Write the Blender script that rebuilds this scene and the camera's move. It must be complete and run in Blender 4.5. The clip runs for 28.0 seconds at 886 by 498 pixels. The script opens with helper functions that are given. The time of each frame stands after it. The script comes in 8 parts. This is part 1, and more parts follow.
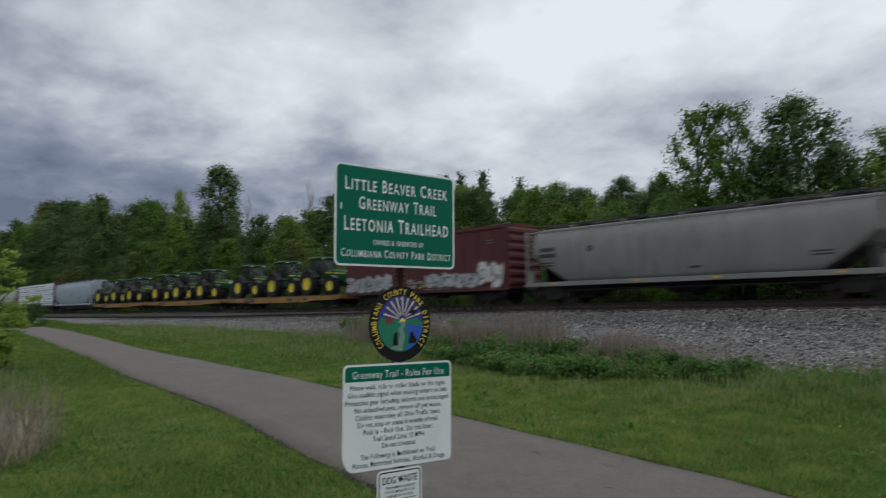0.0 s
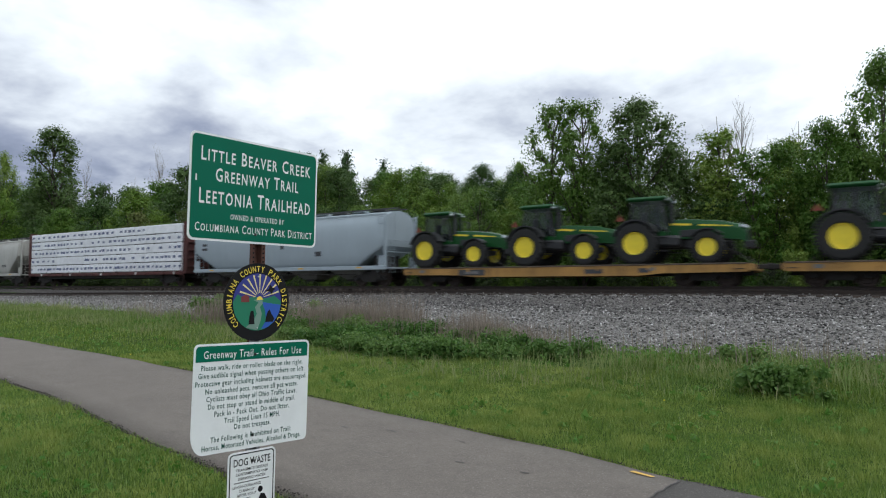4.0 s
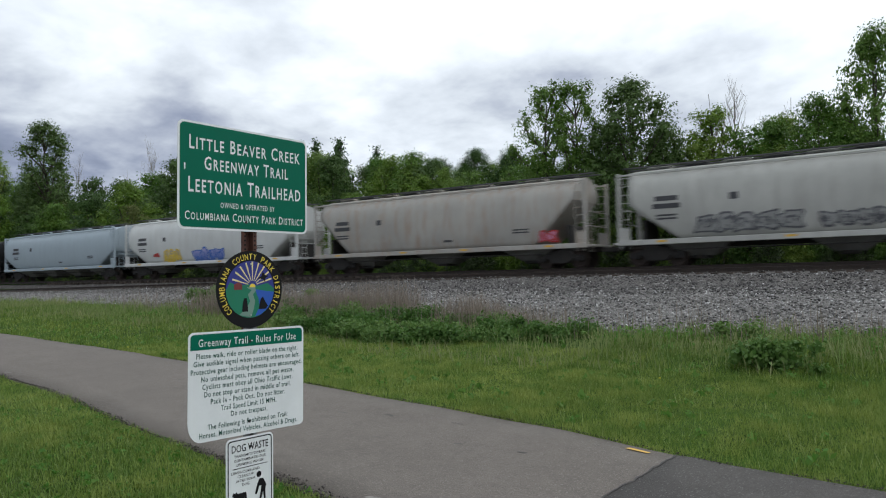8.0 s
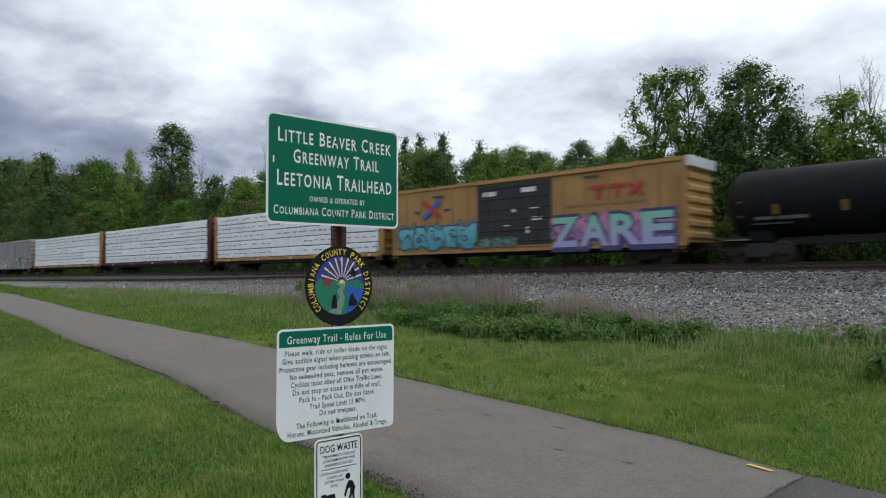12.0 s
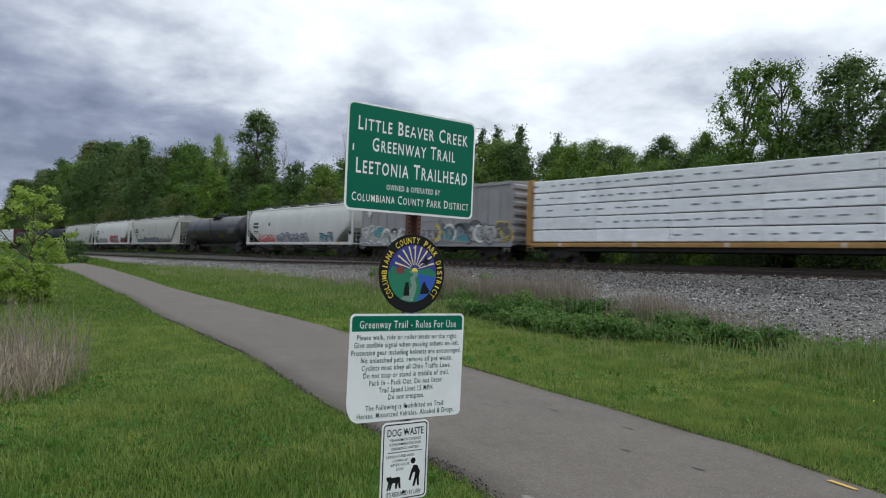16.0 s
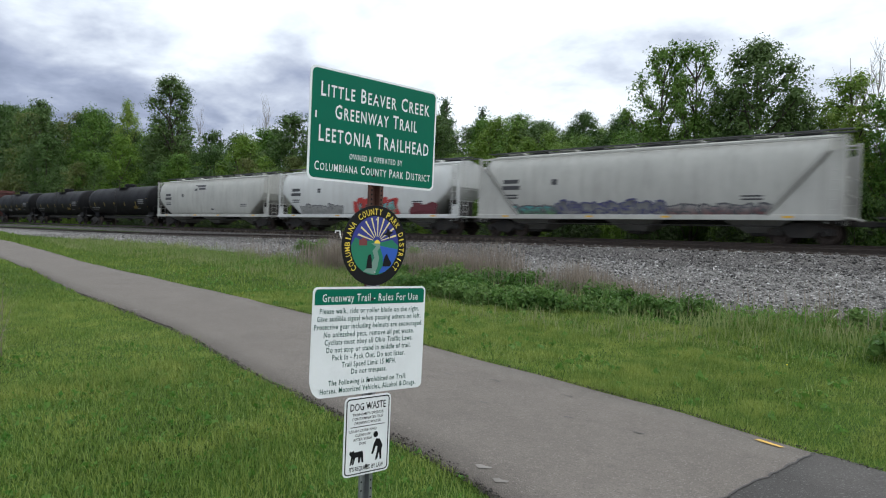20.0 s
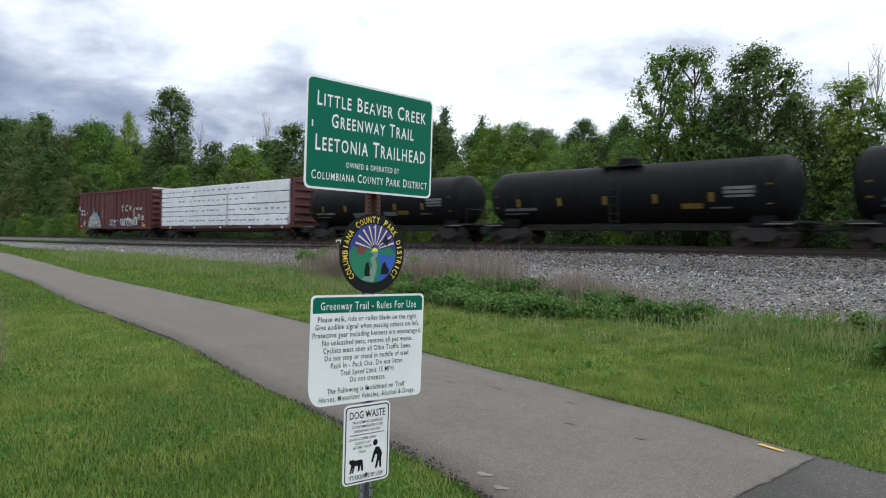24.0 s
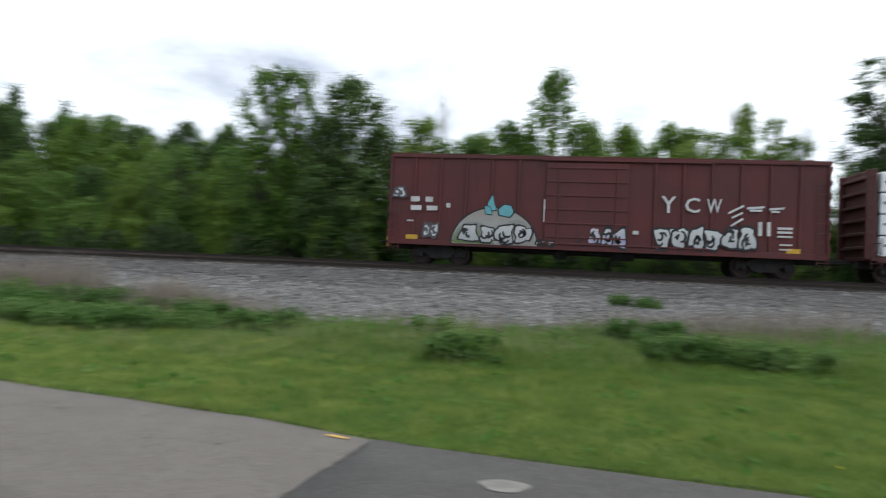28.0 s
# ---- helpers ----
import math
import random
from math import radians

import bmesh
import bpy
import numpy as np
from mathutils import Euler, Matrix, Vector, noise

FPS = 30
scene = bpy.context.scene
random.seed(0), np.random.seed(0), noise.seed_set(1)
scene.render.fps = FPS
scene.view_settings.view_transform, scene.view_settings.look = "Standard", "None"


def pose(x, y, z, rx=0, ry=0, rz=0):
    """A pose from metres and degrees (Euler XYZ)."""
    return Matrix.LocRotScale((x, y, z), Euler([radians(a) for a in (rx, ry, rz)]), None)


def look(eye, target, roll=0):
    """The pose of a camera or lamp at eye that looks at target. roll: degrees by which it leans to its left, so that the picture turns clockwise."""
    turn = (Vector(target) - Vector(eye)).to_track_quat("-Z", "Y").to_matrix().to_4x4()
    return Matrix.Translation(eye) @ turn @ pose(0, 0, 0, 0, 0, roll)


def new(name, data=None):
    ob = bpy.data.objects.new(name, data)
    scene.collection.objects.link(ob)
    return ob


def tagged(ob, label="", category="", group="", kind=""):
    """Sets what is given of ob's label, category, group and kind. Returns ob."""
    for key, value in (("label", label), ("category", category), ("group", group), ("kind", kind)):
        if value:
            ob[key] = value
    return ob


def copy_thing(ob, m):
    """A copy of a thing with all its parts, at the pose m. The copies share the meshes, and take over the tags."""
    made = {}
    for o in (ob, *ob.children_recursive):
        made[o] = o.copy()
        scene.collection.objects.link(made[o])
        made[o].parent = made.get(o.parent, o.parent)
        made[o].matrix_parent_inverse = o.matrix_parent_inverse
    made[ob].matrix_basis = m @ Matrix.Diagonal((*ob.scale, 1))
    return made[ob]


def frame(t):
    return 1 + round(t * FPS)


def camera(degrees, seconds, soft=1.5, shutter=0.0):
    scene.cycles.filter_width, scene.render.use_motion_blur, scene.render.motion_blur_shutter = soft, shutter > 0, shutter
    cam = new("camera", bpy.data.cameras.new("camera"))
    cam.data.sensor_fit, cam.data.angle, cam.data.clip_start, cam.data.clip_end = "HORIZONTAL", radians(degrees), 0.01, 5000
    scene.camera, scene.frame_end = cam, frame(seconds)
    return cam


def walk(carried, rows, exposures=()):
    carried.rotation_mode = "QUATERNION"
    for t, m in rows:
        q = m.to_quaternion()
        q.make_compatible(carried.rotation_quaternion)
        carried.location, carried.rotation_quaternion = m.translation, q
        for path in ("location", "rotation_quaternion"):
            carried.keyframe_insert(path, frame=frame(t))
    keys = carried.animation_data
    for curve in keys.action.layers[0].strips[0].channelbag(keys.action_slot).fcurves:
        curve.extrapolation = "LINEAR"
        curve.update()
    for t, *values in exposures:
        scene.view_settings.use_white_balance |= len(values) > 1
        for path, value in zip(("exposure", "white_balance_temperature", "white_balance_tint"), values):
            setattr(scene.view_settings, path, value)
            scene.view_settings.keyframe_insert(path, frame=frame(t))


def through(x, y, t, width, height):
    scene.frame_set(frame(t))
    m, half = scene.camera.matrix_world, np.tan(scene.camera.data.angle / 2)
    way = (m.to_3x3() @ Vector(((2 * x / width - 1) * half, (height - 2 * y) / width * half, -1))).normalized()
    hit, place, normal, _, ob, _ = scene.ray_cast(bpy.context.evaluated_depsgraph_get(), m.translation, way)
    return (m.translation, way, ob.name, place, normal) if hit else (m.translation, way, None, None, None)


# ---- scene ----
cam = camera(67.25, 28.0, soft=1.1, shutter=0.4)
# seconds, eye (x, y, z), yaw to the left of +y, pitch, lean
PATH = [
    (0, 0.440, -0.166, 1.731, 45.60, 4.96, -0.86),
    (0.5, 0.423, -0.166, 1.728, 50.04, 3.79, -1.06),
    (1, 0.409, -0.178, 1.725, 48.06, 2.77, -0.82),
    (1.5, 0.403, -0.189, 1.727, 46.64, 2.08, -0.36),
    (2, 0.418, -0.182, 1.726, 44.30, 2.16, -0.24),
    (2.5, 0.443, -0.182, 1.725, 39.21, 2.61, -0.11),
    (3, 0.457, -0.168, 1.719, 35.19, 2.82, -0.81),
    (3.5, 0.451, -0.175, 1.720, 33.46, 3.54, -0.48),
    (4, 0.444, -0.181, 1.718, 33.68, 3.34, 0.13),
    (4.5, 0.461, -0.184, 1.716, 32.67, 3.03, 0.25),
    (6.5, 0.445, -0.178, 1.712, 32.13, 2.56, -0.49),
    (7, 0.459, -0.188, 1.709, 33.27, 2.54, -0.77),
    (7.5, 0.479, -0.187, 1.703, 33.49, 2.38, -1.14),
    (8, 0.474, -0.177, 1.701, 33.33, 2.09, -1.33),
    (8.5, 0.455, -0.183, 1.699, 33.91, 1.80, -1.46),
    (9, 0.417, -0.172, 1.698, 36.37, 1.62, -1.44),
    (9.5, 0.421, -0.168, 1.698, 39.11, 1.47, -0.75),
    (10, 0.431, -0.179, 1.699, 39.97, 1.41, -0.48),
    (10.5, 0.427, -0.155, 1.704, 39.48, 1.29, -0.71),
    (11, 0.420, -0.016, 1.717, 39.60, 1.87, -1.04),
    (11.5, 0.391, 0.058, 1.714, 40.77, 1.91, -0.85),
    (12, 0.360, 0.057, 1.717, 42.20, 1.76, -0.81),
    (12.5, 0.356, 0.058, 1.712, 43.82, 1.63, -0.97),
    (13, 0.369, 0.078, 1.709, 45.47, 1.22, -1.58),
    (13.5, 0.377, 0.074, 1.709, 46.50, 0.93, -1.69),
    (15.5, 0.396, 0.043, 1.713, 48.25, 0.70, 1.53),
    (16, 0.370, 0.048, 1.714, 48.47, 0.98, 1.63),
    (16.5, 0.314, 0.013, 1.713, 47.03, 1.08, 1.68),
    (17, 0.228, -0.056, 1.701, 43.68, 0.87, 1.20),
    (17.5, 0.197, -0.056, 1.704, 42.85, 0.28, 1.32),
    (18, 0.191, -0.073, 1.705, 41.93, -0.04, 1.31),
    (18.5, 0.186, -0.095, 1.697, 41.14, -0.25, 1.33),
    (19, 0.169, -0.101, 1.691, 41.15, -0.56, 1.56),
    (19.5, 0.168, -0.088, 1.695, 41.63, -1.12, 1.70),
    (20, 0.168, -0.085, 1.700, 41.75, -1.13, 1.73),
    (20.5, 0.169, -0.074, 1.697, 41.59, -0.91, 1.60),
    (21, 0.166, -0.076, 1.697, 41.15, -0.86, 1.15),
    (21.5, 0.168, -0.072, 1.697, 40.96, -0.81, 0.95),
    (23.5, 0.177, -0.078, 1.696, 41.62, -0.46, 1.35),
    (24, 0.190, -0.077, 1.694, 41.88, -0.42, 1.09),
    (24.5, 0.197, -0.079, 1.696, 41.90, -0.38, 1.00),
    (25, 0.191, -0.086, 1.693, 41.80, -0.38, 0.60),
    (25.5, 0.191, -0.094, 1.692, 41.77, -0.43, 0.40),
    (26, 0.192, -0.091, 1.691, 41.24, -0.50, 0.62),
    (26.5, 0.198, -0.094, 1.692, 40.31, -0.52, 0.92),
    (27, 0.197, -0.091, 1.693, 39.39, -0.46, 1.19),
    (27.2, 0.208, -0.094, 1.696, 38.64, -0.46, 1.31),
    (27.5, 0.233, -0.111, 1.723, 29.72, -0.11, 2.60),
    (27.7, 0.256, -0.096, 1.719, 22.04, 0.58, 2.77),
    (28, 0.398, -0.147, 1.671, 8.76, 1.55, 2.61),
]
walk(cam, [(t, pose(x, y, z, 90 + pitch, 0, yaw) @ pose(0, 0, 0, 0, 0, lean)) for t, x, y, z, yaw, pitch, lean in PATH],
     exposures=[(t, stops - 0.05, 6150, 7) for t, stops in ((0.0, -0.55), (0.5, -0.42), (1.0, -0.22), (1.8, 0.07), (4.0, 0.1), (8.0, -0.03), (18.5, 0.06), (20.0, 0.33), (28.0, 0.34))])

# ---- layout numbers ----
RAIL = 1.81            # top of the far track's rails
FAR_Y, NEAR_Y = 31.6, 27.3   # middles of the two tracks
SPEED = 19.24          # the train, metres a second
DUSK = radians(52)

# ---- world and sun ----
world = bpy.data.worlds.new("overcast_sky")
scene.world = world
world.use_nodes = True
wn, wl = world.node_tree.nodes, world.node_tree.links
wn.clear()


def wnode(kind, **values):
    n = wn.new(kind)
    for key, value in values.items():
        n.inputs[key].default_value = value
    return n


def wmath(op, a, b=None):
    n = wn.new("ShaderNodeMath")
    n.operation = op
    for k, v in enumerate((a, b)):
        if isinstance(v, (int, float)):
            n.inputs[k].default_value = v
        elif v is not None:
            wl.new(v, n.inputs[k])
    return n.outputs[0]


def wramp(fac, stops):
    n = wn.new("ShaderNodeValToRGB")
    n.color_ramp.interpolation = "LINEAR"
    while len(n.color_ramp.elements) < len(stops):
        n.color_ramp.elements.new(0.5)
    for e, (at, c) in zip(n.color_ramp.elements, stops):
        e.position, e.color = at, (*c, 1)
    wl.new(fac, n.inputs[0])
    return n.outputs[0]


out_w = wn.new("ShaderNodeOutputWorld")
sky = wn.new("ShaderNodeTexSky")
sky.sky_type, sky.sun_disc = "NISHITA", False
sky.sun_elevation, sky.sun_rotation = DUSK, radians(60)
coord = wn.new("ShaderNodeTexCoord")
sep = wn.new("ShaderNodeSeparateXYZ")
wl.new(coord.outputs["Generated"], sep.inputs[0])
# clouds lie on a flat layer overhead: direction divided by its height
low = wmath("ADD", wmath("MAXIMUM", sep.outputs[2], 0.0), 0.26)
flat = wn.new("ShaderNodeCombineXYZ")
wl.new(wmath("DIVIDE", sep.outputs[0], low), flat.inputs[0])
wl.new(wmath("DIVIDE", sep.outputs[1], low), flat.inputs[1])


def wnoise(scale, detail, rough, shift, warp=0.4):
    mp = wn.new("ShaderNodeMapping")
    mp.inputs["Location"].default_value = shift
    wl.new(flat.outputs[0], mp.inputs[0])
    n = wnode("ShaderNodeTexNoise", Scale=scale, Detail=detail, Roughness=rough, Distortion=warp)
    wl.new(mp.outputs[0], n.inputs["Vector"])
    return n.outputs[0]


big = wnoise(0.95, 3.0, 0.5, (3.1, 1.7, 0.0), 0.1)
fine_n = wnoise(6.0, 6.0, 0.55, (1.3, 2.9, 5.0), 0.2)
mid_n = wnoise(2.3, 5.0, 0.52, (0.4, 6.2, 2.0), 0.15)
cover = wmath("ADD", wmath("ADD", wmath("MULTIPLY", big, 0.50), wmath("MULTIPLY", mid_n, 0.62)), wmath("MULTIPLY", wmath("SUBTRACT", fine_n, 0.5), 0.26))
# the cloud is thinner, so brighter, towards the hidden sun
toward = wn.new("ShaderNodeVectorMath")
toward.operation = "DOT_PRODUCT"
wl.new(coord.outputs["Generated"], toward.inputs[0])
toward.inputs[1].default_value = (0.62, 0.42, 0.66)
high = wmath("MINIMUM", wmath("MULTIPLY", wmath("MAXIMUM", wmath("SUBTRACT", sep.outputs[2], 0.20), 0.0), 0.9), 0.15)
thin = wmath("ADD", wmath("SUBTRACT", wmath("MULTIPLY", toward.outputs["Value"], 0.24), -0.01), high)
cloud = wramp(wmath("ADD", cover, thin), [(0.33, (0.135, 0.150, 0.205)), (0.44, (0.215, 0.232, 0.300)), (0.52, (0.33, 0.345, 0.40)), (0.62, (0.52, 0.535, 0.565)), (0.82, (0.80, 0.81, 0.83))])
skyb = wnode("ShaderNodeBackground", Strength=0.10)
wl.new(sky.outputs[0], skyb.inputs[0])
cloudb = wnode("ShaderNodeBackground", Strength=1.62)
wl.new(cloud, cloudb.inputs[0])
mixw = wnode("ShaderNodeMixShader", Fac=0.93)
wl.new(skyb.outputs[0], mixw.inputs[1])
wl.new(cloudb.outputs[0], mixw.inputs[2])
wl.new(mixw.outputs[0], out_w.inputs[0])

sun = new("sun", bpy.data.lights.new("sun", "SUN"))
sun.data.energy, sun.data.angle, sun.data.color = 0.55, radians(25), (1.0, 0.98, 0.95)
sun.matrix_world = look((0, 0, 50), Vector((0, 0, 50)) - Vector((0.62, 0.42, 0.95)))

# ---- materials ----
MATS = {}


def surface(name, base, rough=0.7, metal=0.0, var=0.25, scale=1.5, fine=40.0, bump=0.15, stain=None, stain_amount=0.0,
            streak=False, hue=0.0, per_piece=0.0, spec=0.5, coat=0.0, depth=0.01, island=False):
    """A procedural surface: broad patches, fine grain, optional stains (run down if streak), colour that differs from piece to piece."""
    if name in MATS:
        return MATS[name]
    m = bpy.data.materials.new(name)
    m.use_nodes = True
    nt = m.node_tree
    n, l = nt.nodes, nt.links
    bsdf = n["Principled BSDF"]
    tc = n.new("ShaderNodeTexCoord")

    def tex(s, detail, stretch=None, shift=0.0):
        mp = n.new("ShaderNodeMapping")
        mp.inputs["Scale"].default_value = stretch or (1, 1, 1)
        mp.inputs["Location"].default_value = (shift, shift * 0.7, shift * 1.3)
        l.new(tc.outputs["Object"], mp.inputs[0])
        t = n.new("ShaderNodeTexNoise")
        t.inputs["Scale"].default_value, t.inputs["Detail"].default_value, t.inputs["Roughness"].default_value = s, detail, 0.6
        l.new(mp.outputs[0], t.inputs["Vector"])
        return t.outputs[0]

    def mixc(fac, a, b, blend="MIX"):
        x = n.new("ShaderNodeMix")
        x.data_type, x.blend_type = "RGBA", blend
        for sock, v in ((x.inputs[0], fac), (x.inputs[6], a), (x.inputs[7], b)):
            if isinstance(v, (int, float)):
                sock.default_value = v
            elif isinstance(v, tuple):
                sock.default_value = (*v, 1)
            else:
                l.new(v, sock)
        return x.outputs[2]

    def rng(v, a, b, c, d):
        r = n.new("ShaderNodeMapRange")
        for k, q in enumerate((a, b, c, d)):
            r.inputs[k + 1].default_value = q
        l.new(v, r.inputs[0])
        return r.outputs[0]

    broad, grain = tex(scale, 4.0, None, 3.0), tex(fine, 3.0)
    dark = tuple(max(0.0, c * (1 - var)) for c in base)
    lite = tuple(min(1.0, c * (1 + var)) for c in base)
    col = mixc(rng(broad, 0.3, 0.7, 0, 1), dark, lite)
    col = mixc(rng(grain, 0.3, 0.7, 0, 0.6), col, mixc(1.0, col, tuple([1 - 0.55 * var] * 3), "MULTIPLY"))
    if per_piece or hue:
        if island:
            info = n.new("ShaderNodeNewGeometry")
            rnd = info.outputs["Random Per Island"]
        else:
            info = n.new("ShaderNodeObjectInfo")
            rnd = info.outputs["Random"]
        hs = n.new("ShaderNodeHueSaturation")
        l.new(col, hs.inputs["Color"])
        l.new(rng(rnd, 0, 1, 0.5 - hue, 0.5 + hue), hs.inputs["Hue"])
        w = n.new("ShaderNodeMath")
        w.operation = "MULTIPLY_ADD"
        l.new(rnd, w.inputs[0])
        w.inputs[1].default_value, w.inputs[2].default_value = 2 * per_piece, 1 - per_piece
        l.new(w.outputs[0], hs.inputs["Value"])
        col = hs.outputs[0]
    if stain:
        st = tex(2.2, 6.0, (1.6, 1.6, 0.22) if streak else None, 11.0)
        col = mixc(rng(st, 0.48, 0.75, 0, stain_amount), col, stain)
    l.new(col, bsdf.inputs["Base Color"])
    l.new(rng(broad, 0.2, 0.8, max(0.02, rough - 0.1), min(1, rough + 0.1)), bsdf.inputs["Roughness"])
    bsdf.inputs["Metallic"].default_value = metal
    bsdf.inputs["Specular IOR Level"].default_value = spec
    bsdf.inputs["Coat Weight"].default_value = coat
    if bump:
        b = n.new("ShaderNodeBump")
        b.inputs["Strength"].default_value, b.inputs["Distance"].default_value = bump, depth
        l.new(grain, b.inputs["Height"])
        l.new(b.outputs[0], bsdf.inputs["Normal"])
    MATS[name] = m
    return m


def leafy(name, base, hue=0.02, value=0.3, through=0.35, patches=0.0, patch_size=0.7, second=None):
    """Leaves and grass: thin, partly lit through, each a little different, with patches of a second colour where grass grows unevenly."""
    if name in MATS:
        return MATS[name]
    m = bpy.data.materials.new(name)
    m.use_nodes = True
    n, l = m.node_tree.nodes, m.node_tree.links
    bsdf, out = n["Principled BSDF"], n["Material Output"]
    geo, info = n.new("ShaderNodeNewGeometry"), n.new("ShaderNodeObjectInfo")
    mixr = n.new("ShaderNodeMath")
    mixr.operation = "MULTIPLY_ADD"
    l.new(geo.outputs["Random Per Island"], mixr.inputs[0])
    mixr.inputs[1].default_value = 0.5
    half = n.new("ShaderNodeMath")
    half.operation = "MULTIPLY"
    l.new(info.outputs["Random"], half.inputs[0])
    half.inputs[1].default_value = 0.5
    l.new(half.outputs[0], mixr.inputs[2])
    hs = n.new("ShaderNodeHueSaturation")
    hs.inputs["Color"].default_value = (*base, 1)
    if patches:
        tc = n.new("ShaderNodeTexCoord")
        nz = n.new("ShaderNodeTexNoise")
        nz.inputs["Scale"].default_value, nz.inputs["Detail"].default_value, nz.inputs["Roughness"].default_value = 1 / patch_size, 5.0, 0.62
        l.new(tc.outputs["Object"], nz.inputs["Vector"])
        pr = n.new("ShaderNodeMapRange")
        pr.inputs[1].default_value, pr.inputs[2].default_value, pr.inputs[4].default_value = 0.40, 0.66, patches
        l.new(nz.outputs[0], pr.inputs[0])
        mc = n.new("ShaderNodeMix")
        mc.data_type = "RGBA"
        mc.inputs[6].default_value, mc.inputs[7].default_value = (*base, 1), (*second, 1)
        l.new(pr.outputs[0], mc.inputs[0])
        l.new(mc.outputs[2], hs.inputs["Color"])
    for sock, a, b in (("Hue", 0.5 + hue, 0.5 - hue), ("Value", 1 - value, 1 + value), ("Saturation", 1.08, 0.9)):
        r = n.new("ShaderNodeMapRange")
        r.inputs[3].default_value, r.inputs[4].default_value = a, b
        l.new(mixr.outputs[0], r.inputs[0])
        l.new(r.outputs[0], hs.inputs[sock])
    l.new(hs.outputs[0], bsdf.inputs["Base Color"])
    bsdf.inputs["Roughness"].default_value = 0.55
    bsdf.inputs["Specular IOR Level"].default_value = 0.25
    tr = n.new("ShaderNodeBsdfTranslucent")
    l.new(hs.outputs[0], tr.inputs[0])
    mx = n.new("ShaderNodeMixShader")
    mx.inputs[0].default_value = through
    l.new(bsdf.outputs[0], mx.inputs[1])
    l.new(tr.outputs[0], mx.inputs[2])
    l.new(mx.outputs[0], out.inputs[0])
    MATS[name] = m
    return m



def asphalt(name, base, worn, chip, chips=0.12, grain=105.0, depth=0.006):
    """Worn asphalt or packed gravel: darker and paler patches, and stones showing in it, so many to the metre."""
    m = bpy.data.materials.new(name)
    m.use_nodes = True
    n, l = m.node_tree.nodes, m.node_tree.links
    bsdf = n["Principled BSDF"]
    tc = n.new("ShaderNodeTexCoord")

    def noise(scale, detail, lo, hi, top):
        t, r = n.new("ShaderNodeTexNoise"), n.new("ShaderNodeMapRange")
        t.inputs["Scale"].default_value, t.inputs["Detail"].default_value, t.inputs["Roughness"].default_value = scale, detail, 0.65
        l.new(tc.outputs["Object"], t.inputs["Vector"])
        r.inputs[1].default_value, r.inputs[2].default_value, r.inputs[4].default_value = lo, hi, top
        l.new(t.outputs[0], r.inputs[0])
        return r.outputs[0]

    def mixc(fac, a, b, blend="MIX"):
        x = n.new("ShaderNodeMix")
        x.data_type, x.blend_type = "RGBA", blend
        for sock, v in ((x.inputs[0], fac), (x.inputs[6], a), (x.inputs[7], b)):
            if isinstance(v, tuple):
                sock.default_value = (*v, 1)
            elif isinstance(v, (int, float)):
                sock.default_value = v
            else:
                l.new(v, sock)
        return x.outputs[2]

    vo = n.new("ShaderNodeTexVoronoi")
    vo.inputs["Scale"].default_value = grain
    l.new(tc.outputs["Object"], vo.inputs["Vector"])
    sp = n.new("ShaderNodeSeparateColor")
    l.new(vo.outputs["Color"], sp.inputs[0])

    def pick(sock, lo, hi, top):
        r = n.new("ShaderNodeMapRange")
        r.inputs[1].default_value, r.inputs[2].default_value, r.inputs[4].default_value = lo, hi, top
        l.new(sock, r.inputs[0])
        return r.outputs[0]

    col = mixc(noise(0.9, 6.0, 0.35, 0.68, 1.0), base, worn)
    col = mixc(noise(5.0, 5.0, 0.48, 0.72, 0.4), col, tuple(c * 0.66 for c in base))
    col = mixc(pick(sp.outputs[0], 0.45, 0.95, 0.55), col, tuple(c * 0.58 for c in base))
    col = mixc(pick(sp.outputs[1], 1 - chips, 1 - chips * 0.4, 0.9), col, chip)
    l.new(col, bsdf.inputs["Base Color"])
    bsdf.inputs["Roughness"].default_value = 0.9
    b = n.new("ShaderNodeBump")
    b.inputs["Strength"].default_value, b.inputs["Distance"].default_value = 0.8, depth
    l.new(vo.outputs["Distance"], b.inputs["Height"])
    l.new(b.outputs[0], bsdf.inputs["Normal"])
    return m


M_ASPHALT = asphalt("trail_asphalt", (0.138, 0.119, 0.101), (0.168, 0.146, 0.125), (0.23, 0.205, 0.18), 0.08)
M_APRON = asphalt("dark_asphalt", (0.066, 0.059, 0.053), (0.090, 0.082, 0.074), (0.17, 0.16, 0.15), 0.07)
M_SOIL = surface("grassy_soil", (0.045, 0.088, 0.014), 0.95, var=0.35, scale=0.9, fine=18, bump=0.6, stain=(0.05, 0.06, 0.02), stain_amount=0.35, depth=0.03, spec=0.05)
M_BALLAST = asphalt("pale_gravel", (0.115, 0.107, 0.098), (0.15, 0.141, 0.131), (0.38, 0.37, 0.35), 0.18, 17.0, 0.04)
M_BED = asphalt("dark_ballast_bed", (0.075, 0.066, 0.060), (0.105, 0.096, 0.088), (0.24, 0.23, 0.215), 0.12, 16.0, 0.04)
M_CHIP = surface("pale_stone_chip", (0.52, 0.51, 0.50), 0.85, var=0.2, scale=3, fine=50, per_piece=0.3, island=True)
M_STONE = surface("ballast_stone", (0.20, 0.190, 0.180), 0.9, var=0.25, scale=3, fine=50, bump=0.3, per_piece=0.85, hue=0.01, island=True)
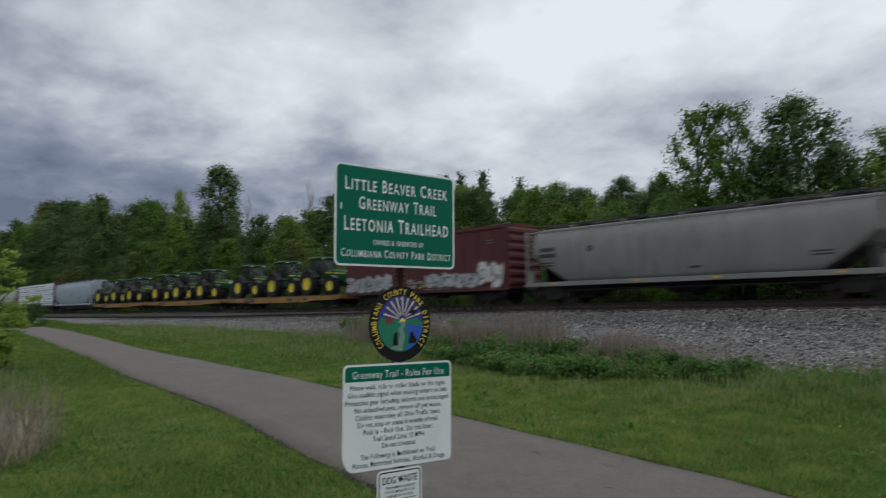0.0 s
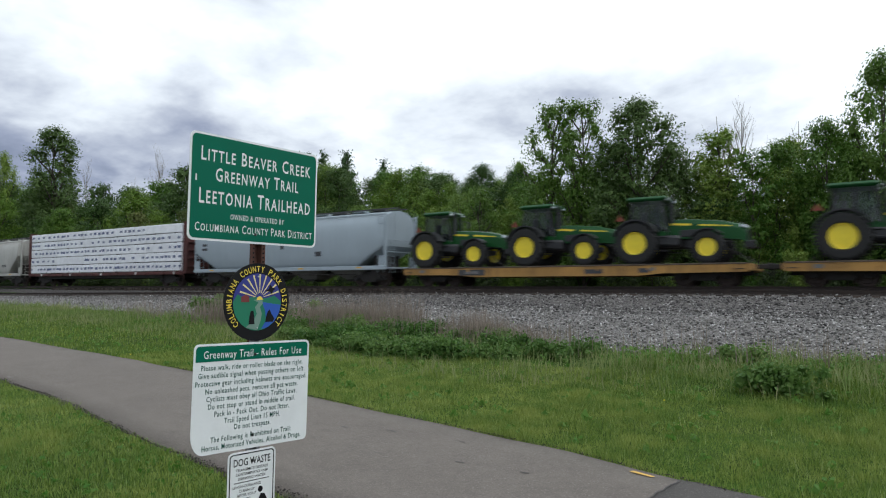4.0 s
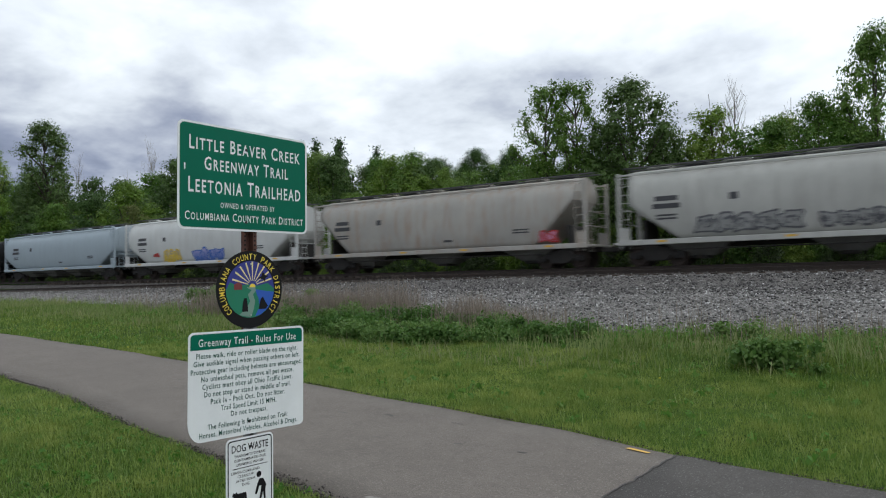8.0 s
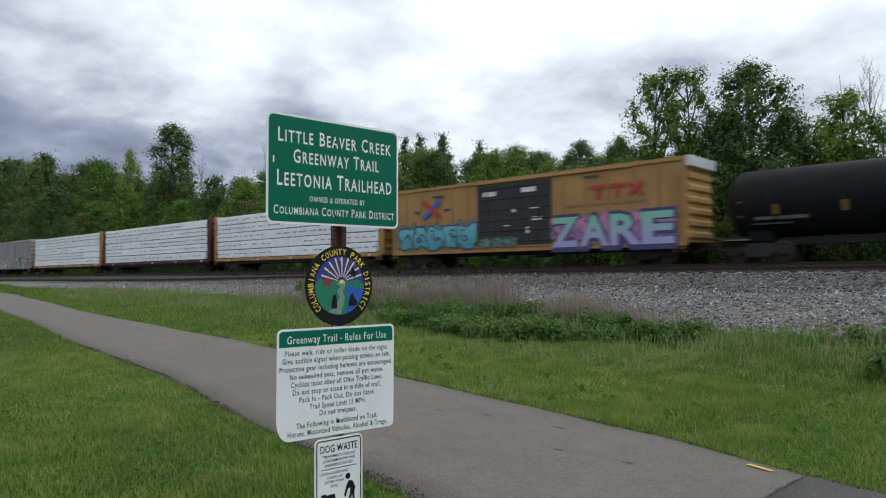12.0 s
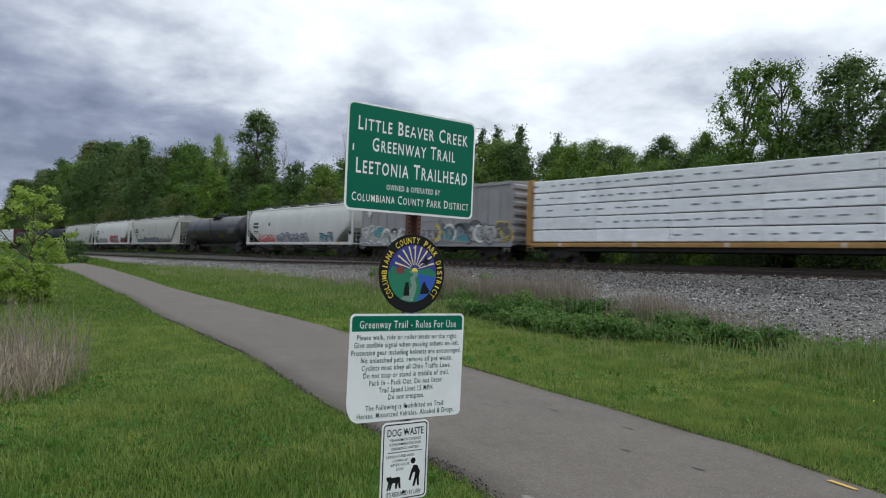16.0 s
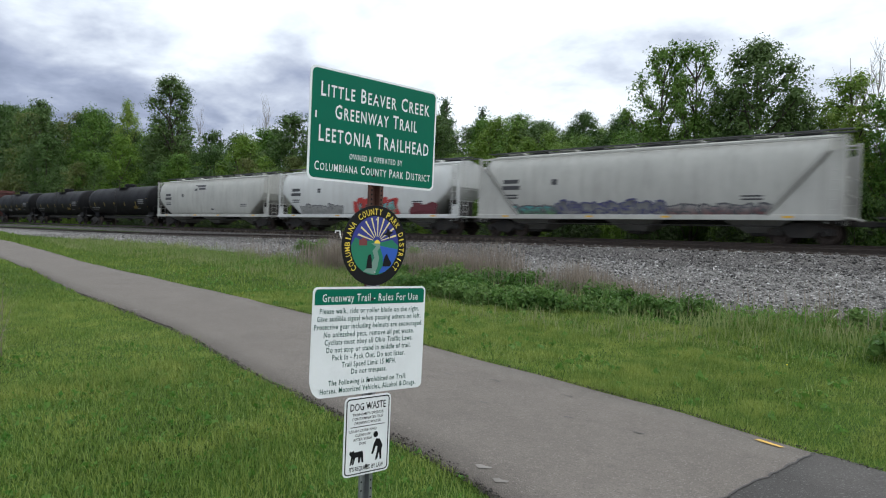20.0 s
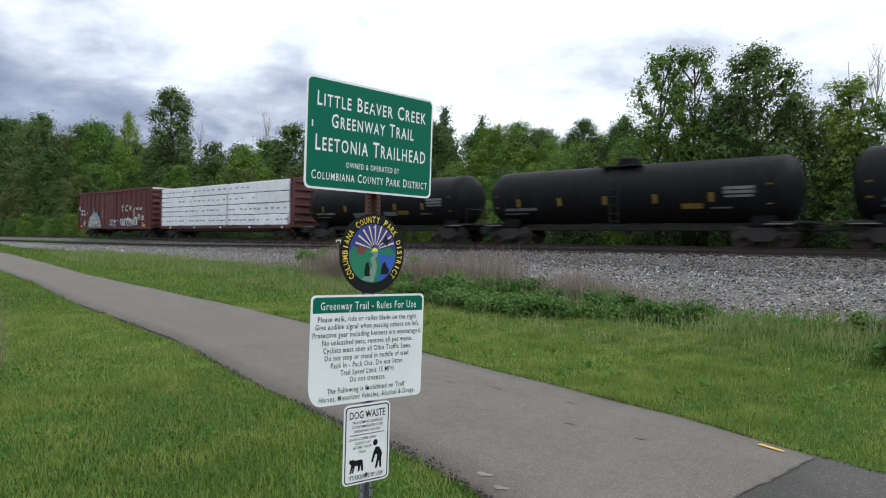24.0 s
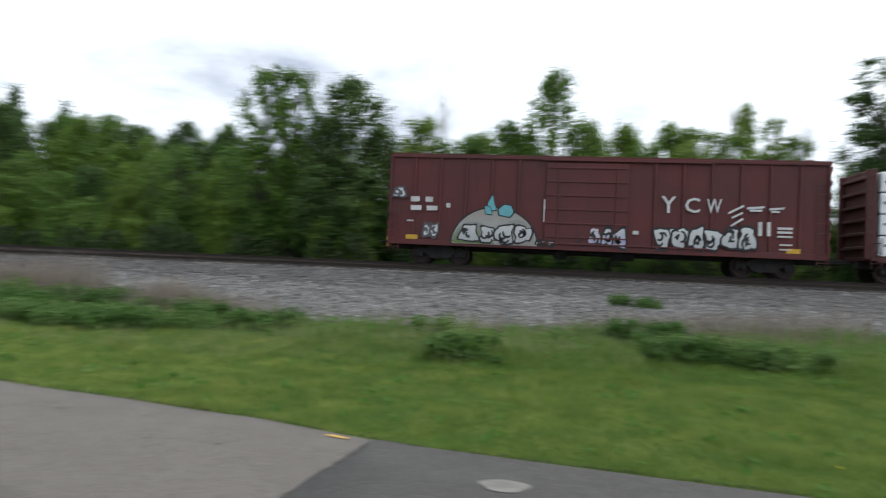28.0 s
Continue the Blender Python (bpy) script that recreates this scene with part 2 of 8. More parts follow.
M_STONE_DARK = surface("dark_ballast_stone", (0.115, 0.108, 0.103), 0.92, var=0.25, scale=3, fine=50, bump=0.3, per_piece=0.85, hue=0.015, island=True)
M_RAILSTEEL = surface("rusty_rail", (0.045, 0.034, 0.028), 0.75, metal=0.3, var=0.3, scale=4, fine=50, bump=0.2)
M_TIE = surface("weathered_tie", (0.07, 0.055, 0.045), 0.95, var=0.4, scale=3, fine=35, bump=0.5, per_piece=0.3, island=True)
M_BARK = surface("bark", (0.075, 0.062, 0.05), 0.95, var=0.4, scale=3, fine=16, bump=0.8, depth=0.03)
M_DEADWOOD = surface("bare_branch", (0.27, 0.245, 0.22), 0.9, var=0.25, scale=4, fine=20, bump=0.4)
M_LEAF = leafy("maple_leaf", (0.104, 0.190, 0.028), 0.025, 0.4, 0.28)
M_LEAF_DARK = leafy("dark_leaf", (0.064, 0.118, 0.026), 0.02, 0.4, 0.25)
M_LEAF_LIGHT = leafy("spring_leaf", (0.142, 0.228, 0.030), 0.025, 0.35, 0.3)
# scrub leaf darkened to hold the shade behind the train
M_LEAF_SHADE = leafy("shade_toned_scrub_leaf", (0.040, 0.066, 0.018), 0.02, 0.4, 0.2)
M_LEAF_OLIVE = leafy("olive_leaf", (0.115, 0.142, 0.036), 0.02, 0.35, 0.28)
M_NEEDLE = leafy("pine_needle", (0.052, 0.105, 0.030), 0.015, 0.3, 0.2)
M_GRASS = leafy("grass_blade", (0.112, 0.188, 0.029), 0.022, 0.6, 0.4, 0.9, 0.55, (0.210, 0.268, 0.052))
M_WEED = leafy("weed_leaf", (0.125, 0.245, 0.042), 0.025, 0.35, 0.4)
M_TALLGRASS = leafy("tall_grass_blade", (0.14, 0.215, 0.052), 0.03, 0.4, 0.4, 0.9, 1.6, (0.27, 0.27, 0.13))
M_SAPLING = leafy("sapling_leaf", (0.27, 0.38, 0.065), 0.02, 0.3, 0.5)
M_PALE_STRAW = leafy("pale_dead_grass", (0.40, 0.335, 0.245), 0.01, 0.35, 0.2)
M_STRAW = leafy("dead_stem", (0.235, 0.195, 0.155), 0.012, 0.45, 0.2)
M_BRAMBLE = leafy("bramble_leaf", (0.100, 0.185, 0.040), 0.025, 0.45, 0.4)
M_STALK = leafy("pale_grass_stalk", (0.30, 0.38, 0.13), 0.02, 0.3, 0.4)
M_DANDELION = surface("dandelion_yellow", (0.75, 0.6, 0.03), 0.7, var=0.1)

# ---- mesh helpers ----


def part(name, bm, material, parent=None, label="", smooth=False, free=True):
    """Links a bmesh as one mesh object, under a thing or a part."""
    me = bpy.data.meshes.new(name)
    bm.to_mesh(me)
    if free:
        bm.free()
    me.materials.append(material)
    if smooth:
        me.polygons.foreach_set("use_smooth", [True] * len(me.polygons))
    ob = new(name, me)
    if parent is not None:
        ob.parent = parent
    if label:
        tagged(ob, label)
    return ob


def mesh_part(name, verts, faces, material, parent=None, label="", smooth=False):
    me = bpy.data.meshes.new(name)
    me.from_pydata(verts, [], faces)
    me.materials.append(material)
    if smooth:
        me.polygons.foreach_set("use_smooth", [True] * len(me.polygons))
    ob = new(name, me)
    if parent is not None:
        ob.parent = parent
    if label:
        tagged(ob, label)
    return ob


def thing(name, label, category, m=None, group="", kind=""):
    ob = new(name)
    ob.empty_display_size = 0.2
    if m is not None:
        ob.matrix_world = m
    return tagged(ob, label, category, group, kind)


def box(bm, c, s, bev=0.0, turn=None):
    """A box of size s round c, its edges bevelled by bev, turned about c by the matrix turn."""
    m = Matrix.Translation(c) @ (turn.to_4x4() if turn is not None else Matrix.Identity(4)) @ Matrix.Diagonal((*s, 1))
    made = bmesh.ops.create_cube(bm, size=1.0, matrix=m)["verts"]
    if bev:
        edges = list({e for v in made for e in v.link_edges})
        bmesh.ops.bevel(bm, geom=edges, offset=bev, segments=1, affect="EDGES", profile=0.5)
    return bm


def new_box(c, s, bev=0.0, turn=None):
    return box(bmesh.new(), c, s, bev, turn)


def rod(bm, a, b, r0, r1=None, seg=8, caps=True):
    """A tapered round bar from a to b."""
    a, b = Vector(a), Vector(b)
    r1 = r0 if r1 is None else r1
    q = (b - a).to_track_quat("Z", "Y").to_matrix()
    rings = []
    for p, r in ((a, r0), (b, r1)):
        rings.append([bm.verts.new(p + q @ Vector((r * math.cos(k * math.tau / seg), r * math.sin(k * math.tau / seg), 0))) for k in range(seg)])
    for k in range(seg):
        bm.faces.new((rings[0][k], rings[0][(k + 1) % seg], rings[1][(k + 1) % seg], rings[1][k]))
    if caps:
        bm.faces.new(rings[0][::-1])
        bm.faces.new(rings[1])
    return bm


def lathe(bm, profile, seg, centre=(0, 0, 0), axis="Y", caps=True):
    """A turned body: profile of (along, radius) about an axis through centre."""
    rings = []
    for u, r in profile:
        ring = []
        for k in range(seg):
            a = k * math.tau / seg
            p = {"Y": (r * math.cos(a), u, r * math.sin(a)), "X": (u, r * math.cos(a), r * math.sin(a)), "Z": (r * math.cos(a), r * math.sin(a), u)}[axis]
            ring.append(bm.verts.new(Vector(centre) + Vector(p)))
        rings.append(ring)
    for p, q in zip(rings, rings[1:]):
        for k in range(seg):
            bm.faces.new((p[k], p[(k + 1) % seg], q[(k + 1) % seg], q[k]))
    if caps:
        bm.faces.new(rings[0][::-1])
        bm.faces.new(rings[-1])
    bmesh.ops.recalc_face_normals(bm, faces=bm.faces)
    return bm


def prism(bm, outline, x0, x1, axis="X"):
    """An outline of (u, v) pairs drawn along an axis from x0 to x1."""
    put = {"X": lambda w, u, v: (w, u, v), "Y": lambda w, u, v: (u, w, v), "Z": lambda w, u, v: (u, v, w)}[axis]
    a = [bm.verts.new(put(x0, u, v)) for u, v in outline]
    b = [bm.verts.new(put(x1, u, v)) for u, v in outline]
    k = len(outline)
    faces = [bm.faces.new((a[i], a[(i + 1) % k], b[(i + 1) % k], b[i])) for i in range(k)]
    faces += [bm.faces.new(a[::-1]), bm.faces.new(b)]
    bmesh.ops.recalc_face_normals(bm, faces=faces)
    return bm


def text_mesh(text, width, height, bold=0.0, spread=1.0, caps=False):
    """Flat letters in the x-z plane, scaled to a width and a cap height, centred, facing -y."""
    cu = bpy.data.curves.new("letters", "FONT")
    cu.body, cu.align_x, cu.offset, cu.resolution_u = text, "CENTER", bold, 2
    cu.space_character = spread
    if caps:
        cu.small_caps_scale = 0.84
        for k in range(len(text)):
            cu.body_format[k].use_small_caps = True
    ob = bpy.data.objects.new("letters", cu)
    scene.collection.objects.link(ob)
    bpy.context.view_layer.update()
    me = bpy.data.meshes.new_from_object(ob.evaluated_get(bpy.context.evaluated_depsgraph_get()))
    bpy.data.objects.remove(ob)
    bpy.data.curves.remove(cu)
    co = np.zeros(len(me.vertices) * 3, dtype=np.float32)
    me.vertices.foreach_get("co", co)
    co = co.reshape(-1, 3)
    lo, hi = co.min(0), co.max(0)
    cap = 0.73
    x = (co[:, 0] - (lo[0] + hi[0]) / 2) * (width / max(hi[0] - lo[0], 1e-6))
    z = (co[:, 1] - cap / 2) * (height / cap)
    me.vertices.foreach_set("co", np.stack([x, 0 * x, z], 1).astype(np.float32).ravel())
    me.update()
    return me


def glyphs(me):
    """The separate letters of a line: sorted groups of face indices that share a stretch of the line."""
    bm = bmesh.new()
    bm.from_mesh(me)
    bm.faces.ensure_lookup_table()
    seen, runs = set(), []
    for f in bm.faces:
        if f.index in seen:
            continue
        stack, own = [f], []
        seen.add(f.index)
        while stack:
            g = stack.pop()
            own.append(g.index)
            for v in g.verts:
                for h in v.link_faces:
                    if h.index not in seen:
                        seen.add(h.index)
                        stack.append(h)
        xs = [v.co.x for k in own for v in bm.faces[k].verts]
        runs.append([min(xs), max(xs), own])
    runs.sort(key=lambda q: q[0])
    out = []
    for lo, hi, own in runs:
        if out and lo < out[-1][1] - 0.3 * (hi - lo):
            out[-1][1] = max(hi, out[-1][1])
            out[-1][2] += own
        else:
            out.append([lo, hi, own])
    bm.free()
    return [q[2] for q in out]


def letters(text, at, width, height, material, parent, name="lettering", bold=0.0, spread=1.0, caps=False):
    """Letters laid on a plate that faces -y of its parent: large ones each an object, a line of small ones one piece."""
    me = text_mesh(text, width, height, bold, spread, caps)
    if len(text) == 1 or height < 0.04:
        me.materials.append(material)
        ob = new(name, me)
        ob.parent, ob.location = parent, at
        return ob if len(text) == 1 else tagged(ob, kind="stuff")
    for own in glyphs(me):
        use = sorted({v for k in own for v in me.polygons[k].vertices})
        back = {v: k for k, v in enumerate(use)}
        ob = mesh_part("letter", [me.vertices[v].co[:] for v in use], [[back[v] for v in me.polygons[k].vertices] for k in own], material, parent)
        ob.location = at
    bpy.data.meshes.remove(me)

# ---- ground ----


def ease(a, b, v):
    u = np.clip((np.asarray(v, float) - a) / (b - a), 0, 1)
    return u * u * (3 - 2 * u)


def ramp(a, b, v):
    return np.clip((np.asarray(v, float) - a) / (b - a), 0, 1)


def height(x, y):
    """The ground's height: lawn, gravel slope up to the tracks, the drop and the wooded hill behind them."""
    x, y = np.asarray(x, float), np.asarray(y, float)
    z = 0.25 * ease(8, 15, y) + 0.78 * ramp(15, 23, y) + 0.31 * ease(23, 25.4, y) + 0.11 * ease(25.9, 26.5, y)
    z = z + 0.0125 * np.clip(-2.7 - x, 0, 30) * (1 - ease(15, 24, y))
    z = z - 0.5 * ease(5, 75, -x) * ease(22, 25, y) * (1 - ease(29, 30.6, y))
    z = z - 0.75 * ease(34.2, 37, y)
    z = z + ease(44, 120, y) * (5 + 15 * ease(30, 200, -x)) * (1 - 0.6 * ease(0, 120, x))
    z = z + 55 * ease(150, 900, np.hypot(x, y)) * ease(60, 300, y)
    return z


def h1(x, y):
    return float(height(x, y))


def np_mesh(name, verts, quads=None, tris=None, material=None, parent=None, smooth=False):
    """A mesh object from number arrays."""
    me = bpy.data.meshes.new(name)
    quads = np.zeros((0, 4), int) if quads is None else np.asarray(quads, int)
    tris = np.zeros((0, 3), int) if tris is None else np.asarray(tris, int)
    me.vertices.add(len(verts))
    me.vertices.foreach_set("co", np.asarray(verts, np.float32).ravel())
    me.loops.add(quads.size + tris.size)
    me.loops.foreach_set("vertex_index", np.concatenate([quads.ravel(), tris.ravel()]).astype(np.int32))
    me.polygons.add(len(quads) + len(tris))
    starts = np.concatenate([np.arange(len(quads)) * 4, quads.size + np.arange(len(tris)) * 3])
    me.polygons.foreach_set("loop_start", starts.astype(np.int32))
    me.update(calc_edges=True)
    me.validate()
    if smooth:
        me.polygons.foreach_set("use_smooth", [True] * len(me.polygons))
    if material:
        me.materials.append(material)
    ob = new(name, me)
    if parent is not None:
        ob.parent = parent
    return ob


def sheet(name, xs, ys, zs, material, smooth=True):
    """A grid sheet: zs has a row for each x."""
    nx, ny = zs.shape
    gx, gy = (xs, ys) if np.ndim(xs) == 2 else np.meshgrid(xs, ys, indexing="ij")
    verts = np.stack([gx, gy, zs], -1).reshape(-1, 3)
    i = (np.arange(nx - 1)[:, None] * ny + np.arange(ny - 1)[None]).ravel()
    return np_mesh(name, verts, np.stack([i, i + ny, i + ny + 1, i + 1], 1), material=material, smooth=smooth)


def rough_noise(x, y, s, seed=0):
    """Cheap smooth unevenness from a few crossed waves."""
    rs = np.random.RandomState(seed)
    out = 0
    for k in range(6):
        a, f, p = rs.uniform(0, math.tau), s * rs.uniform(0.6, 1.8), rs.uniform(0, math.tau)
        out = out + np.sin((x * math.cos(a) + y * math.sin(a)) * f + p)
    return out / 6


TRAIL_FAR = [(-110, 24), (-77, 18.5), (-58, 14), (-45.7, 12.5), (-40, 11.55), (-33.3, 10.5), (-26, 9.42), (-18, 8.68), (-12.9, 8.18), (-10.3, 7.8), (-6.6, 7.17), (-3.9, 6.66), (-2.5, 6.45), (-1.46, 6.14), (-0.65, 5.9), (0.64, 5.7), (2.4, 5.45), (14, 4.2)]
TRAIL_NEAR = [(-110, 20.5), (-77, 15.2), (-58, 11.2), (-43.5, 9.75), (-29, 7.6), (-23, 6.84), (-15.4, 5.55), (-10.2, 4.97), (-7.05, 4.29), (-5.5, 4.01), (-3.8, 3.75), (-2.62, 3.5), (-1.9, 3.2), (-1.2, 2.9), (-0.8, 2.7)]


def along(pts, x):
    return np.interp(x, [p[0] for p in pts], [p[1] for p in pts])


def far_edge(x):
    return along(TRAIL_FAR, x) + 0.05 * rough_noise(np.asarray(x, float), 0, 2.1, 3)


def near_edge(x):
    return along(TRAIL_NEAR, x) + 0.045 * rough_noise(np.asarray(x, float), 0, 2.7, 4)


def joint(y):
    """Where the dark apron meets the trail."""
    return -1.12 - 0.14 * (6.05 - np.asarray(y, float)) + 0.03 * rough_noise(np.asarray(y, float), 0, 9, 5) + 0.025 * rough_noise(np.asarray(y, float), 0, 31, 6)


gx = np.concatenate([np.linspace(-1500, -130, 30), np.arange(-125, -45, 3.0), np.arange(-45, 16, 0.5), np.arange(16, 60, 3.0), np.linspace(65, 1200, 25)])
gy = np.concatenate([np.linspace(-600, -20, 16), np.arange(-16, -2, 2.0), np.arange(-2, 27, 0.5), np.arange(27, 60, 1.5), np.arange(62, 130, 6.0), np.linspace(140, 1500, 24)])
GX, GY = np.meshgrid(gx, gy, indexing="ij")
gz = height(GX, GY) + 0.03 * rough_noise(GX, GY, 1.3) * (np.hypot(GX, GY) > 1.5) - 0.015
paved = ((GY > near_edge(GX) + 0.1) & (GY < far_edge(GX) - 0.1) & (GX < 14)) | ((GX > -1.3) & (GX < 13.8) & (GY > -5.8) & (GY < far_edge(GX) - 0.1))
gz = gz - 0.05 * paved
ground = tagged(sheet("ground", gx, gy, gz, M_SOIL), "grass-covered ground rising to the railway bank", "ground", kind="structure")


def slab(name, rows, material, lift, label, category):
    """A thin paved layer: rows of points, each row across it, with a rim that goes down into the ground."""
    rows = np.asarray(rows, float)
    z = height(rows[..., 0], rows[..., 1]) + lift
    top = np.concatenate([rows, z[..., None]], -1)
    low_a, low_b = top[:, :1].copy(), top[:, -1:].copy()
    low_a[..., 2] -= 0.08
    low_b[..., 2] -= 0.08
    full = np.concatenate([low_a, top, low_b], 1)
    return tagged(sheet(name, full[..., 0], full[..., 1], full[..., 2], material, smooth=False), label, category, kind="structure")


txs = np.concatenate([np.arange(-60, -40, 1.0), np.arange(-40, -0.95, 0.2)])
slab("trail", [[(x, n + (f - n) * k / 6) for k in range(7)] for x in txs for n, f in [(near_edge(x), far_edge(x))]], M_ASPHALT, 0.018,
     "grey worn asphalt trail with ragged grass edges", "trail")
ays = np.concatenate([np.arange(-6, 2.6, 0.4), np.arange(2.6, 6.09, 0.1)])


def apron_end(y):
    """Where the apron's far rim runs: it carries on the trail's far edge."""
    pts = [p for p in TRAIL_FAR if p[0] > -1.6][::-1]
    return float(np.interp(y, [p[1] for p in pts], [p[0] for p in pts])) + 0.05 * float(rough_noise(np.asarray(y, float), 0, 7.0, 6))


slab("apron", [[(x0 + (x1 - x0) * k / 12, y) for k in range(13)] for y in ays for x0, x1 in [(float(joint(y)), max(apron_end(y), float(joint(y)) + 0.03))]], M_APRON, 0.022,
     "darker patched asphalt apron at the trail's end", "pavement")

# cracks along the joint and painted marks
M_TAR = surface("tar_crack", (0.050, 0.046, 0.042), 0.7, var=0.2)
M_YELLOW_PAINT = surface("worn_orange_paint", (0.70, 0.43, 0.09), 0.8, var=0.2, fine=60, stain=(0.2, 0.17, 0.14), stain_amount=0.5)
M_PALE_PATCH = surface("pale_asphalt_patch", (0.20, 0.185, 0.165), 0.9, var=0.25, scale=9, fine=70, stain=(0.14, 0.12, 0.10), stain_amount=0.8)


def decal(name, outline, material, lift, label, category):
    bm = bmesh.new()
    vs = [bm.verts.new((x, y, h1(x, y) + lift)) for x, y in outline]
    f = bm.faces.new(vs)
    if f.normal.z < 0:
        f.normal_flip()
    ob = part(name, bm, material)
    return tagged(ob, label, category, kind="structure")


def strip(name, pts, width, material, lift, label, category):
    left, right = [], []
    for k, (x, y) in enumerate(pts):
        a, b = Vector(pts[max(k - 1, 0)]), Vector(pts[min(k + 1, len(pts) - 1)])
        d = (b - a).normalized()
        w = width * (0.6 + 0.8 * random.random()) / 2
        left.append((x - d.y * w, y + d.x * w))
        right.append((x + d.y * w, y - d.x * w))
    return decal(name, left + right[::-1], material, lift, label, category)


strip("joint_crack", [(float(joint(y)), y) for y in np.arange(2.7, 6.05, 0.05)], 0.014, M_TAR, 0.027, "dark crack where two asphalts meet", "crack")
decal("painted_dash", [(-1.60, 6.00), (-1.37, 5.93), (-1.35, 5.965), (-1.57, 6.05)], M_YELLOW_PAINT, 0.026, "worn orange painted dash on the trail", "marking")
decal("pale_patch", [(0.16 + 0.19 * math.cos(a) * (1 + 0.15 * math.sin(3 * a)), 5.0 + 0.15 * math.sin(a)) for a in np.arange(0, math.tau, 0.35)], M_PALE_PATCH, 0.028, "pale worn spot on the dark asphalt", "stain")
for k, (x, y, w) in enumerate([(-2.80, 3.75, 0.06), (-2.55, 3.62, 0.05), (-12.4, 5.42, 0.09)]):
    decal("worn_spot", [(x + w * math.cos(a) * (1 + 0.3 * math.sin(2 * a + k)), y + 0.035 * math.sin(a) * (1 + 0.4 * math.sin(3 * a))) for a in np.arange(0, math.tau, 0.3)], M_PALE_PATCH, 0.024, "pale scuffed spot on the asphalt trail", "stain")
for k in range(14):
    x = -9 + k * 0.55 + random.uniform(-0.2, 0.2)
    y = near_edge(x) + random.uniform(0.25, 0.85) * (far_edge(x) - near_edge(x))
    a = random.uniform(-0.3, 0.3)
    strip("hairline_crack", [(x + s * 0.05 * math.cos(a), float(y) + s * 0.05 * math.sin(a) + random.uniform(-0.012, 0.012)) for s in range(random.randint(3, 4))], 0.016, M_TAR, 0.023, "short dark hairline crack in the asphalt", "crack")

# ---- gravel bank ----
GRASS_LINE = [(-110, 22), (-75, 19), (-60, 16.4), (-43, 15.9), (-33, 16.0), (-25, 15.8), (-17, 15.6), (-10, 14.9), (-5, 14.2), (-1.9, 14.8), (4, 16.4), (12, 18), (60, 19)]


def grass_line(x):
    return along(GRASS_LINE, x) + 0.35 * rough_noise(np.asarray(x, float), 0, 0.9, 8)


bx = np.concatenate([np.arange(-400, -60, 10.0), np.arange(-60, 20, 0.6), np.arange(20, 200, 6.0)])
BX = np.repeat(bx[:, None], 26, 1)
BY = grass_line(BX) + (35.6 - grass_line(BX)) * np.linspace(0, 1, 26)[None]
BZ = height(BX, BY) + 0.035 * rough_noise(BX, BY, 2.5, 9) + 0.02
BZ[:, 0] -= 0.12
BZ[:, -1] -= 0.3
tagged(sheet("gravel_bank", BX, BY, BZ, M_BALLAST), "pale grey crushed-stone bank beside the tracks", "gravel bank", kind="structure")
CX = np.repeat(bx[:, None], 22, 1)
CY = 21.7 + 0.35 * rough_noise(CX, 0, 1.1, 18) + (35.0 - 21.7) * np.linspace(0, 1, 22)[None]
CZ = height(CX, CY) + 0.03 * rough_noise(CX, CY, 2.9, 19) + 0.055
CZ[:, 0] -= 0.09
CZ[:, -1] -= 0.3
tagged(sheet("track_bed", CX, CY, CZ, M_BED), "dark brown-grey ballast bed under the tracks", "track bed", kind="structure")


def stones(name, n, place, size, material, label):
    """Loose crushed stones: squashed eight-faced lumps, as one piece of stuff."""
    rs = np.random.RandomState(len(name) + n)
    x, y = place(rs, n)
    s = size[0] + (size[1] - size[0]) * rs.rand(len(x)) ** 2.5
    base = np.array([(1, 0, 0), (-1, 0, 0), (0, 1, 0), (0, -1, 0), (0, 0, 1), (0, 0, -1)], float)
    v = base[None] * s[:, None, None] * rs.uniform(0.5, 1.2, (len(x), 6, 1))
    v += rs.uniform(-0.35, 0.35, v.shape) * s[:, None, None]
    v[..., 2] *= 0.7
    v += np.stack([x, y, height(x, y) + 0.03 + 0.03 * (y > 21.9) + 0.25 * s], -1)[:, None]
    f = np.array([(0, 2, 4), (2, 1, 4), (1, 3, 4), (3, 0, 4), (2, 0, 5), (1, 2, 5), (3, 1, 5), (0, 3, 5)])
    tris = (np.arange(len(x))[:, None, None] * 6 + f[None]).reshape(-1, 3)
    return tagged(np_mesh(name, v.reshape(-1, 3), tris=tris, material=material), label, "gravel", kind="stuff")


def on_bank(rs, n):
    x = np.concatenate([rs.uniform(-26, 14, n * 3 // 4), rs.uniform(-60, -26, n - n * 3 // 4)])
    u = rs.rand(n)
    y = grass_line(x) + 0.1 + u * (22.3 - grass_line(x))
    return x, y


def on_shoulder(rs, n):
    x = np.concatenate([rs.uniform(-26, 14, n * 2 // 3), rs.uniform(-70, -26, n - n * 2 // 3)])
    return x, np.where(rs.rand(n) < 0.75, rs.uniform(21.2, 25.6, n), rs.uniform(25, 29.8, n))


stones("gravel", 52000, on_bank, (0.014, 0.06), M_STONE, "pale grey crushed gravel between grass and tracks")
stones("ballast", 40000, on_shoulder, (0.018, 0.065), M_STONE_DARK, "dark grey-brown ballast stones along the near track")

stones("pale_chips", 4000, on_bank, (0.014, 0.05), M_CHIP, "scattered whitish stone chips in the gravel")
stones("pale_ballast_chips", 3500, on_shoulder, (0.014, 0.045), M_CHIP, "scattered whitish stone chips in the dark ballast")


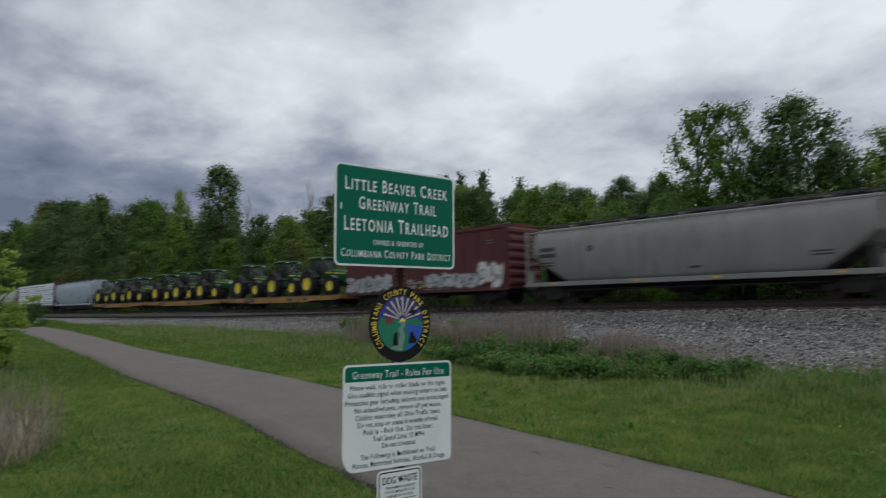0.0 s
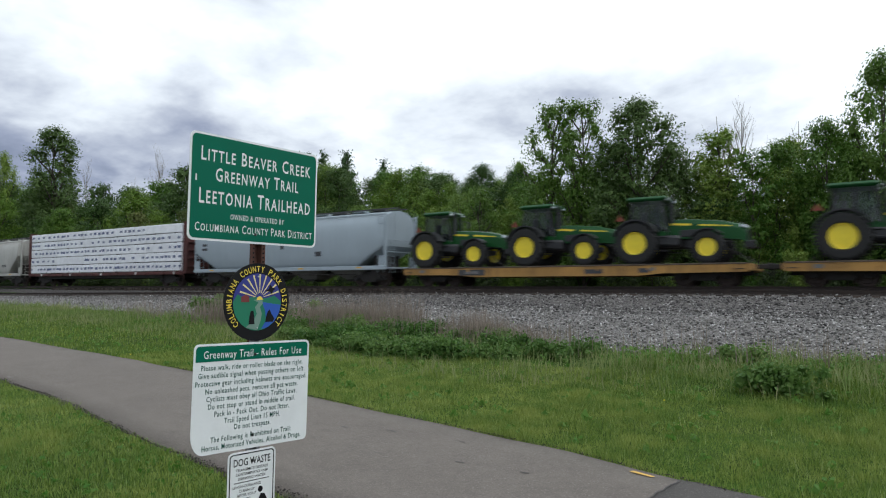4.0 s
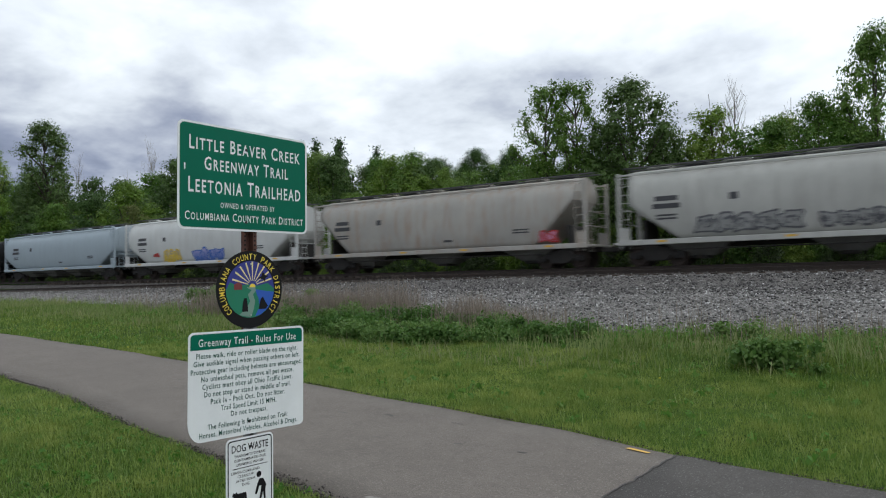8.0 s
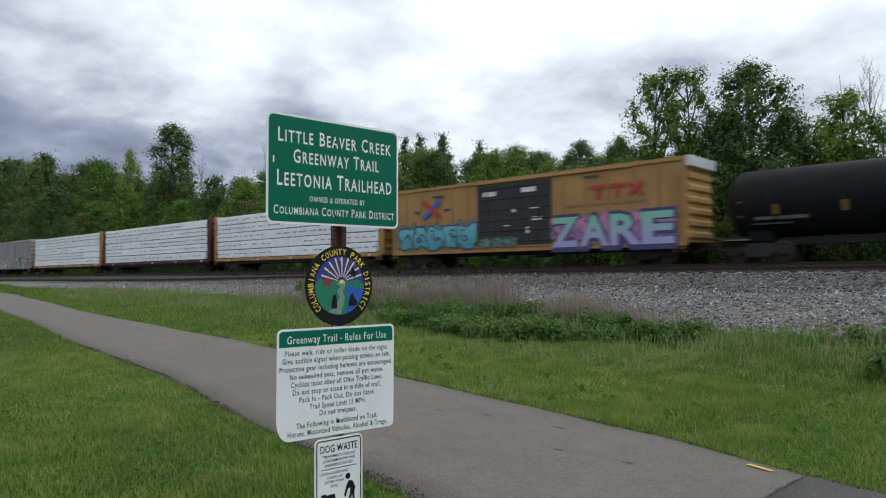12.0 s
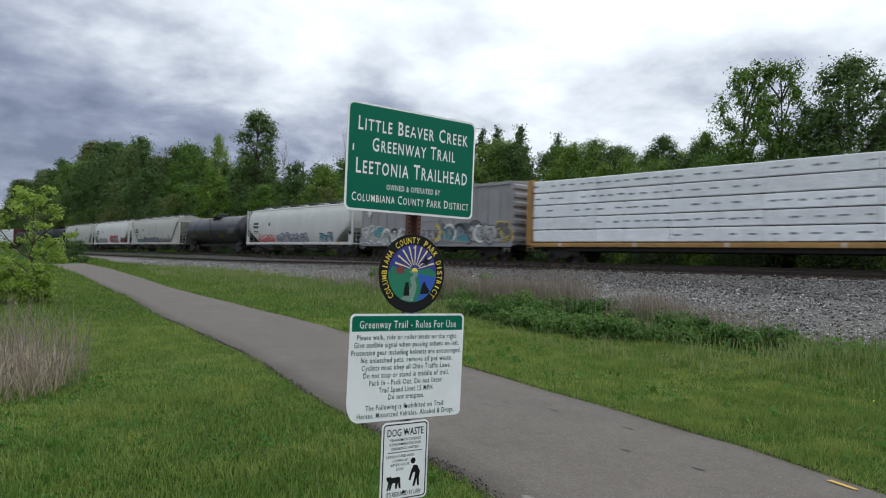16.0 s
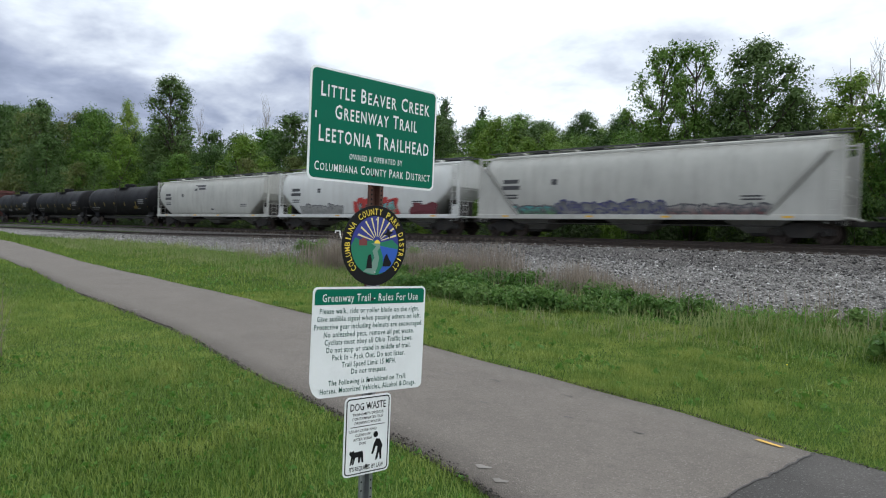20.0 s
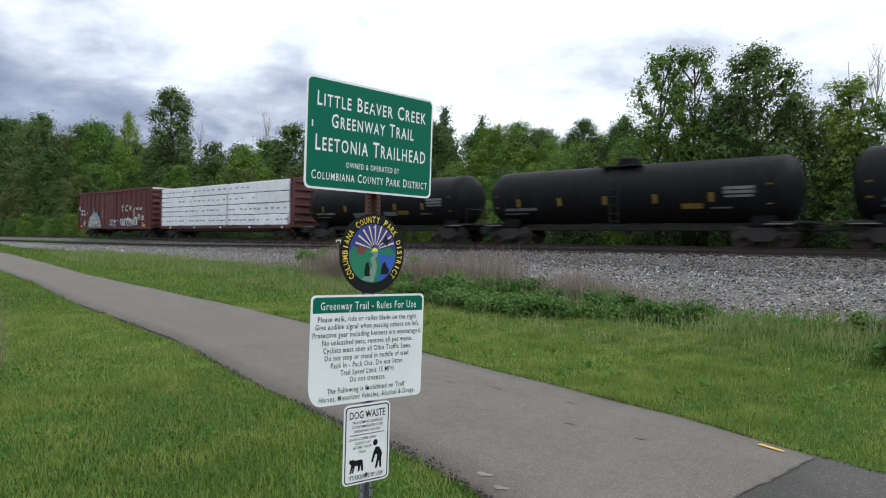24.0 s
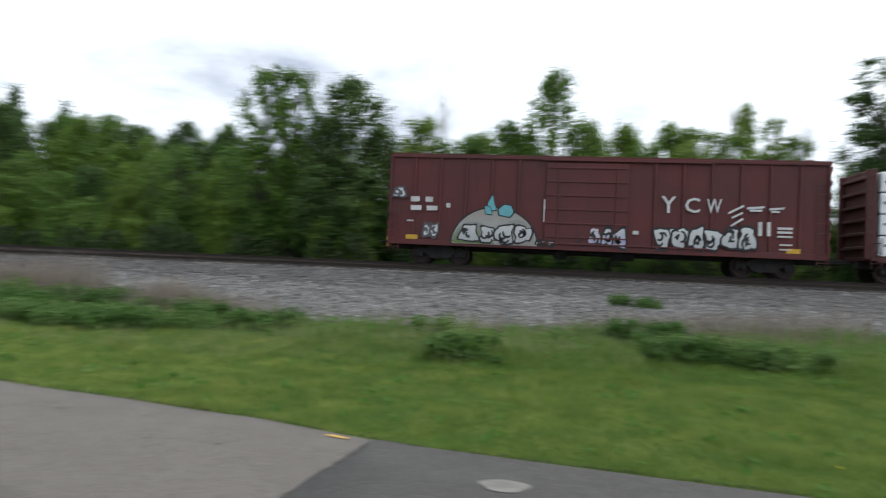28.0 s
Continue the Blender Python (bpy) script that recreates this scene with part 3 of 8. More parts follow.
def at_edge(rs, n):
    x = -1.75 - 14 * rs.rand(n) ** 1.4
    return x, near_edge(x) - 0.03 + rs.normal(0, 0.03, n) * (0.9 + 1.4 * rough_noise(x, 0, 3.0, 25))


def at_far_edge(rs, n):
    x = 2.5 - 14 * rs.rand(n)
    return x, far_edge(x) + 0.01 + rs.normal(0, 0.02, n)


M_CLOD = surface("dark_soil_crumb", (0.052, 0.044, 0.036), 0.95, var=0.3, scale=8, fine=60, per_piece=0.6, island=True)
stones("edge_crumbs", 3000, at_edge, (0.004, 0.016), M_CLOD, "dark soil and asphalt crumbs along the trail's ragged edge")
stones("far_edge_crumbs", 2200, at_far_edge, (0.003, 0.012), M_CLOD, "dark soil crumbs where verge grass meets the trail")

# ---- tracks ----
RAIL_OUTLINE = [(-0.07, 0), (0.07, 0), (0.07, 0.02), (0.012, 0.04), (0.012, 0.13), (0.037, 0.14), (0.037, 0.172), (-0.037, 0.172), (-0.037, 0.14), (-0.012, 0.13), (-0.012, 0.04), (-0.07, 0.02)]


def near_rail_top(x):
    return h1(x, NEAR_Y) + 0.2


def track(name, y, top, label):
    t = thing(name, label, "railway track", kind="structure")
    xs = [-420, -300, -200, -140, -100, -80, -65, -50, -40, -30, -20, -12, -4, 6, 20, 60, 200]
    for side in (-0.7525, 0.7525):
        bm = bmesh.new()
        rings = [[bm.verts.new((x, y + side + u, top(x) - 0.172 + v)) for u, v in RAIL_OUTLINE] for x in xs]
        for p, q in zip(rings, rings[1:]):
            for k in range(len(p)):
                bm.faces.new((p[k], q[k], q[(k + 1) % len(p)], p[(k + 1) % len(p)]))
        bmesh.ops.recalc_face_normals(bm, faces=bm.faces)
        part("rail", bm, M_RAILSTEEL, t, "rust-brown steel rail")
    rs = np.random.RandomState(int(y))
    tx = np.arange(-150, 60, 0.54)
    bm = bmesh.new()
    for x in tx[(tx > -62) & (tx < 20)]:
        box(bm, (x, y + rs.uniform(-0.05, 0.05), top(x) - 0.172 - 0.09), (0.23, 2.6, 0.2))
    tagged(part("ties", bm, M_TIE, t, "row of weathered timber railway ties"), kind="stuff")
    return t


track("far_track", FAR_Y, lambda x: RAIL, "far railway track on dark ballast, under the train")
track("near_track", NEAR_Y, near_rail_top, "near empty railway track with rusty rails")

# ---- trees ----


def leaf_cloud(rs, clumps, per_clump, size, droop=0.2):
    """Small kite-shaped leaves over clumps (centre, radius): arrays of points and quads."""
    c = np.array([p for p, _ in clumps])
    r = np.array([q for _, q in clumps])
    n = len(clumps) * per_clump
    idx = np.repeat(np.arange(len(clumps)), per_clump)
    core = rs.rand(n) < 0.13
    d = rs.normal(size=(n, 3))
    d /= np.linalg.norm(d, axis=1)[:, None]
    rad = r[idx] * np.where(core, rs.uniform(0, 0.5, n), rs.uniform(0.2, 1.0, n) ** 0.6 * rs.uniform(0.75, 1.0, n) * (1 + 0.8 * rs.rand(n) ** 2))
    p = c[idx] + d * rad[:, None] * np.array([1.0, 1.0, 0.75])
    nrm = d + rs.normal(size=(n, 3)) * 0.7 + np.array([0, 0, 0.45])
    nrm /= np.linalg.norm(nrm, axis=1)[:, None]
    t = np.cross(nrm, rs.normal(size=(n, 3)))
    t /= np.linalg.norm(t, axis=1)[:, None]
    t[:, 2] -= droop
    b = np.cross(nrm, t)
    s = (size * np.where(core, rs.uniform(1.6, 2.5, n), rs.uniform(0.5, 1.15, n)))[:, None]
    v = np.stack([p - t * s * 0.6, p + b * s * 0.36 + nrm * s * 0.08, p + t * s * 0.6, p - b * s * 0.36 + nrm * s * 0.08], 1)
    return v.reshape(-1, 3), np.arange(n * 4).reshape(-1, 4)


def limb(bm, rs, a, b, r0, r1, bend=0.12, steps=3, seg=6):
    """A crooked tapered branch from a to b."""
    a, b = Vector(a), Vector(b)
    pts = [a]
    for k in range(1, steps):
        q = a.lerp(b, k / steps)
        j = (b - a).length * bend
        pts.append(q + Vector(rs.uniform(-j, j, 3)) * 0.6)
    pts.append(b)
    for k in range(steps):
        rod(bm, pts[k], pts[k + 1], r0 + (r1 - r0) * k / steps, r0 + (r1 - r0) * (k + 1) / steps, seg, caps=(k == steps - 1))
    return pts


def crown_tris(rs, lobes, count, size, spray=0.17):
    """Leaves in sprays over the outer, upper side of rounded lobes (centre, radius), with some larger ones inside: points and triangles."""
    c = np.array([p for p, _ in lobes])
    r = np.array([q for _, q in lobes])
    per = 9
    k = count // per
    idx = rs.choice(len(lobes), k, p=r ** 2 / (r ** 2).sum())
    d = rs.normal(size=(k, 3))
    d /= np.linalg.norm(d, axis=1)[:, None]
    flip = (d[:, 2] < -0.25) & (rs.rand(k) < 0.45)
    d[flip, 2] *= -1
    lump = 1 + 0.13 * np.sin(4.3 * d[:, 0] + idx) * np.sin(5.1 * d[:, 1] + 2.1 * idx) + 0.1 * np.sin(7.7 * d[:, 2] + 1.3 * idx)
    reach = r[idx] * lump * (0.45 + 0.62 * rs.rand(k) ** 0.55)
    twig = c[idx] + d * reach[:, None] * np.array([1.0, 1.0, 0.82])
    n = k * per
    own = np.repeat(np.arange(k), per)
    core = rs.rand(n) < 0.07
    p = twig[own] + rs.normal(size=(n, 3)) * spray * np.array([1.0, 1.0, 0.6])
    p = np.where(core[:, None], c[idx[own]] + d[own] * (r[idx[own]] * rs.uniform(0.2, 0.6, n))[:, None], p)
    nrm = d[own] * 0.8 + rs.normal(size=(n, 3)) * 0.5 + np.array([0, 0, 0.55])
    nrm /= np.linalg.norm(nrm, axis=1)[:, None]
    t = np.cross(nrm, rs.normal(size=(n, 3)))
    t /= np.linalg.norm(t, axis=1)[:, None]
    b = np.cross(nrm, t)
    s = (size * np.where(core, rs.uniform(2.0, 3.2, n), rs.uniform(0.6, 1.25, n)))[:, None]
    v = np.stack([p - t * s * 0.6, p + b * s * 0.5 + t * s * 0.1, p + t * s * 0.55 - b * s * 0.25], 1)
    return v.reshape(-1, 3), np.arange(n * 3).reshape(-1, 3)


def make_tree(seed, label, crown, leaf_mat, lobes_n=20, leaves=14000, leaf=0.15, lobe=(0.30, 0.44), base=0.15, width=3.0, trunk_r=0.17, shape="round", category="tree", name="tree", spray=0.17):
    """A tree ten metres high: trunk with limbs, and a crown of leafy lobes, lighter on top, with gaps between them. lobe: radii as shares of the width."""
    rs = np.random.RandomState(seed)
    t = thing(name, label, category)
    bm = bmesh.new()
    lean = rs.uniform(-0.4, 0.4, 2)
    stem = limb(bm, rs, (0, 0, -0.4), (lean[0], lean[1], 9.0), trunk_r, 0.03, 0.03, 6, 6)
    lobes = []
    for k in range(lobes_n):
        u = (k + rs.uniform(0.1, 0.9)) / lobes_n
        if shape == "round":
            w = math.sin(math.pi * min(1, 0.16 + 0.80 * u)) ** 0.7
        elif shape == "tall":
            w = 0.30 + 0.70 * math.sin(math.pi * (0.12 + 0.80 * u))
        elif shape == "cone":
            w = 1.0 - 0.93 * u
        else:
            w = 1.0 - 0.5 * u ** 2
        a = k * 2.4 + rs.uniform(-0.5, 0.5)
        r = width * rs.uniform(*lobe) * ((1.25 - 0.9 * u) if shape == "cone" else (1.12 - 0.42 * u))
        q = max(0.0, width * w * rs.uniform(0.62, 1.12) - r * 0.75)
        z = 10 * (base + (1 - base) * u)
        lobes.append((np.array([lean[0] * u + q * math.cos(a), lean[1] * u + q * math.sin(a), min(max(z, r * 0.5), 10.05 - r * 0.8)]), r))
    for p, r in lobes[::2]:
        zt = max(0.6, p[2] - math.hypot(p[0], p[1]) * 0.7 - 0.4)
        k = min(5, int(zt / 1.6))
        root = stem[k].lerp(stem[k + 1], 0.5)
        pts = limb(bm, rs, root, p, 0.065, 0.025, 0.1, 3, 4)
        for _ in range(2):
            limb(bm, rs, pts[2], Vector(p) + Vector(rs.uniform(-0.75, 0.75, 3)) * r, 0.025, 0.008, 0.1, 2, 3)
    part("trunk", bm, M_BARK, t, "grey-brown bark")
    v, q = crown_tris(rs, lobes, leaves, leaf, spray)
    np_mesh(crown, v, tris=q, material=leaf_mat, parent=t)
    return t


def make_bare_tree(seed, label):
    """A leafless tree ten metres high: a thin stem and three orders of fine upright branches."""
    rs = np.random.RandomState(seed)
    t = thing("bare_tree", label, "tree")
    bm = bmesh.new()
    stem = limb(bm, rs, (0, 0, -0.4), (0.3, 0.1, 9.2), 0.10, 0.015, 0.03, 6, 6)
    for k in range(22):
        z = rs.uniform(2.6, 8.6)
        i = min(5, int(z / 1.6))
        root = stem[i].lerp(stem[i + 1], rs.rand())
        a, w = rs.uniform(0, math.tau), rs.uniform(0.8, 2.1) * (1.15 - z / 12)
        tip = root + Vector((w * math.cos(a), w * math.sin(a), rs.uniform(1.0, 2.2)))
        pts = limb(bm, rs, root, tip, 0.034, 0.010, 0.08, 3, 4)
        for j in range(6):
            r2 = pts[1].lerp(tip, rs.rand())
            e = r2 + Vector((rs.uniform(-0.6, 0.6), rs.uniform(-0.6, 0.6), rs.uniform(0.3, 1.0)))
            limb(bm, rs, r2, e, 0.012, 0.005, 0.1, 2, 3)
            for _ in range(2):
                f = r2.lerp(e, rs.uniform(0.3, 0.9))
                rod(bm, f, f + Vector((rs.uniform(-0.3, 0.3), rs.uniform(-0.3, 0.3), rs.uniform(0.15, 0.5))), 0.006, 0.003, 3)
    part("trunk", bm, M_DEADWOOD, t, "pale grey bare branches")
    return t



def plant(proto, x, y, top, rs, first, squeeze=1.0):
    """Plants a copy whose top reaches the given height over the world's zero."""
    z = h1(x, y)
    s = max(0.2, (top - z) / 10.0)
    m = Matrix.LocRotScale((x, y, z - 0.05), Euler((0, 0, rs.uniform(0, math.tau))), (s * squeeze, s * squeeze, s))
    if first[0]:
        first[0] = False
        proto.matrix_basis = m
        return proto
    ob = copy_thing(proto, m)
    ob.matrix_basis = m
    return ob


class Kind:
    def __init__(self, *protos):
        self.protos = [(p, [True]) for p in protos]

    def plant(self, rs, x, y, top, squeeze=1.0):
        p, first = self.protos[rs.randint(len(self.protos))]
        return plant(p, x, y, top, rs, first, squeeze)


BROAD = Kind(make_tree(1, "leafy green broad-leaved tree behind the railway", "crown", M_LEAF, 34, 20000, 0.14, (0.34, 0.48)),
             make_tree(2, "leafy green broad-leaved tree behind the railway", "crown", M_LEAF, 32, 18000, 0.14, (0.34, 0.48), width=2.7),
             make_tree(3, "dense dark green broad-leaved tree in the wood", "crown", M_LEAF_DARK, 34, 20000, 0.135, (0.34, 0.48)))
AIRY = Kind(make_tree(4, "tall airy tree with gaps in its dark green crown", "crown", M_LEAF_DARK, 64, 14000, 0.125, (0.24, 0.36), 0.20, 2.2, 0.13, "tall", spray=0.15),
            make_tree(5, "tall airy tree with gaps in its green crown", "crown", M_LEAF, 60, 14000, 0.125, (0.24, 0.36), 0.18, 2.2, 0.13, "tall", spray=0.15))
DENSE = Kind(make_tree(22, "broad dense dark green tree with a jagged crown", "crown", M_LEAF_DARK, 60, 26000, 0.13, (0.27, 0.42), 0.10, 3.0, 0.17, "round", spray=0.16))
LIGHT = Kind(make_tree(6, "fresh light green spring tree", "crown", M_LEAF_LIGHT, 32, 16000, 0.14, (0.34, 0.48), width=2.7),
             make_tree(7, "fresh light green spring tree, slender", "crown", M_LEAF_LIGHT, 40, 13000, 0.14, (0.34, 0.50), 0.08, 2.0, 0.12, "tall"))
FAR = Kind(make_tree(8, "dark green tree far up the wooded hill", "crown", M_LEAF_DARK, 32, 13000, 0.19, (0.34, 0.50), 0.03, 3.2, spray=0.22),
           make_tree(9, "mid-green tree far up the wooded hill", "crown", M_LEAF_DARK, 30, 13000, 0.19, (0.34, 0.50), 0.03, 3.5, spray=0.22),
           make_tree(10, "mid-green rounded tree far up the wooded hill", "crown", M_LEAF, 30, 13000, 0.19, (0.34, 0.50), 0.03, 3.2, spray=0.22),
           make_tree(23, "olive-green tree on the wooded hill", "crown", M_LEAF_OLIVE, 30, 13000, 0.19, (0.32, 0.48), 0.03, 3.2, spray=0.22))
SPRUCE = Kind(make_tree(11, "dark pointed conifer on the skyline", "crown", M_NEEDLE, 70, 9000, 0.15, (0.20, 0.30), 0.06, 2.9, 0.13, "cone", spray=0.14))
PINE = Kind(make_tree(12, "tall slender dark green tree rising over the wood", "crown", M_LEAF_DARK, 50, 18000, 0.11, (0.34, 0.50), 0.30, 1.75, 0.15, "tall", spray=0.14))
BUSH = Kind(make_tree(13, "dense green bush along the far side of the railway", "leaves", M_LEAF, 26, 8000, 0.26, (0.28, 0.42), 0.04, 4.6, 0.12, "bush", "bush", "bush", 0.3),
            make_tree(14, "dense dark green bush along the far side of the railway", "leaves", M_LEAF_DARK, 26, 8000, 0.26, (0.28, 0.42), 0.04, 4.8, 0.12, "bush", "bush", "bush", 0.3),
            make_tree(15, "light green bush along the far side of the railway", "leaves", M_LEAF_LIGHT, 26, 8000, 0.26, (0.28, 0.42), 0.04, 4.2, 0.12, "bush", "bush", "bush", 0.3))
UNDER = Kind(make_tree(19, "bushy light green young tree in the undergrowth", "crown", M_LEAF_LIGHT, 34, 14000, 0.14, (0.30, 0.44), 0.03, 3.0, 0.1, "bush"),
             make_tree(20, "bushy green young tree in the undergrowth", "crown", M_LEAF, 34, 14000, 0.14, (0.30, 0.44), 0.03, 3.0, 0.1, "bush"))
HEDGE = Kind(make_tree(24, "low green scrub beyond the far track, shade put into its dark leaf colour", "leaves", M_LEAF_SHADE, 26, 7000, 0.26, (0.28, 0.42), 0.04, 4.8, 0.12, "bush", "bush", "bush", 0.3))
BARE = Kind(make_bare_tree(16, "bare pale tree with fine upright branches"), make_bare_tree(17, "bare pale tree with fine upright branches"))

rs = np.random.RandomState(21)
# skyline trees: kind, x, y, height of the top, slenderness
for kind, x, y, top, sq in [
    (PINE, -107, 52, 26.8, 1.0), (FAR, -116, 55, 20.5, 0.8), (FAR, -100, 55, 17.5, 0.8), (BARE, -108.5, 58, 21.6, 0.5), (BARE, -97, 59, 20.5, 0.6), (BARE, -92, 60, 22.2, 0.6), (BARE, -88, 60, 20.8, 0.6), (BARE, -84.6, 60, 21.8, 0.6), (FAR, -78, 55, 18.2, 0.95), (FAR, -86, 56, 17.0, 1.0), (FAR, -94, 56, 16.6, 1.0), (FAR, -70, 57, 17.2, 1.0),
    (LIGHT, -128, 54, 25.4, 0.5), (FAR, -141.6, 52, 25.2, 0.72), (FAR, -169, 52, 29.4, 0.72), (FAR, -155, 56, 26.5, 0.7), (FAR, -189, 57, 31, 0.7), (FAR, -209, 57, 33.6, 0.7), (FAR, -240, 62, 38, 0.8), (FAR, -273, 66, 42.5, 0.8), (FAR, -320, 84, 50.5, 0.8), (FAR, -380, 90, 55, 0.8), (FAR, -440, 92, 55, 0.8), (FAR, -500, 92, 54, 0.8),
    (SPRUCE, -68, 60, 18.8, 1), (BROAD, -64, 58, 18.2, 0.9), (SPRUCE, -61, 60, 19.0, 1), (BROAD, -56, 61, 16.6, 1), (BROAD, -49, 60, 14.6, 1), (SPRUCE, -58, 61, 19.0, 0.9), (SPRUCE, -54.5, 60, 18.4, 0.9), (SPRUCE, -51, 58, 17.6, 0.9), (SPRUCE, -47.2, 58, 16.3, 0.9), (BROAD, -43.5, 55, 14.2, 0.8),
    (LIGHT, -39.4, 52, 13.4, 1.0), (LIGHT, -36.2, 50, 11.9, 1.1), (BROAD, -41.5, 56, 12.8, 1.0), (BROAD, -34, 56, 12.0, 1.0), (BROAD, -21, 50, 10.0, 1.0), (DENSE, -28.9, 50, 12.5, 0.75), (DENSE, -26.2, 51, 12.3, 0.7), (LIGHT, -32.5, 47, 10.2, 0.9), (LIGHT, -23, 45, 8.9, 0.9),
    (AIRY, -17.0, 38, 13.5, 0.82), (AIRY, -15.0, 38.5, 13.5, 0.72), (DENSE, -11.7, 38.6, 13.0, 0.92), (BROAD, -13.2, 39.5, 10.6, 0.8), (BROAD, -9.9, 39.6, 10.0, 0.8),
    (BARE, -8.9, 46, 14.2, 0.8), (BARE, -7.6, 47, 13.6, 0.8), (BARE, -3.9, 46, 13.2, 0.8), (LIGHT, -7.4, 41.5, 11.2, 1.15), (BROAD, -4.4, 43, 10.4, 0.8), (BROAD, -2.3, 41, 11.0, 0.7),
    (BROAD, 0.7, 42, 14.4, 0.62), (BROAD, 2.6, 43, 11.4, 0.7), (LIGHT, 5.9, 48, 11.6, 0.7), (LIGHT, 9.2, 46, 11.6, 0.6), (BARE, 13.5, 50, 15.2, 0.6), (BARE, 17.7, 50, 15.2, 0.6), (BARE, 11.5, 49, 13.4, 0.6),
    (LIGHT, 13.4, 42, 11.6, 0.55), (AIRY, 18.4, 38, 14.2, 1.0), (DENSE, 20.6, 39, 14.5, 0.8), (BROAD, 24, 40, 13, 0.9), (BROAD, 27, 41, 13, 1), (BROAD, 32, 42, 14, 1),
    (LIGHT, 3.3, 46, 11.1, 0.9), (LIGHT, 5.3, 44, 11.4, 0.9), (LIGHT, 8.4, 46, 12.0, 0.8), (LIGHT, 10.2, 45, 11.5, 0.9), (LIGHT, 12.4, 46, 11.4, 0.9), (LIGHT, 14.1, 50, 14.4, 0.5), (LIGHT, 15.8, 44, 10.8, 0.9), (LIGHT, -4.2, 44, 10.8, 0.9), (BROAD, -1.6, 45, 10.8, 0.9),
    (BROAD, -33.5, 50, 12.2, 1.0), (BROAD, -36.8, 51, 13.4, 0.9), (LIGHT, -30.5, 48, 10.8, 1.0),
    (LIGHT, -106.5, 44, 16.0, 0.95), (LIGHT, -72.6, 44.5, 13.4, 1.1), (FAR, -141.7, 45, 18.7, 0.9), (FAR, -122, 45, 14.5, 1.0), (LIGHT, -92, 46, 11.0, 1.0), (LIGHT, -82, 44, 10.4, 1.0)]:
    kind.plant(rs, x, y, top, sq)
for x in np.arange(-68, -17, 2.9):
    xx = x + rs.uniform(-0.9, 0.9)
    top = float(np.interp(xx, [-68, -52, -44, -37, -30, -22], [17.2, 15.8, 14.0, 12.8, 12.2, 10.6]))
    (BROAD if rs.rand() < 0.55 else LIGHT).plant(rs, xx, rs.uniform(52, 57), top * rs.uniform(0.9, 1.04), 0.85)
# the wooded hill's skyline
for x in np.arange(-370, -110, 8.6):
    xx = x + rs.uniform(-1.5, 1.5)
    top = float(np.interp(xx, [-376, -315, -265, -214, -177, -149, -129, -114, -91], [33, 33.4, 33, 32.9, 30.4, 25.7, 22.3, 19.5, 16.7]))
    FAR.plant(rs, xx, rs.uniform(54, 60), top * rs.uniform(0.88, 0.99), 0.85)
# the wood behind and below the skyline
for x in np.arange(-620, -300, 22.0):
    for y in (58, 74):
        xx, yy = x + rs.uniform(-6, 6), y + rs.uniform(-5, 5)
        FAR.plant(rs, xx, yy, h1(xx, yy) + rs.uniform(16, 24), 1.1)
for x in np.arange(-300, -60, 8.4):
    for y, up in ((45, 11.0), (53, 14.0), (62, 17)):
        xx = x + rs.uniform(-3, 3)
        yy = y + rs.uniform(-2, 2)
        limit = np.interp(xx, [-300, -200, -130, -100, -60], [35.5, 31, 23.2, 18.2, 15])
        FAR.plant(rs, xx, yy, min(h1(xx, yy) + up * rs.uniform(0.85, 1.1), limit * rs.uniform(0.72, 0.95)), rs.uniform(0.75, 0.95))
for x in np.arange(-62, 34, 4.2):
    for y, up in ((41, 7.4), (48, 9.0)):
        xx, yy = x + rs.uniform(-1.8, 1.8), y + rs.uniform(-1.5, 1.5)
        k = rs.rand()
        (LIGHT if k < 0.35 else BROAD if k < 0.9 else DENSE).plant(rs, xx, yy, h1(xx, yy) + up * rs.uniform(0.65, 0.95), 0.95)
for x in np.arange(-190, 34, 3.0):
    xx, yy = x + rs.uniform(-1, 1), rs.uniform(36.6, 38.6)
    BUSH.plant(rs, xx, yy, h1(xx, yy) + rs.uniform(3.0, 5.0), 0.8)
for x in np.arange(-64, 36, 3.0):
    xx, yy = x + rs.uniform(-1.2, 1.2), rs.uniform(42, 46)
    BUSH.plant(rs, xx, yy, h1(xx, yy) + rs.uniform(5.5, 7.8), 0.6)
for x in np.arange(-26, 36, 2.2):
    xx, yy = x + rs.uniform(-1, 1), rs.uniform(40, 44)
    open_gap = -6.5 < xx < 12
    UNDER.plant(rs, xx, yy, rs.uniform(8.4, 9.8) if open_gap or xx < -19.5 else rs.uniform(8.4, 10.0), 0.85)
for x in np.arange(-72, -26, 3.4):
    xx, yy = x + rs.uniform(-1, 1), rs.uniform(42, 52)
    UNDER.plant(rs, xx, yy, h1(xx, yy) + rs.uniform(6.5, 8.5), 0.8)
# low row seen beneath the cars; its shade is in the leaf colour
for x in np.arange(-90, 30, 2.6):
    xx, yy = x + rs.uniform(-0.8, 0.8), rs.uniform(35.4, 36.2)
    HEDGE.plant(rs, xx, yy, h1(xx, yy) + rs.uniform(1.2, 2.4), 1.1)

for x in np.arange(-125, -62, 3.2):
    xx, yy = x + rs.uniform(-1, 1), rs.uniform(12, 15) - 0.12 * (x + 62)
    BUSH.plant(rs, xx, yy, h1(xx, yy) + rs.uniform(1.0, 2.2), 1.1)

# ---- grass ----


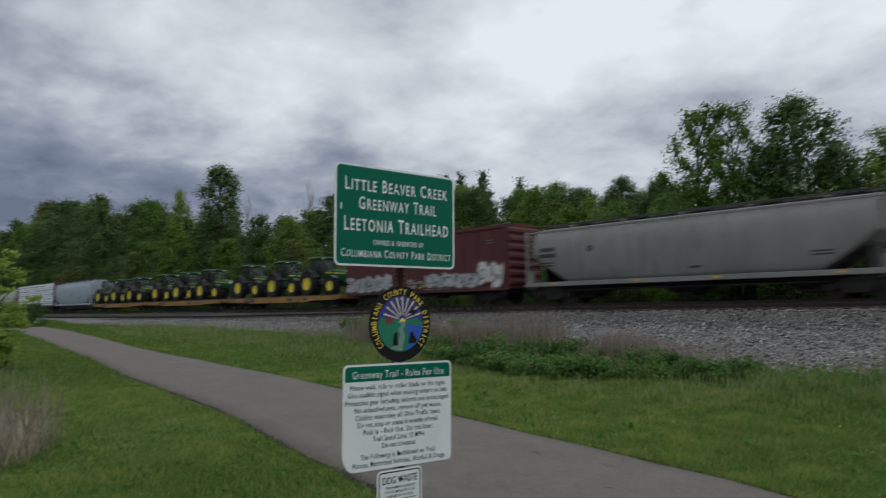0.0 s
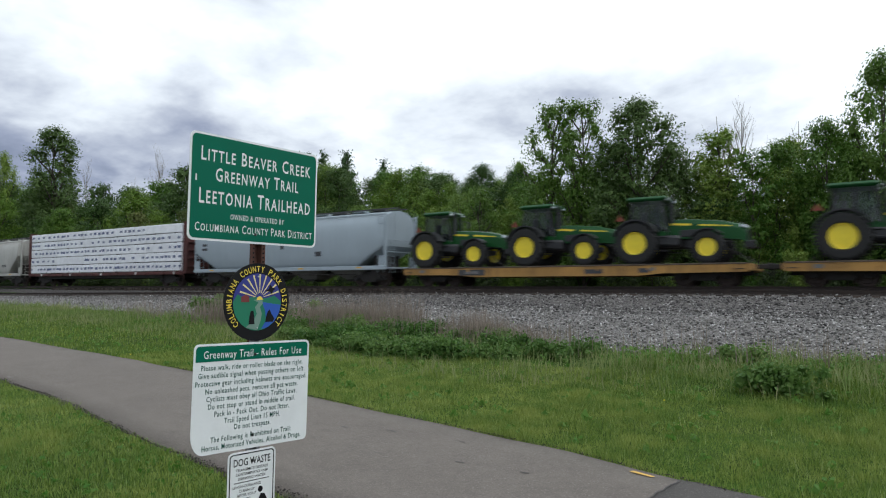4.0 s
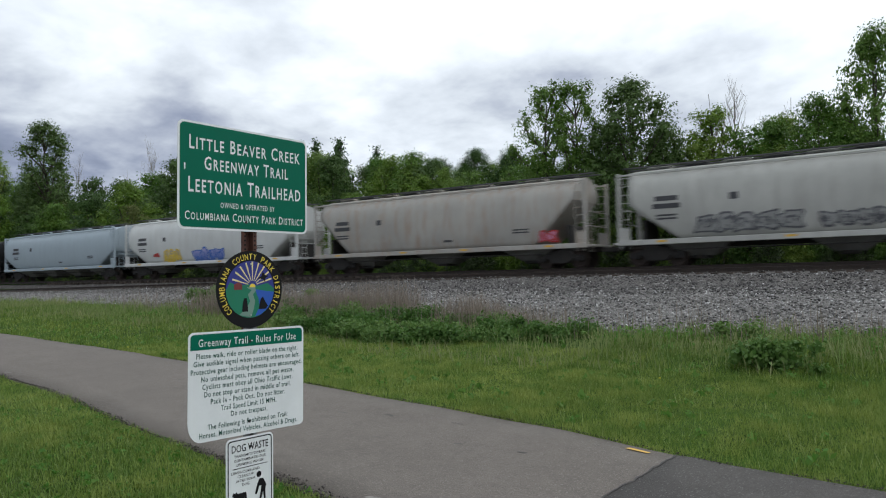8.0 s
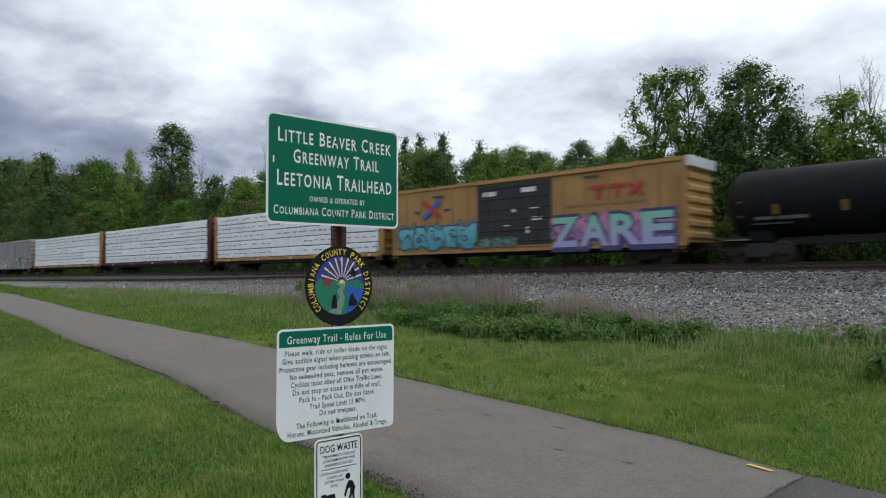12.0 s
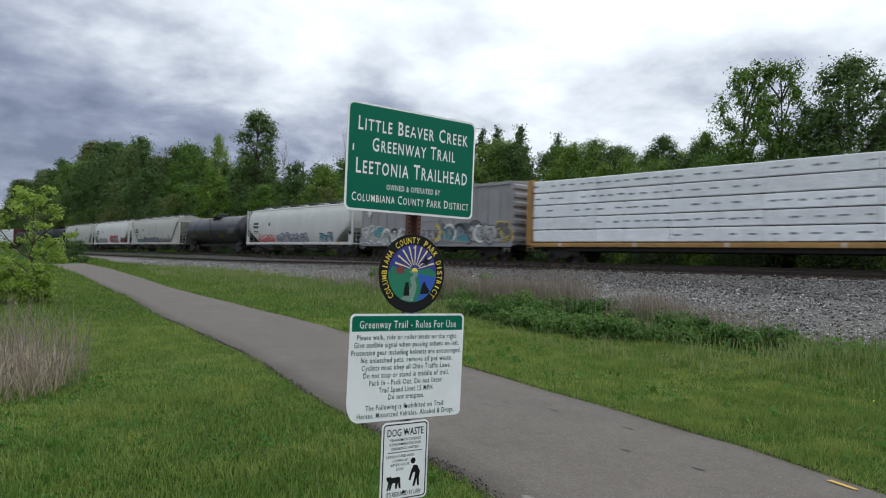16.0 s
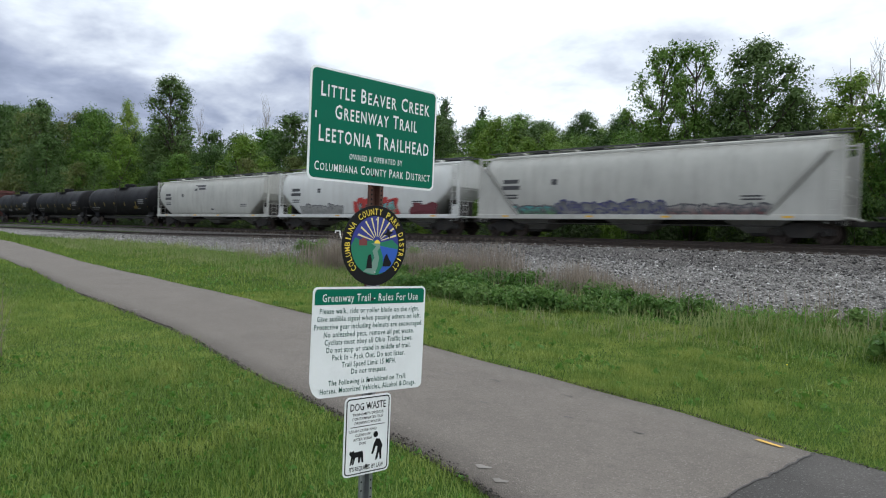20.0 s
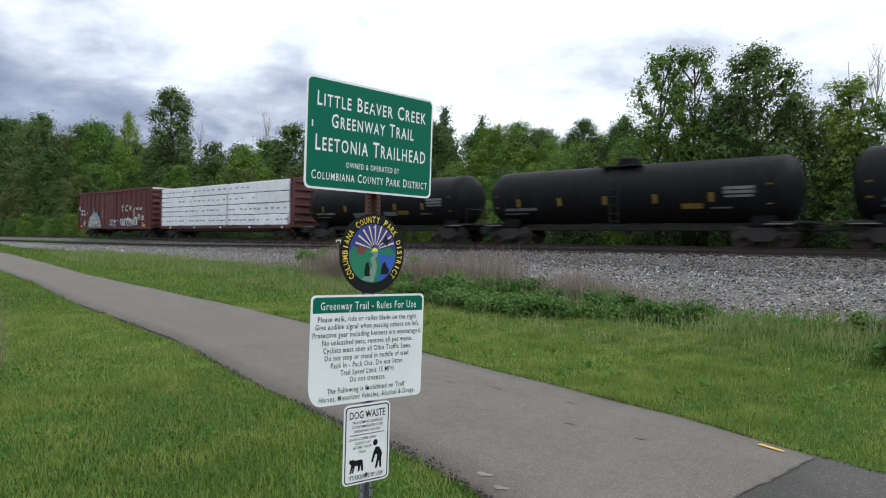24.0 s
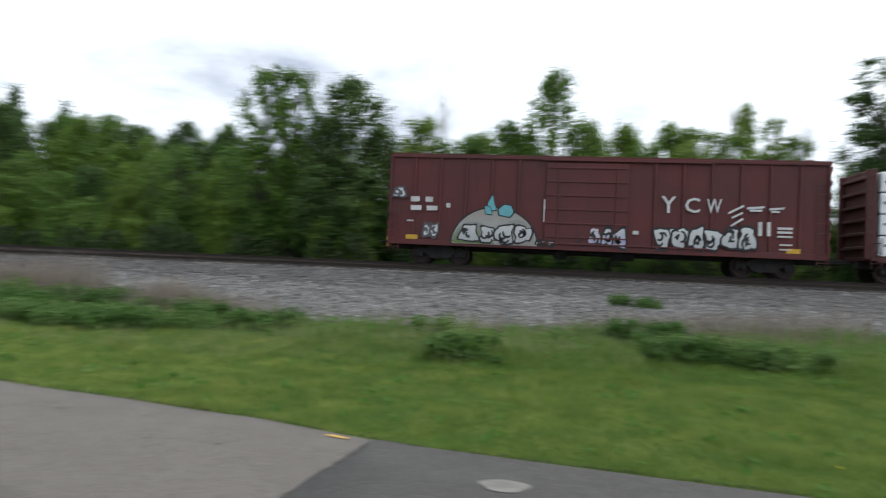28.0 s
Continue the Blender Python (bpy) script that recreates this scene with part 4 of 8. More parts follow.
def blades(name, x, y, tall, wide, lean, material, label, category="grass", parent=None, seed=5, simple=False):
    """Grass blades as one piece of stuff: each a bent strip of a quad and a tip."""
    r = np.random.RandomState(seed)
    n = len(x)
    a = r.uniform(0, math.tau, n)
    f = np.stack([np.cos(a), np.sin(a), 0 * a], -1)
    s = np.stack([-np.sin(a), np.cos(a), 0 * a], -1)
    hgt = tall * r.uniform(0.5, 1.25, n)
    bend = hgt * lean * r.uniform(0.2, 1.4, n)
    w = wide * r.uniform(0.6, 1.3, n)
    root = np.stack([x, y, height(x, y) - 0.01], -1)
    up = np.array([0, 0, 1.0])
    midp = root + up * (hgt * 0.55)[:, None] + f * (bend * 0.35)[:, None]
    tip = root + up * (hgt * np.sqrt(np.maximum(0.15, 1 - lean ** 2 * 0.4)))[:, None] + f * bend[:, None]
    if simple:
        v = np.stack([root - s * w[:, None] / 2, root + s * w[:, None] / 2, tip], 1)
        ob = np_mesh(name, v.reshape(-1, 3), tris=np.arange(3 * n).reshape(-1, 3), material=material, parent=parent)
        return tagged(ob, label, category, kind="stuff")
    v = np.stack([root - s * w[:, None] / 2, root + s * w[:, None] / 2, midp + s * w[:, None] * 0.4, midp - s * w[:, None] * 0.4, tip], 1)
    i = np.arange(n)[:, None] * 5
    ob = np_mesh(name, v.reshape(-1, 3), i + np.array([[0, 1, 2, 3]]), i + np.array([[3, 2, 4]]), material, parent)
    return tagged(ob, label, category, kind="stuff")


def scatter(n, x0, x1, y0, y1, keep, seed):
    r = np.random.RandomState(seed)
    x, y = r.uniform(x0, x1, n), r.uniform(y0, y1, n)
    k = keep(x, y, r)
    return x[k], y[k]


def lawn_left(x, y, r):
    return (y < near_edge(x) - 0.02) & (x < -1.75)


def verge(x, y, r):
    return (y > far_edge(x) + 0.03) & (y < grass_line(x) + 0.2)


tuft = lambda x, y: 0.62 + 0.7 * ease(-0.2, 0.5, rough_noise(x, y, 3.5, 12)) + 0.35 * ease(0, 0.6, rough_noise(x, y, 0.8, 13))
for k, (n, box4, wide, tall) in enumerate([(60000, (-7.5, -1.7, 0.2, 4.6), 0.007, 0.06), (90000, (-16, -6.5, -0.5, 6), 0.012, 0.07), (60000, (-34, -14, 0, 10), 0.022, 0.09), (30000, (-75, -32, 3, 15), 0.05, 0.16)]):
    x, y = scatter(n, *box4, lawn_left, 30 + k)
    blades("lawn_grass", x, y, tall * tuft(x, y), wide, 0.7, M_GRASS, "short mown green lawn beside the trail", seed=k, simple=k > 0)
for k, (n, box4, wide, tall) in enumerate([(180000, (-4, 7, 4.2, 10.5), 0.010, 0.085), (130000, (-14, -3, 6, 12), 0.014, 0.085), (80000, (-42, -12, 7, 20), 0.026, 0.11), (50000, (-4, 12, 10, 15), 0.016, 0.12), (36000, (-85, -40, 11, 24), 0.055, 0.2)]):
    x, y = scatter(n, *box4, verge, 40 + k)
    blades("verge_grass", x, y, tall * tuft(x, y), wide, 0.6, M_GRASS, "green verge grass between trail and gravel", seed=10 + k, simple=True)


def near_line(x, y, r):
    d = grass_line(x) - y
    return (y > far_edge(x) + 1.2) & (d < 4.5) & (d > -0.6) & (r.rand(len(x)) < np.exp(-np.abs(d - 1.2) * 0.45) * (0.4 + 0.9 * ease(-0.3, 0.5, rough_noise(x, y, 1.2, 15))))


x, y = scatter(150000, -45, 14, 8, 22, near_line, 50)
blades("tall_grass", x, y, 0.30 * tuft(x, y), 0.016, 0.55, M_TALLGRASS, "tall seeding grass along the gravel's edge", seed=20)


x, y = scatter(30000, -26, 8, 5, 16, lambda x, y, r: (y > far_edge(x) + 0.1) & (y < grass_line(x)) & (r.rand(len(x)) < 0.25 + 0.5 * ease(0, 0.5, rough_noise(x, y, 1.9, 35))), 58)
blades("seed_stalks", x, y, 0.14 + 0 * x, 0.006, 0.45, M_STALK, "thin pale seeding stalks standing in the verge grass", seed=26, simple=True)
x, y = scatter(26000, -10, -1.7, 0.2, 5.4, lawn_left, 59)
blades("lawn_stalks", x[:9000], y[:9000], 0.085 + 0 * x[:9000], 0.0045, 0.5, M_STALK, "thin pale stalks in the mown lawn", seed=27, simple=True)


def reeds(x, y, r):
    d = grass_line(x) - y
    clump = 0.35 + 0.9 * ease(-0.3, 0.4, rough_noise(x, y, 2.2, 33))
    band = 0.62 * np.exp(-((x + 14.8) / 4.4) ** 4) * clump + 0.6 * np.exp(-((x + 7.6) / 1.2) ** 2) * (np.abs(d - 0.2) < 0.8) + 0.02 + 0.15 * np.exp(-((x - 4) / 2.5) ** 2)
    return (d > -0.5) & (d < 1.5) & (r.rand(len(x)) < band)


x, y = scatter(170000, -26, 10, 13, 18.5, reeds, 51)
tall_r = np.where(x < -10, 1.0, 0.75) * (0.7 + 0.45 * ease(-0.4, 0.5, rough_noise(x, y, 1.6, 34)))
blades("dead_reeds", x, y, tall_r, 0.013, 0.22, M_STRAW, "dry grey-brown dead stems at the gravel's edge", "dead stems", seed=21)
x, y = scatter(9000, -11, -7.5, 0.2, 2.6, lambda x, y, r: (x + 9.4) ** 2 / 2.2 + (y - 1.3) ** 2 / 0.7 < 1.0, 52)
blades("dead_grass_clump", x[:1900], y[:1900], 0.55 + 0 * x[:1900], 0.007, 1.1, M_PALE_STRAW, "tangle of pale fallen dead grass on the lawn", "dead grass", seed=23)
blades("dead_stalks", x[:500] - 0.4, y[:500] + 0.35, 1.0 + 0 * x[:500], 0.008, 0.5, M_STRAW, "clump of dry straw-coloured dead grass on the lawn", "dead grass", seed=22)


def bramble(x, y, w, tall, seed, label="low green bramble at the verge's edge", leaf_mat=None):
    r = np.random.RandomState(seed)
    t = thing("bramble", label, "bush", pose(x, y, h1(x, y)))
    cl = [(np.array([r.uniform(-w, w), r.uniform(-0.5, 0.5) * w * 0.7, r.uniform(0.1, 0.75) * tall]), r.uniform(0.14, 0.3)) for _ in range(int(26 * w) + 8)]
    bm = bmesh.new()
    for p, q in cl[::3]:
        limb(bm, r, (p[0] * 0.5, p[1] * 0.5, -0.05), p, 0.012, 0.004, 0.15, 3, 4)
    tagged(part("stem", bm, M_BARK, t), kind="stuff")
    v, q = leaf_cloud(r, cl, 80, 0.07)
    np_mesh("leaves", v, q, material=leaf_mat or M_BRAMBLE, parent=t)
    return t


for k, (x, y, w, tall) in enumerate([(-0.9, 11.2, 0.55, 0.55), (-1.7, 14.2, 0.35, 0.4), (-9.8, 13.4, 0.9, 0.62), (-8.3, 12.4, 0.7, 0.5), (-6.9, 12.9, 0.8, 0.5), (-11.6, 14.2, 0.9, 0.7), (-14.5, 15.4, 0.9, 0.75), (-19.5, 16.8, 1.0, 0.8), (-22.5, 17.4, 0.9, 0.85), (2.9, 12.0, 0.9, 0.6), (4.3, 12.4, 0.9, 0.55), (2.6, 14.6, 0.8, 0.6), (-12.6, 14.3, 0.9, 0.6), (-11.0, 13.4, 0.8, 0.55), (-13.6, 15.2, 0.9, 0.65), (-16.2, 15.7, 1.0, 0.7), (-10.2, 14.3, 0.8, 0.6), (-17.8, 16.2, 0.9, 0.7), (-9.4, 12.2, 0.9, 0.45), (-8.0, 13.6, 0.8, 0.5), (-10.8, 12.7, 0.9, 0.5), (-12.2, 13.5, 0.9, 0.55)]):
    bramble(x + 0.3 * math.sin(5.1 * k), y + 0.4 * math.sin(3.7 * k), w * (1.05 + 0.2 * math.sin(2.3 * k)), tall * 0.9, 60 + k)
for k, (x, y, w, tall) in enumerate([(-12.9, 12.6, 0.5, 0.36), (-11.9, 12.2, 0.5, 0.34), (-10.9, 12.0, 0.5, 0.3), (-9.9, 11.7, 0.6, 0.36), (-9.0, 11.5, 0.5, 0.3), (-8.2, 11.5, 0.5, 0.34), (-7.4, 11.8, 0.5, 0.36), (-6.4, 12.2, 0.4, 0.3), (-5.6, 12.9, 0.4, 0.34), (-7.0, 13.5, 0.5, 0.42), (-5.0, 13.7, 0.4, 0.34), (-14.0, 13.7, 0.6, 0.48), (-15.5, 14.4, 0.6, 0.5)]):
    bramble(x, y, w, tall, 110 + k, "small low green bramble among the verge weeds")
for k, (x, y) in enumerate([(2.6, 20.2), (3.4, 19.9), (-29.5, 23.2), (-20, 20.6)]):
    bramble(x, y, 0.25, 0.3, 80 + k, "small green weed tuft growing in the gravel")

# broad-leaved weeds low in the grass, by the thousand
r = np.random.RandomState(77)
x, y = scatter(9000, -22, 9, 5.5, 20, lambda x, y, q: (y > far_edge(x) + 0.15) & (y < grass_line(x) + 0.2) & (q.rand(len(x)) < 0.12 + 0.6 * ease(-3.5, -0.4, y - grass_line(x)) * ease(-0.3, 0.4, rough_noise(x, y, 1.1, 16))), 56)
tall_w = 0.05 + 0.28 * ease(-3.5, -0.6, y - grass_line(x)) * r.rand(len(x))
cl = [(np.array([a, b, h1(a, b) + 0.6 * t]), 0.06 + 0.45 * t) for a, b, t in zip(x, y, tall_w)]
v, q = leaf_cloud(r, cl, 14, 0.055)
tagged(np_mesh("weeds", v, q, material=M_WEED), "low broad-leaved green weeds among the verge grass", "weeds", kind="stuff")
x, y = scatter(3000, -9, -1.7, 0.5, 5, lawn_left, 57)
cl = [(np.array([a, b, h1(a, b) + 0.02]), 0.05) for a, b in zip(x[:700], y[:700])]
v, q = leaf_cloud(r, cl, 9, 0.028)
tagged(np_mesh("clover", v, q, material=M_WEED), "small clover patches in the mown lawn", "weeds", kind="stuff")

for k, (x, y, w, tall) in enumerate([(-20.6, 3.3, 0.7, 0.9), (-21.6, 3.0, 0.8, 1.0), (-21.2, 4.0, 0.6, 0.8)]):
    bramble(x, y, w, tall, 90 + k, "leafy scrub round the foot of the sapling", M_SAPLING)

# dandelions
bm = bmesh.new()
r = np.random.RandomState(9)
x, y = scatter(400, -14, 8, 0.5, 13, lambda x, y, q: ((y > far_edge(x) + 0.2) & (y < grass_line(x))) | ((y < near_edge(x)) & (x < -2)), 55)
for a, b in zip(x[:13], y[:13]):
    z = h1(a, b) + r.uniform(0.04, 0.1)
    rod(bm, (a, b, z), (a + 0.004, b, z + 0.012), 0.014, 0.008, 7)
tagged(part("dandelions", bm, M_DANDELION), "scattered small yellow dandelion heads in the grass", "flowers", kind="stuff")

# sapling beside the trail
SAPLING = make_tree(18, "young sapling with light green leaves beside the trail", "crown", M_SAPLING, 34, 4200, 0.26, (0.18, 0.30), 0.05, 2.9, 0.07, "tall", "sapling", "sapling", 0.2)
SAPLING.matrix_basis = Matrix.LocRotScale((-20.8, 3.75, h1(-20.8, 3.75)), None, (0.36, 0.36, 0.32))

# ---- trailhead signs ----
M_SIGN_GREEN = surface("sign_green", (0.003, 0.125, 0.072), 0.55, var=0.06, scale=2, fine=80, bump=0.02, stain=(0.006, 0.10, 0.062), stain_amount=0.4, spec=0.15)
M_SIGN_WHITE = surface("sign_white", (0.76, 0.78, 0.77), 0.45, var=0.04, scale=3, fine=80, bump=0.02, stain=(0.60, 0.63, 0.60), stain_amount=0.45)
M_SIGN_INK = surface("sign_dark_green_ink", (0.012, 0.085, 0.06), 0.5, var=0.1, bump=0)
M_SIGN_BLACK = surface("sign_black", (0.007, 0.007, 0.008), 0.6, var=0.15, bump=0.02, spec=0.2)
M_SIGN_BACK = surface("bare_aluminium", (0.62, 0.63, 0.64), 0.4, metal=0.9, var=0.1, fine=60, bump=0.05)
M_POST = surface("galvanised_post", (0.30, 0.31, 0.32), 0.5, metal=0.8, var=0.15, scale=8, stain=(0.22, 0.17, 0.13), stain_amount=0.4)
M_POST_RUST = surface("rusty_red_post", (0.10, 0.04, 0.028), 0.8, metal=0.2, var=0.3, scale=9, fine=60, stain=(0.2, 0.13, 0.10), stain_amount=0.5)
M_BOLT = surface("dark_bolt", (0.05, 0.05, 0.05), 0.5, metal=0.8)
M_SEAL_YELLOW = surface("seal_yellow", (0.80, 0.62, 0.06), 0.5, var=0.06, bump=0)
M_SEAL_CREAM = surface("seal_cream", (0.72, 0.62, 0.30), 0.5, var=0.06, bump=0)
M_SEAL_BLUE = surface("seal_blue", (0.022, 0.03, 0.22), 0.5, var=0.08, bump=0)
M_SEAL_LAKE = surface("seal_lake_blue", (0.02, 0.09, 0.42), 0.5, var=0.08, bump=0)
M_SEAL_GREEN = surface("seal_green", (0.01, 0.17, 0.09), 0.5, var=0.08, bump=0)
M_SEAL_GREY = surface("seal_grey_green", (0.16, 0.26, 0.21), 0.5, var=0.08, bump=0)
M_SEAL_RED = surface("seal_red", (0.16, 0.03, 0.03), 0.5, bump=0)


def round_rect(w, h, r, seg=5):
    pts = []
    for cx, cy, a0 in ((w / 2 - r, h / 2 - r, 0), (-w / 2 + r, h / 2 - r, 90), (-w / 2 + r, -h / 2 + r, 180), (w / 2 - r, -h / 2 + r, 270)):
        for k in range(seg + 1):
            a = radians(a0 + 90 * k / seg)
            pts.append((cx + r * math.cos(a), cy + r * math.sin(a)))
    return pts


def plate(name, outline, thick, material, parent, label="", y=0.0):
    """A flat plate in the x-z plane whose face is at y."""
    bm = prism(bmesh.new(), outline, y, y + thick, "Y")
    return part(name, bm, material, parent, label)


def face(name, outline, material, parent, y, label=""):
    bm = bmesh.new()
    f = bm.faces.new([bm.verts.new((u, y, v)) for u, v in outline])
    f.normal_update()
    if f.normal.y > 0:
        f.normal_flip()
    return part(name, bm, material, parent, label)


def ring(name, outer, inner, material, parent, y, label=""):
    bm = bmesh.new()
    a = [bm.verts.new((u, y, v)) for u, v in outer]
    b = [bm.verts.new((u, y, v)) for u, v in inner]
    k = len(a)
    for i in range(k):
        bm.faces.new((a[i], a[(i + 1) % k], b[(i + 1) % k], b[i]))
    return part(name, bm, material, parent, label)


def bolt(parent, x, z, y=-0.003, r=0.009):
    bm = bmesh.new()
    lathe(bm, [(y, r), (y - 0.006, r), (y - 0.010, r * 0.55)], 8, (x, 0, z))
    part("bolt", bm, M_BOLT, parent)


def signpost():
    """Face -y of the thing looks at the trail; it is turned in place afterwards."""
    t = thing("signpost", "metal signpost with green, round and white trail signs on the lawn", "signpost")
    bm = bmesh.new()
    u = [(-0.045, 0.008), (-0.045, 0.0), (-0.022, 0.0), (-0.018, 0.034), (0.018, 0.034), (0.022, 0.0), (0.045, 0.0), (0.045, 0.008), (0.028, 0.008), (0.024, 0.042), (-0.024, 0.042), (-0.028, 0.008)]
    prism(bm, u, -0.5, 1.42, "Z")
    part("post", bm, M_POST, t, "galvanised U-channel post with punched holes")
    bm = prism(bmesh.new(), [(a * 1.12, b * 1.1 + 0.004) for a, b in u], 1.36, 2.56, "Z")
    part("post_extension", bm, M_POST_RUST, t, "rusty dark red upper post")
    bm = bmesh.new()
    for k in range(22):
        z = 0.02 + 0.05 * k if k < 6 else 1.87 + 0.026 * (k - 6)
        if z > 1.99:
            break
        for sx in (-0.034, 0.034):
            rod(bm, (sx, -0.001, z), (sx, 0.001, z), 0.006, None, 6)
    tagged(part("punched_holes", bm, M_SIGN_BLACK, t), kind="stuff")

    # trail name sign
    p = plate("name_sign", round_rect(0.892, 0.60, 0.035), 0.003, M_SIGN_WHITE, t, "green trail name sign with white border", -0.004)
    p.matrix_basis = pose(-0.018, -0.002, 2.275, 0, 0.3, 0)
    face("green_field", round_rect(0.868, 0.576, 0.028), M_SIGN_GREEN, p, -0.0052, "green reflective field")
    for text, z, w, h in (("Little Beaver Creek", 0.187, 0.765, 0.080), ("Greenway Trail", 0.077, 0.58, 0.078), ("Leetonia Trailhead", -0.048, 0.775, 0.088)):
        letters(text, (0.004, -0.0066, z), w, h, M_SIGN_WHITE, p, bold=0.012, spread=1.22, caps=True)
    letters("OWNED & OPERATED BY", (0.004, -0.0066, -0.155), 0.375, 0.032, M_SIGN_WHITE, p, bold=0.006, spread=1.2)
    letters("Columbiana County Park District", (0.004, -0.0066, -0.222), 0.815, 0.050, M_SIGN_WHITE, p, bold=0.006, spread=1.18, caps=True)
    bolt(p, -0.012, 0.182)
    bolt(p, -0.012, -0.245)
    bm = bmesh.new()
    box(bm, (-0.405, -0.006, 0.045), (0.008, 0.0006, 0.036))
    part("scratch", bm, M_SIGN_WHITE, p, "pale scratch")

    # round seal
    circ = lambda r, n=40: [(r * math.cos(k * math.tau / n), r * math.sin(k * math.tau / n)) for k in range(n)]
    s = plate("round_seal", circ(0.229), 0.003, M_SIGN_BLACK, t, "round black-rimmed park emblem with sunrise and path", -0.004)
    s.matrix_basis = pose(0.0, 0, 1.633)
    R = 0.168
    half = [(R * math.cos(a), R * math.sin(a)) for a in np.linspace(0.0, math.pi, 24)]
    face("sky_field", half + [(-R, -0.01), (R, -0.01)], M_SEAL_BLUE, s, -0.0052, "deep blue sky")
    face("hill_field", [(R * math.cos(a), R * math.sin(a)) for a in np.linspace(-math.pi, 0.0, 26)] + [(0.12, 0.035), (0.05, 0.02), (-0.02, 0.03), (-0.09, 0.022), (-0.14, 0.045)], M_SEAL_GREEN, s, -0.006, "green hills")
    face("lake", [(0.03, 0.0), (0.09, -0.01), (0.166, -0.02), (0.155, -0.065), (0.12, -0.118), (0.07, -0.153), (0.03, -0.16), (0.06, -0.11), (0.055, -0.06)], M_SEAL_LAKE, s, -0.0066, "blue water")
    face("path", [(-0.03, 0.012), (0.03, 0.02), (0.035, -0.01), (0.015, -0.03), (0.03, -0.07), (0.02, -0.12), (0.0, -0.166), (-0.08, -0.148), (-0.03, -0.11), (-0.005, -0.07), (-0.02, -0.03), (0.005, -0.005)], M_SEAL_GREY, s, -0.0072, "grey-green winding path")
    for k in range(9):
        a = radians(16 + k * 18.5)
        d = Vector((math.cos(a), math.sin(a)))
        nrm = Vector((-d.y, d.x))
        o = Vector((0.012, 0.022))
        pts = [o + d * 0.03 + nrm * 0.002, o + d * 0.03 - nrm * 0.002, o + d * 0.142 - nrm * 0.0055, o + d * 0.142 + nrm * 0.0055]
        face("sun_ray", [tuple(q) for q in pts], M_SEAL_CREAM, s, -0.0062)
    face("sun", [(0.012 + 0.021 * math.cos(a), 0.012 + 0.021 * math.sin(a)) for a in np.linspace(0, math.pi, 12)], M_SEAL_YELLOW, s, -0.0075, "yellow half sun")
    face("bird", [(0.045, 0.065), (0.075, 0.075), (0.085, 0.105), (0.1, 0.085), (0.128, 0.078), (0.105, 0.066), (0.10, 0.04), (0.085, 0.06)], M_SIGN_BLACK, s, -0.0075, "dark bird shape")
    face("barn", [(-0.115, 0.0), (-0.06, 0.0), (-0.06, 0.03), (-0.085, 0.045), (-0.115, 0.03)], M_SEAL_RED, s, -0.0078, "small dark red barn shape")
    face("path_shape", [(-0.06, -0.13), (-0.02, -0.13), (-0.024, -0.08), (-0.03, -0.05), (-0.048, -0.052), (-0.056, -0.085)], M_SIGN_BLACK, s, -0.0082, "plain dark shape")
    face("water_shape", [(0.055, -0.12), (0.11, -0.12), (0.12, -0.1), (0.1, -0.075), (0.085, -0.045), (0.07, -0.06), (0.06, -0.09)], M_SIGN_BLACK, s, -0.0082, "plain dark shape")
    word = "COLUMBIANA COUNTY PARK DISTRICT"
    for k, ch in enumerate(word):
        if ch == " ":
            continue
        a = radians(222 - 264 * k / (len(word) - 1))
        o = letters(ch, (0.195 * math.cos(a), -0.0062, 0.195 * math.sin(a)), 0.0225 if ch != "I" else 0.007, 0.037, M_SEAL_YELLOW, s, "letter", bold=0.004)
        o.rotation_euler = (0, math.pi / 2 - a, 0)
    for z in (0.15, -0.153):
        b2 = bmesh.new()
        lathe(b2, [(-0.008, 0.005), (-0.011, 0.004)], 8, (0.0, 0, z))
        part("rivet", b2, M_SIGN_BACK, s, "small bright rivet")

    # rules sign, its lower corner bent
    out = round_rect(0.745, 0.612, 0.03)
    r = plate("rules_sign", out[:12] + [(-0.3725 + 0.075 * (1 - math.cos(a)), -0.306 + 0.12 * (1 - math.sin(a))) for a in np.linspace(0, math.pi / 2, 8)] + out[18:], 0.003, M_SIGN_WHITE, t, "white trail rules sign with green header and bent corner", -0.004)
    r.matrix_basis = pose(-0.015, -0.008, 1.093, 0, 0.6, -5.7)
    top = [(u, v) for u, v in round_rect(0.722, 0.588, 0.022) if v > 0.2]
    face("header", top[:6] + top[6:] + [(-0.361, 0.207), (0.361, 0.207)], M_SIGN_GREEN, r, -0.0052, "green header band")
    letters("Greenway Trail - Rules For Use", (0.0, -0.0066, 0.247), 0.63, 0.045, M_SIGN_WHITE, r, bold=0.004, spread=1.15)
    for text, f, w in (("Please walk, ride or roller blade on the right.", 0.215, 0.88), ("Give audible signal when passing others on left.", 0.285, 0.92), ("Protective gear including helmets are encouraged.", 0.357, 0.96), ("No unleashed pets, remove all pet waste.", 0.428, 0.80), ("Cyclists must obey all Ohio Traffic Laws.", 0.498, 0.78), ("Do not stop or stand in middle of trail.", 0.568, 0.75), ("Pack In - Pack Out. Do not litter.", 0.638, 0.645), ("Trail Speed Limit 15 MPH.", 0.708, 0.48), ("Do not trespass.", 0.776, 0.315), ("The Following is Prohibited on Trail:", 0.868, 0.69), ("Horses, Motorized Vehicles, Alcohol & Drugs.", 0.938, 0.85)):
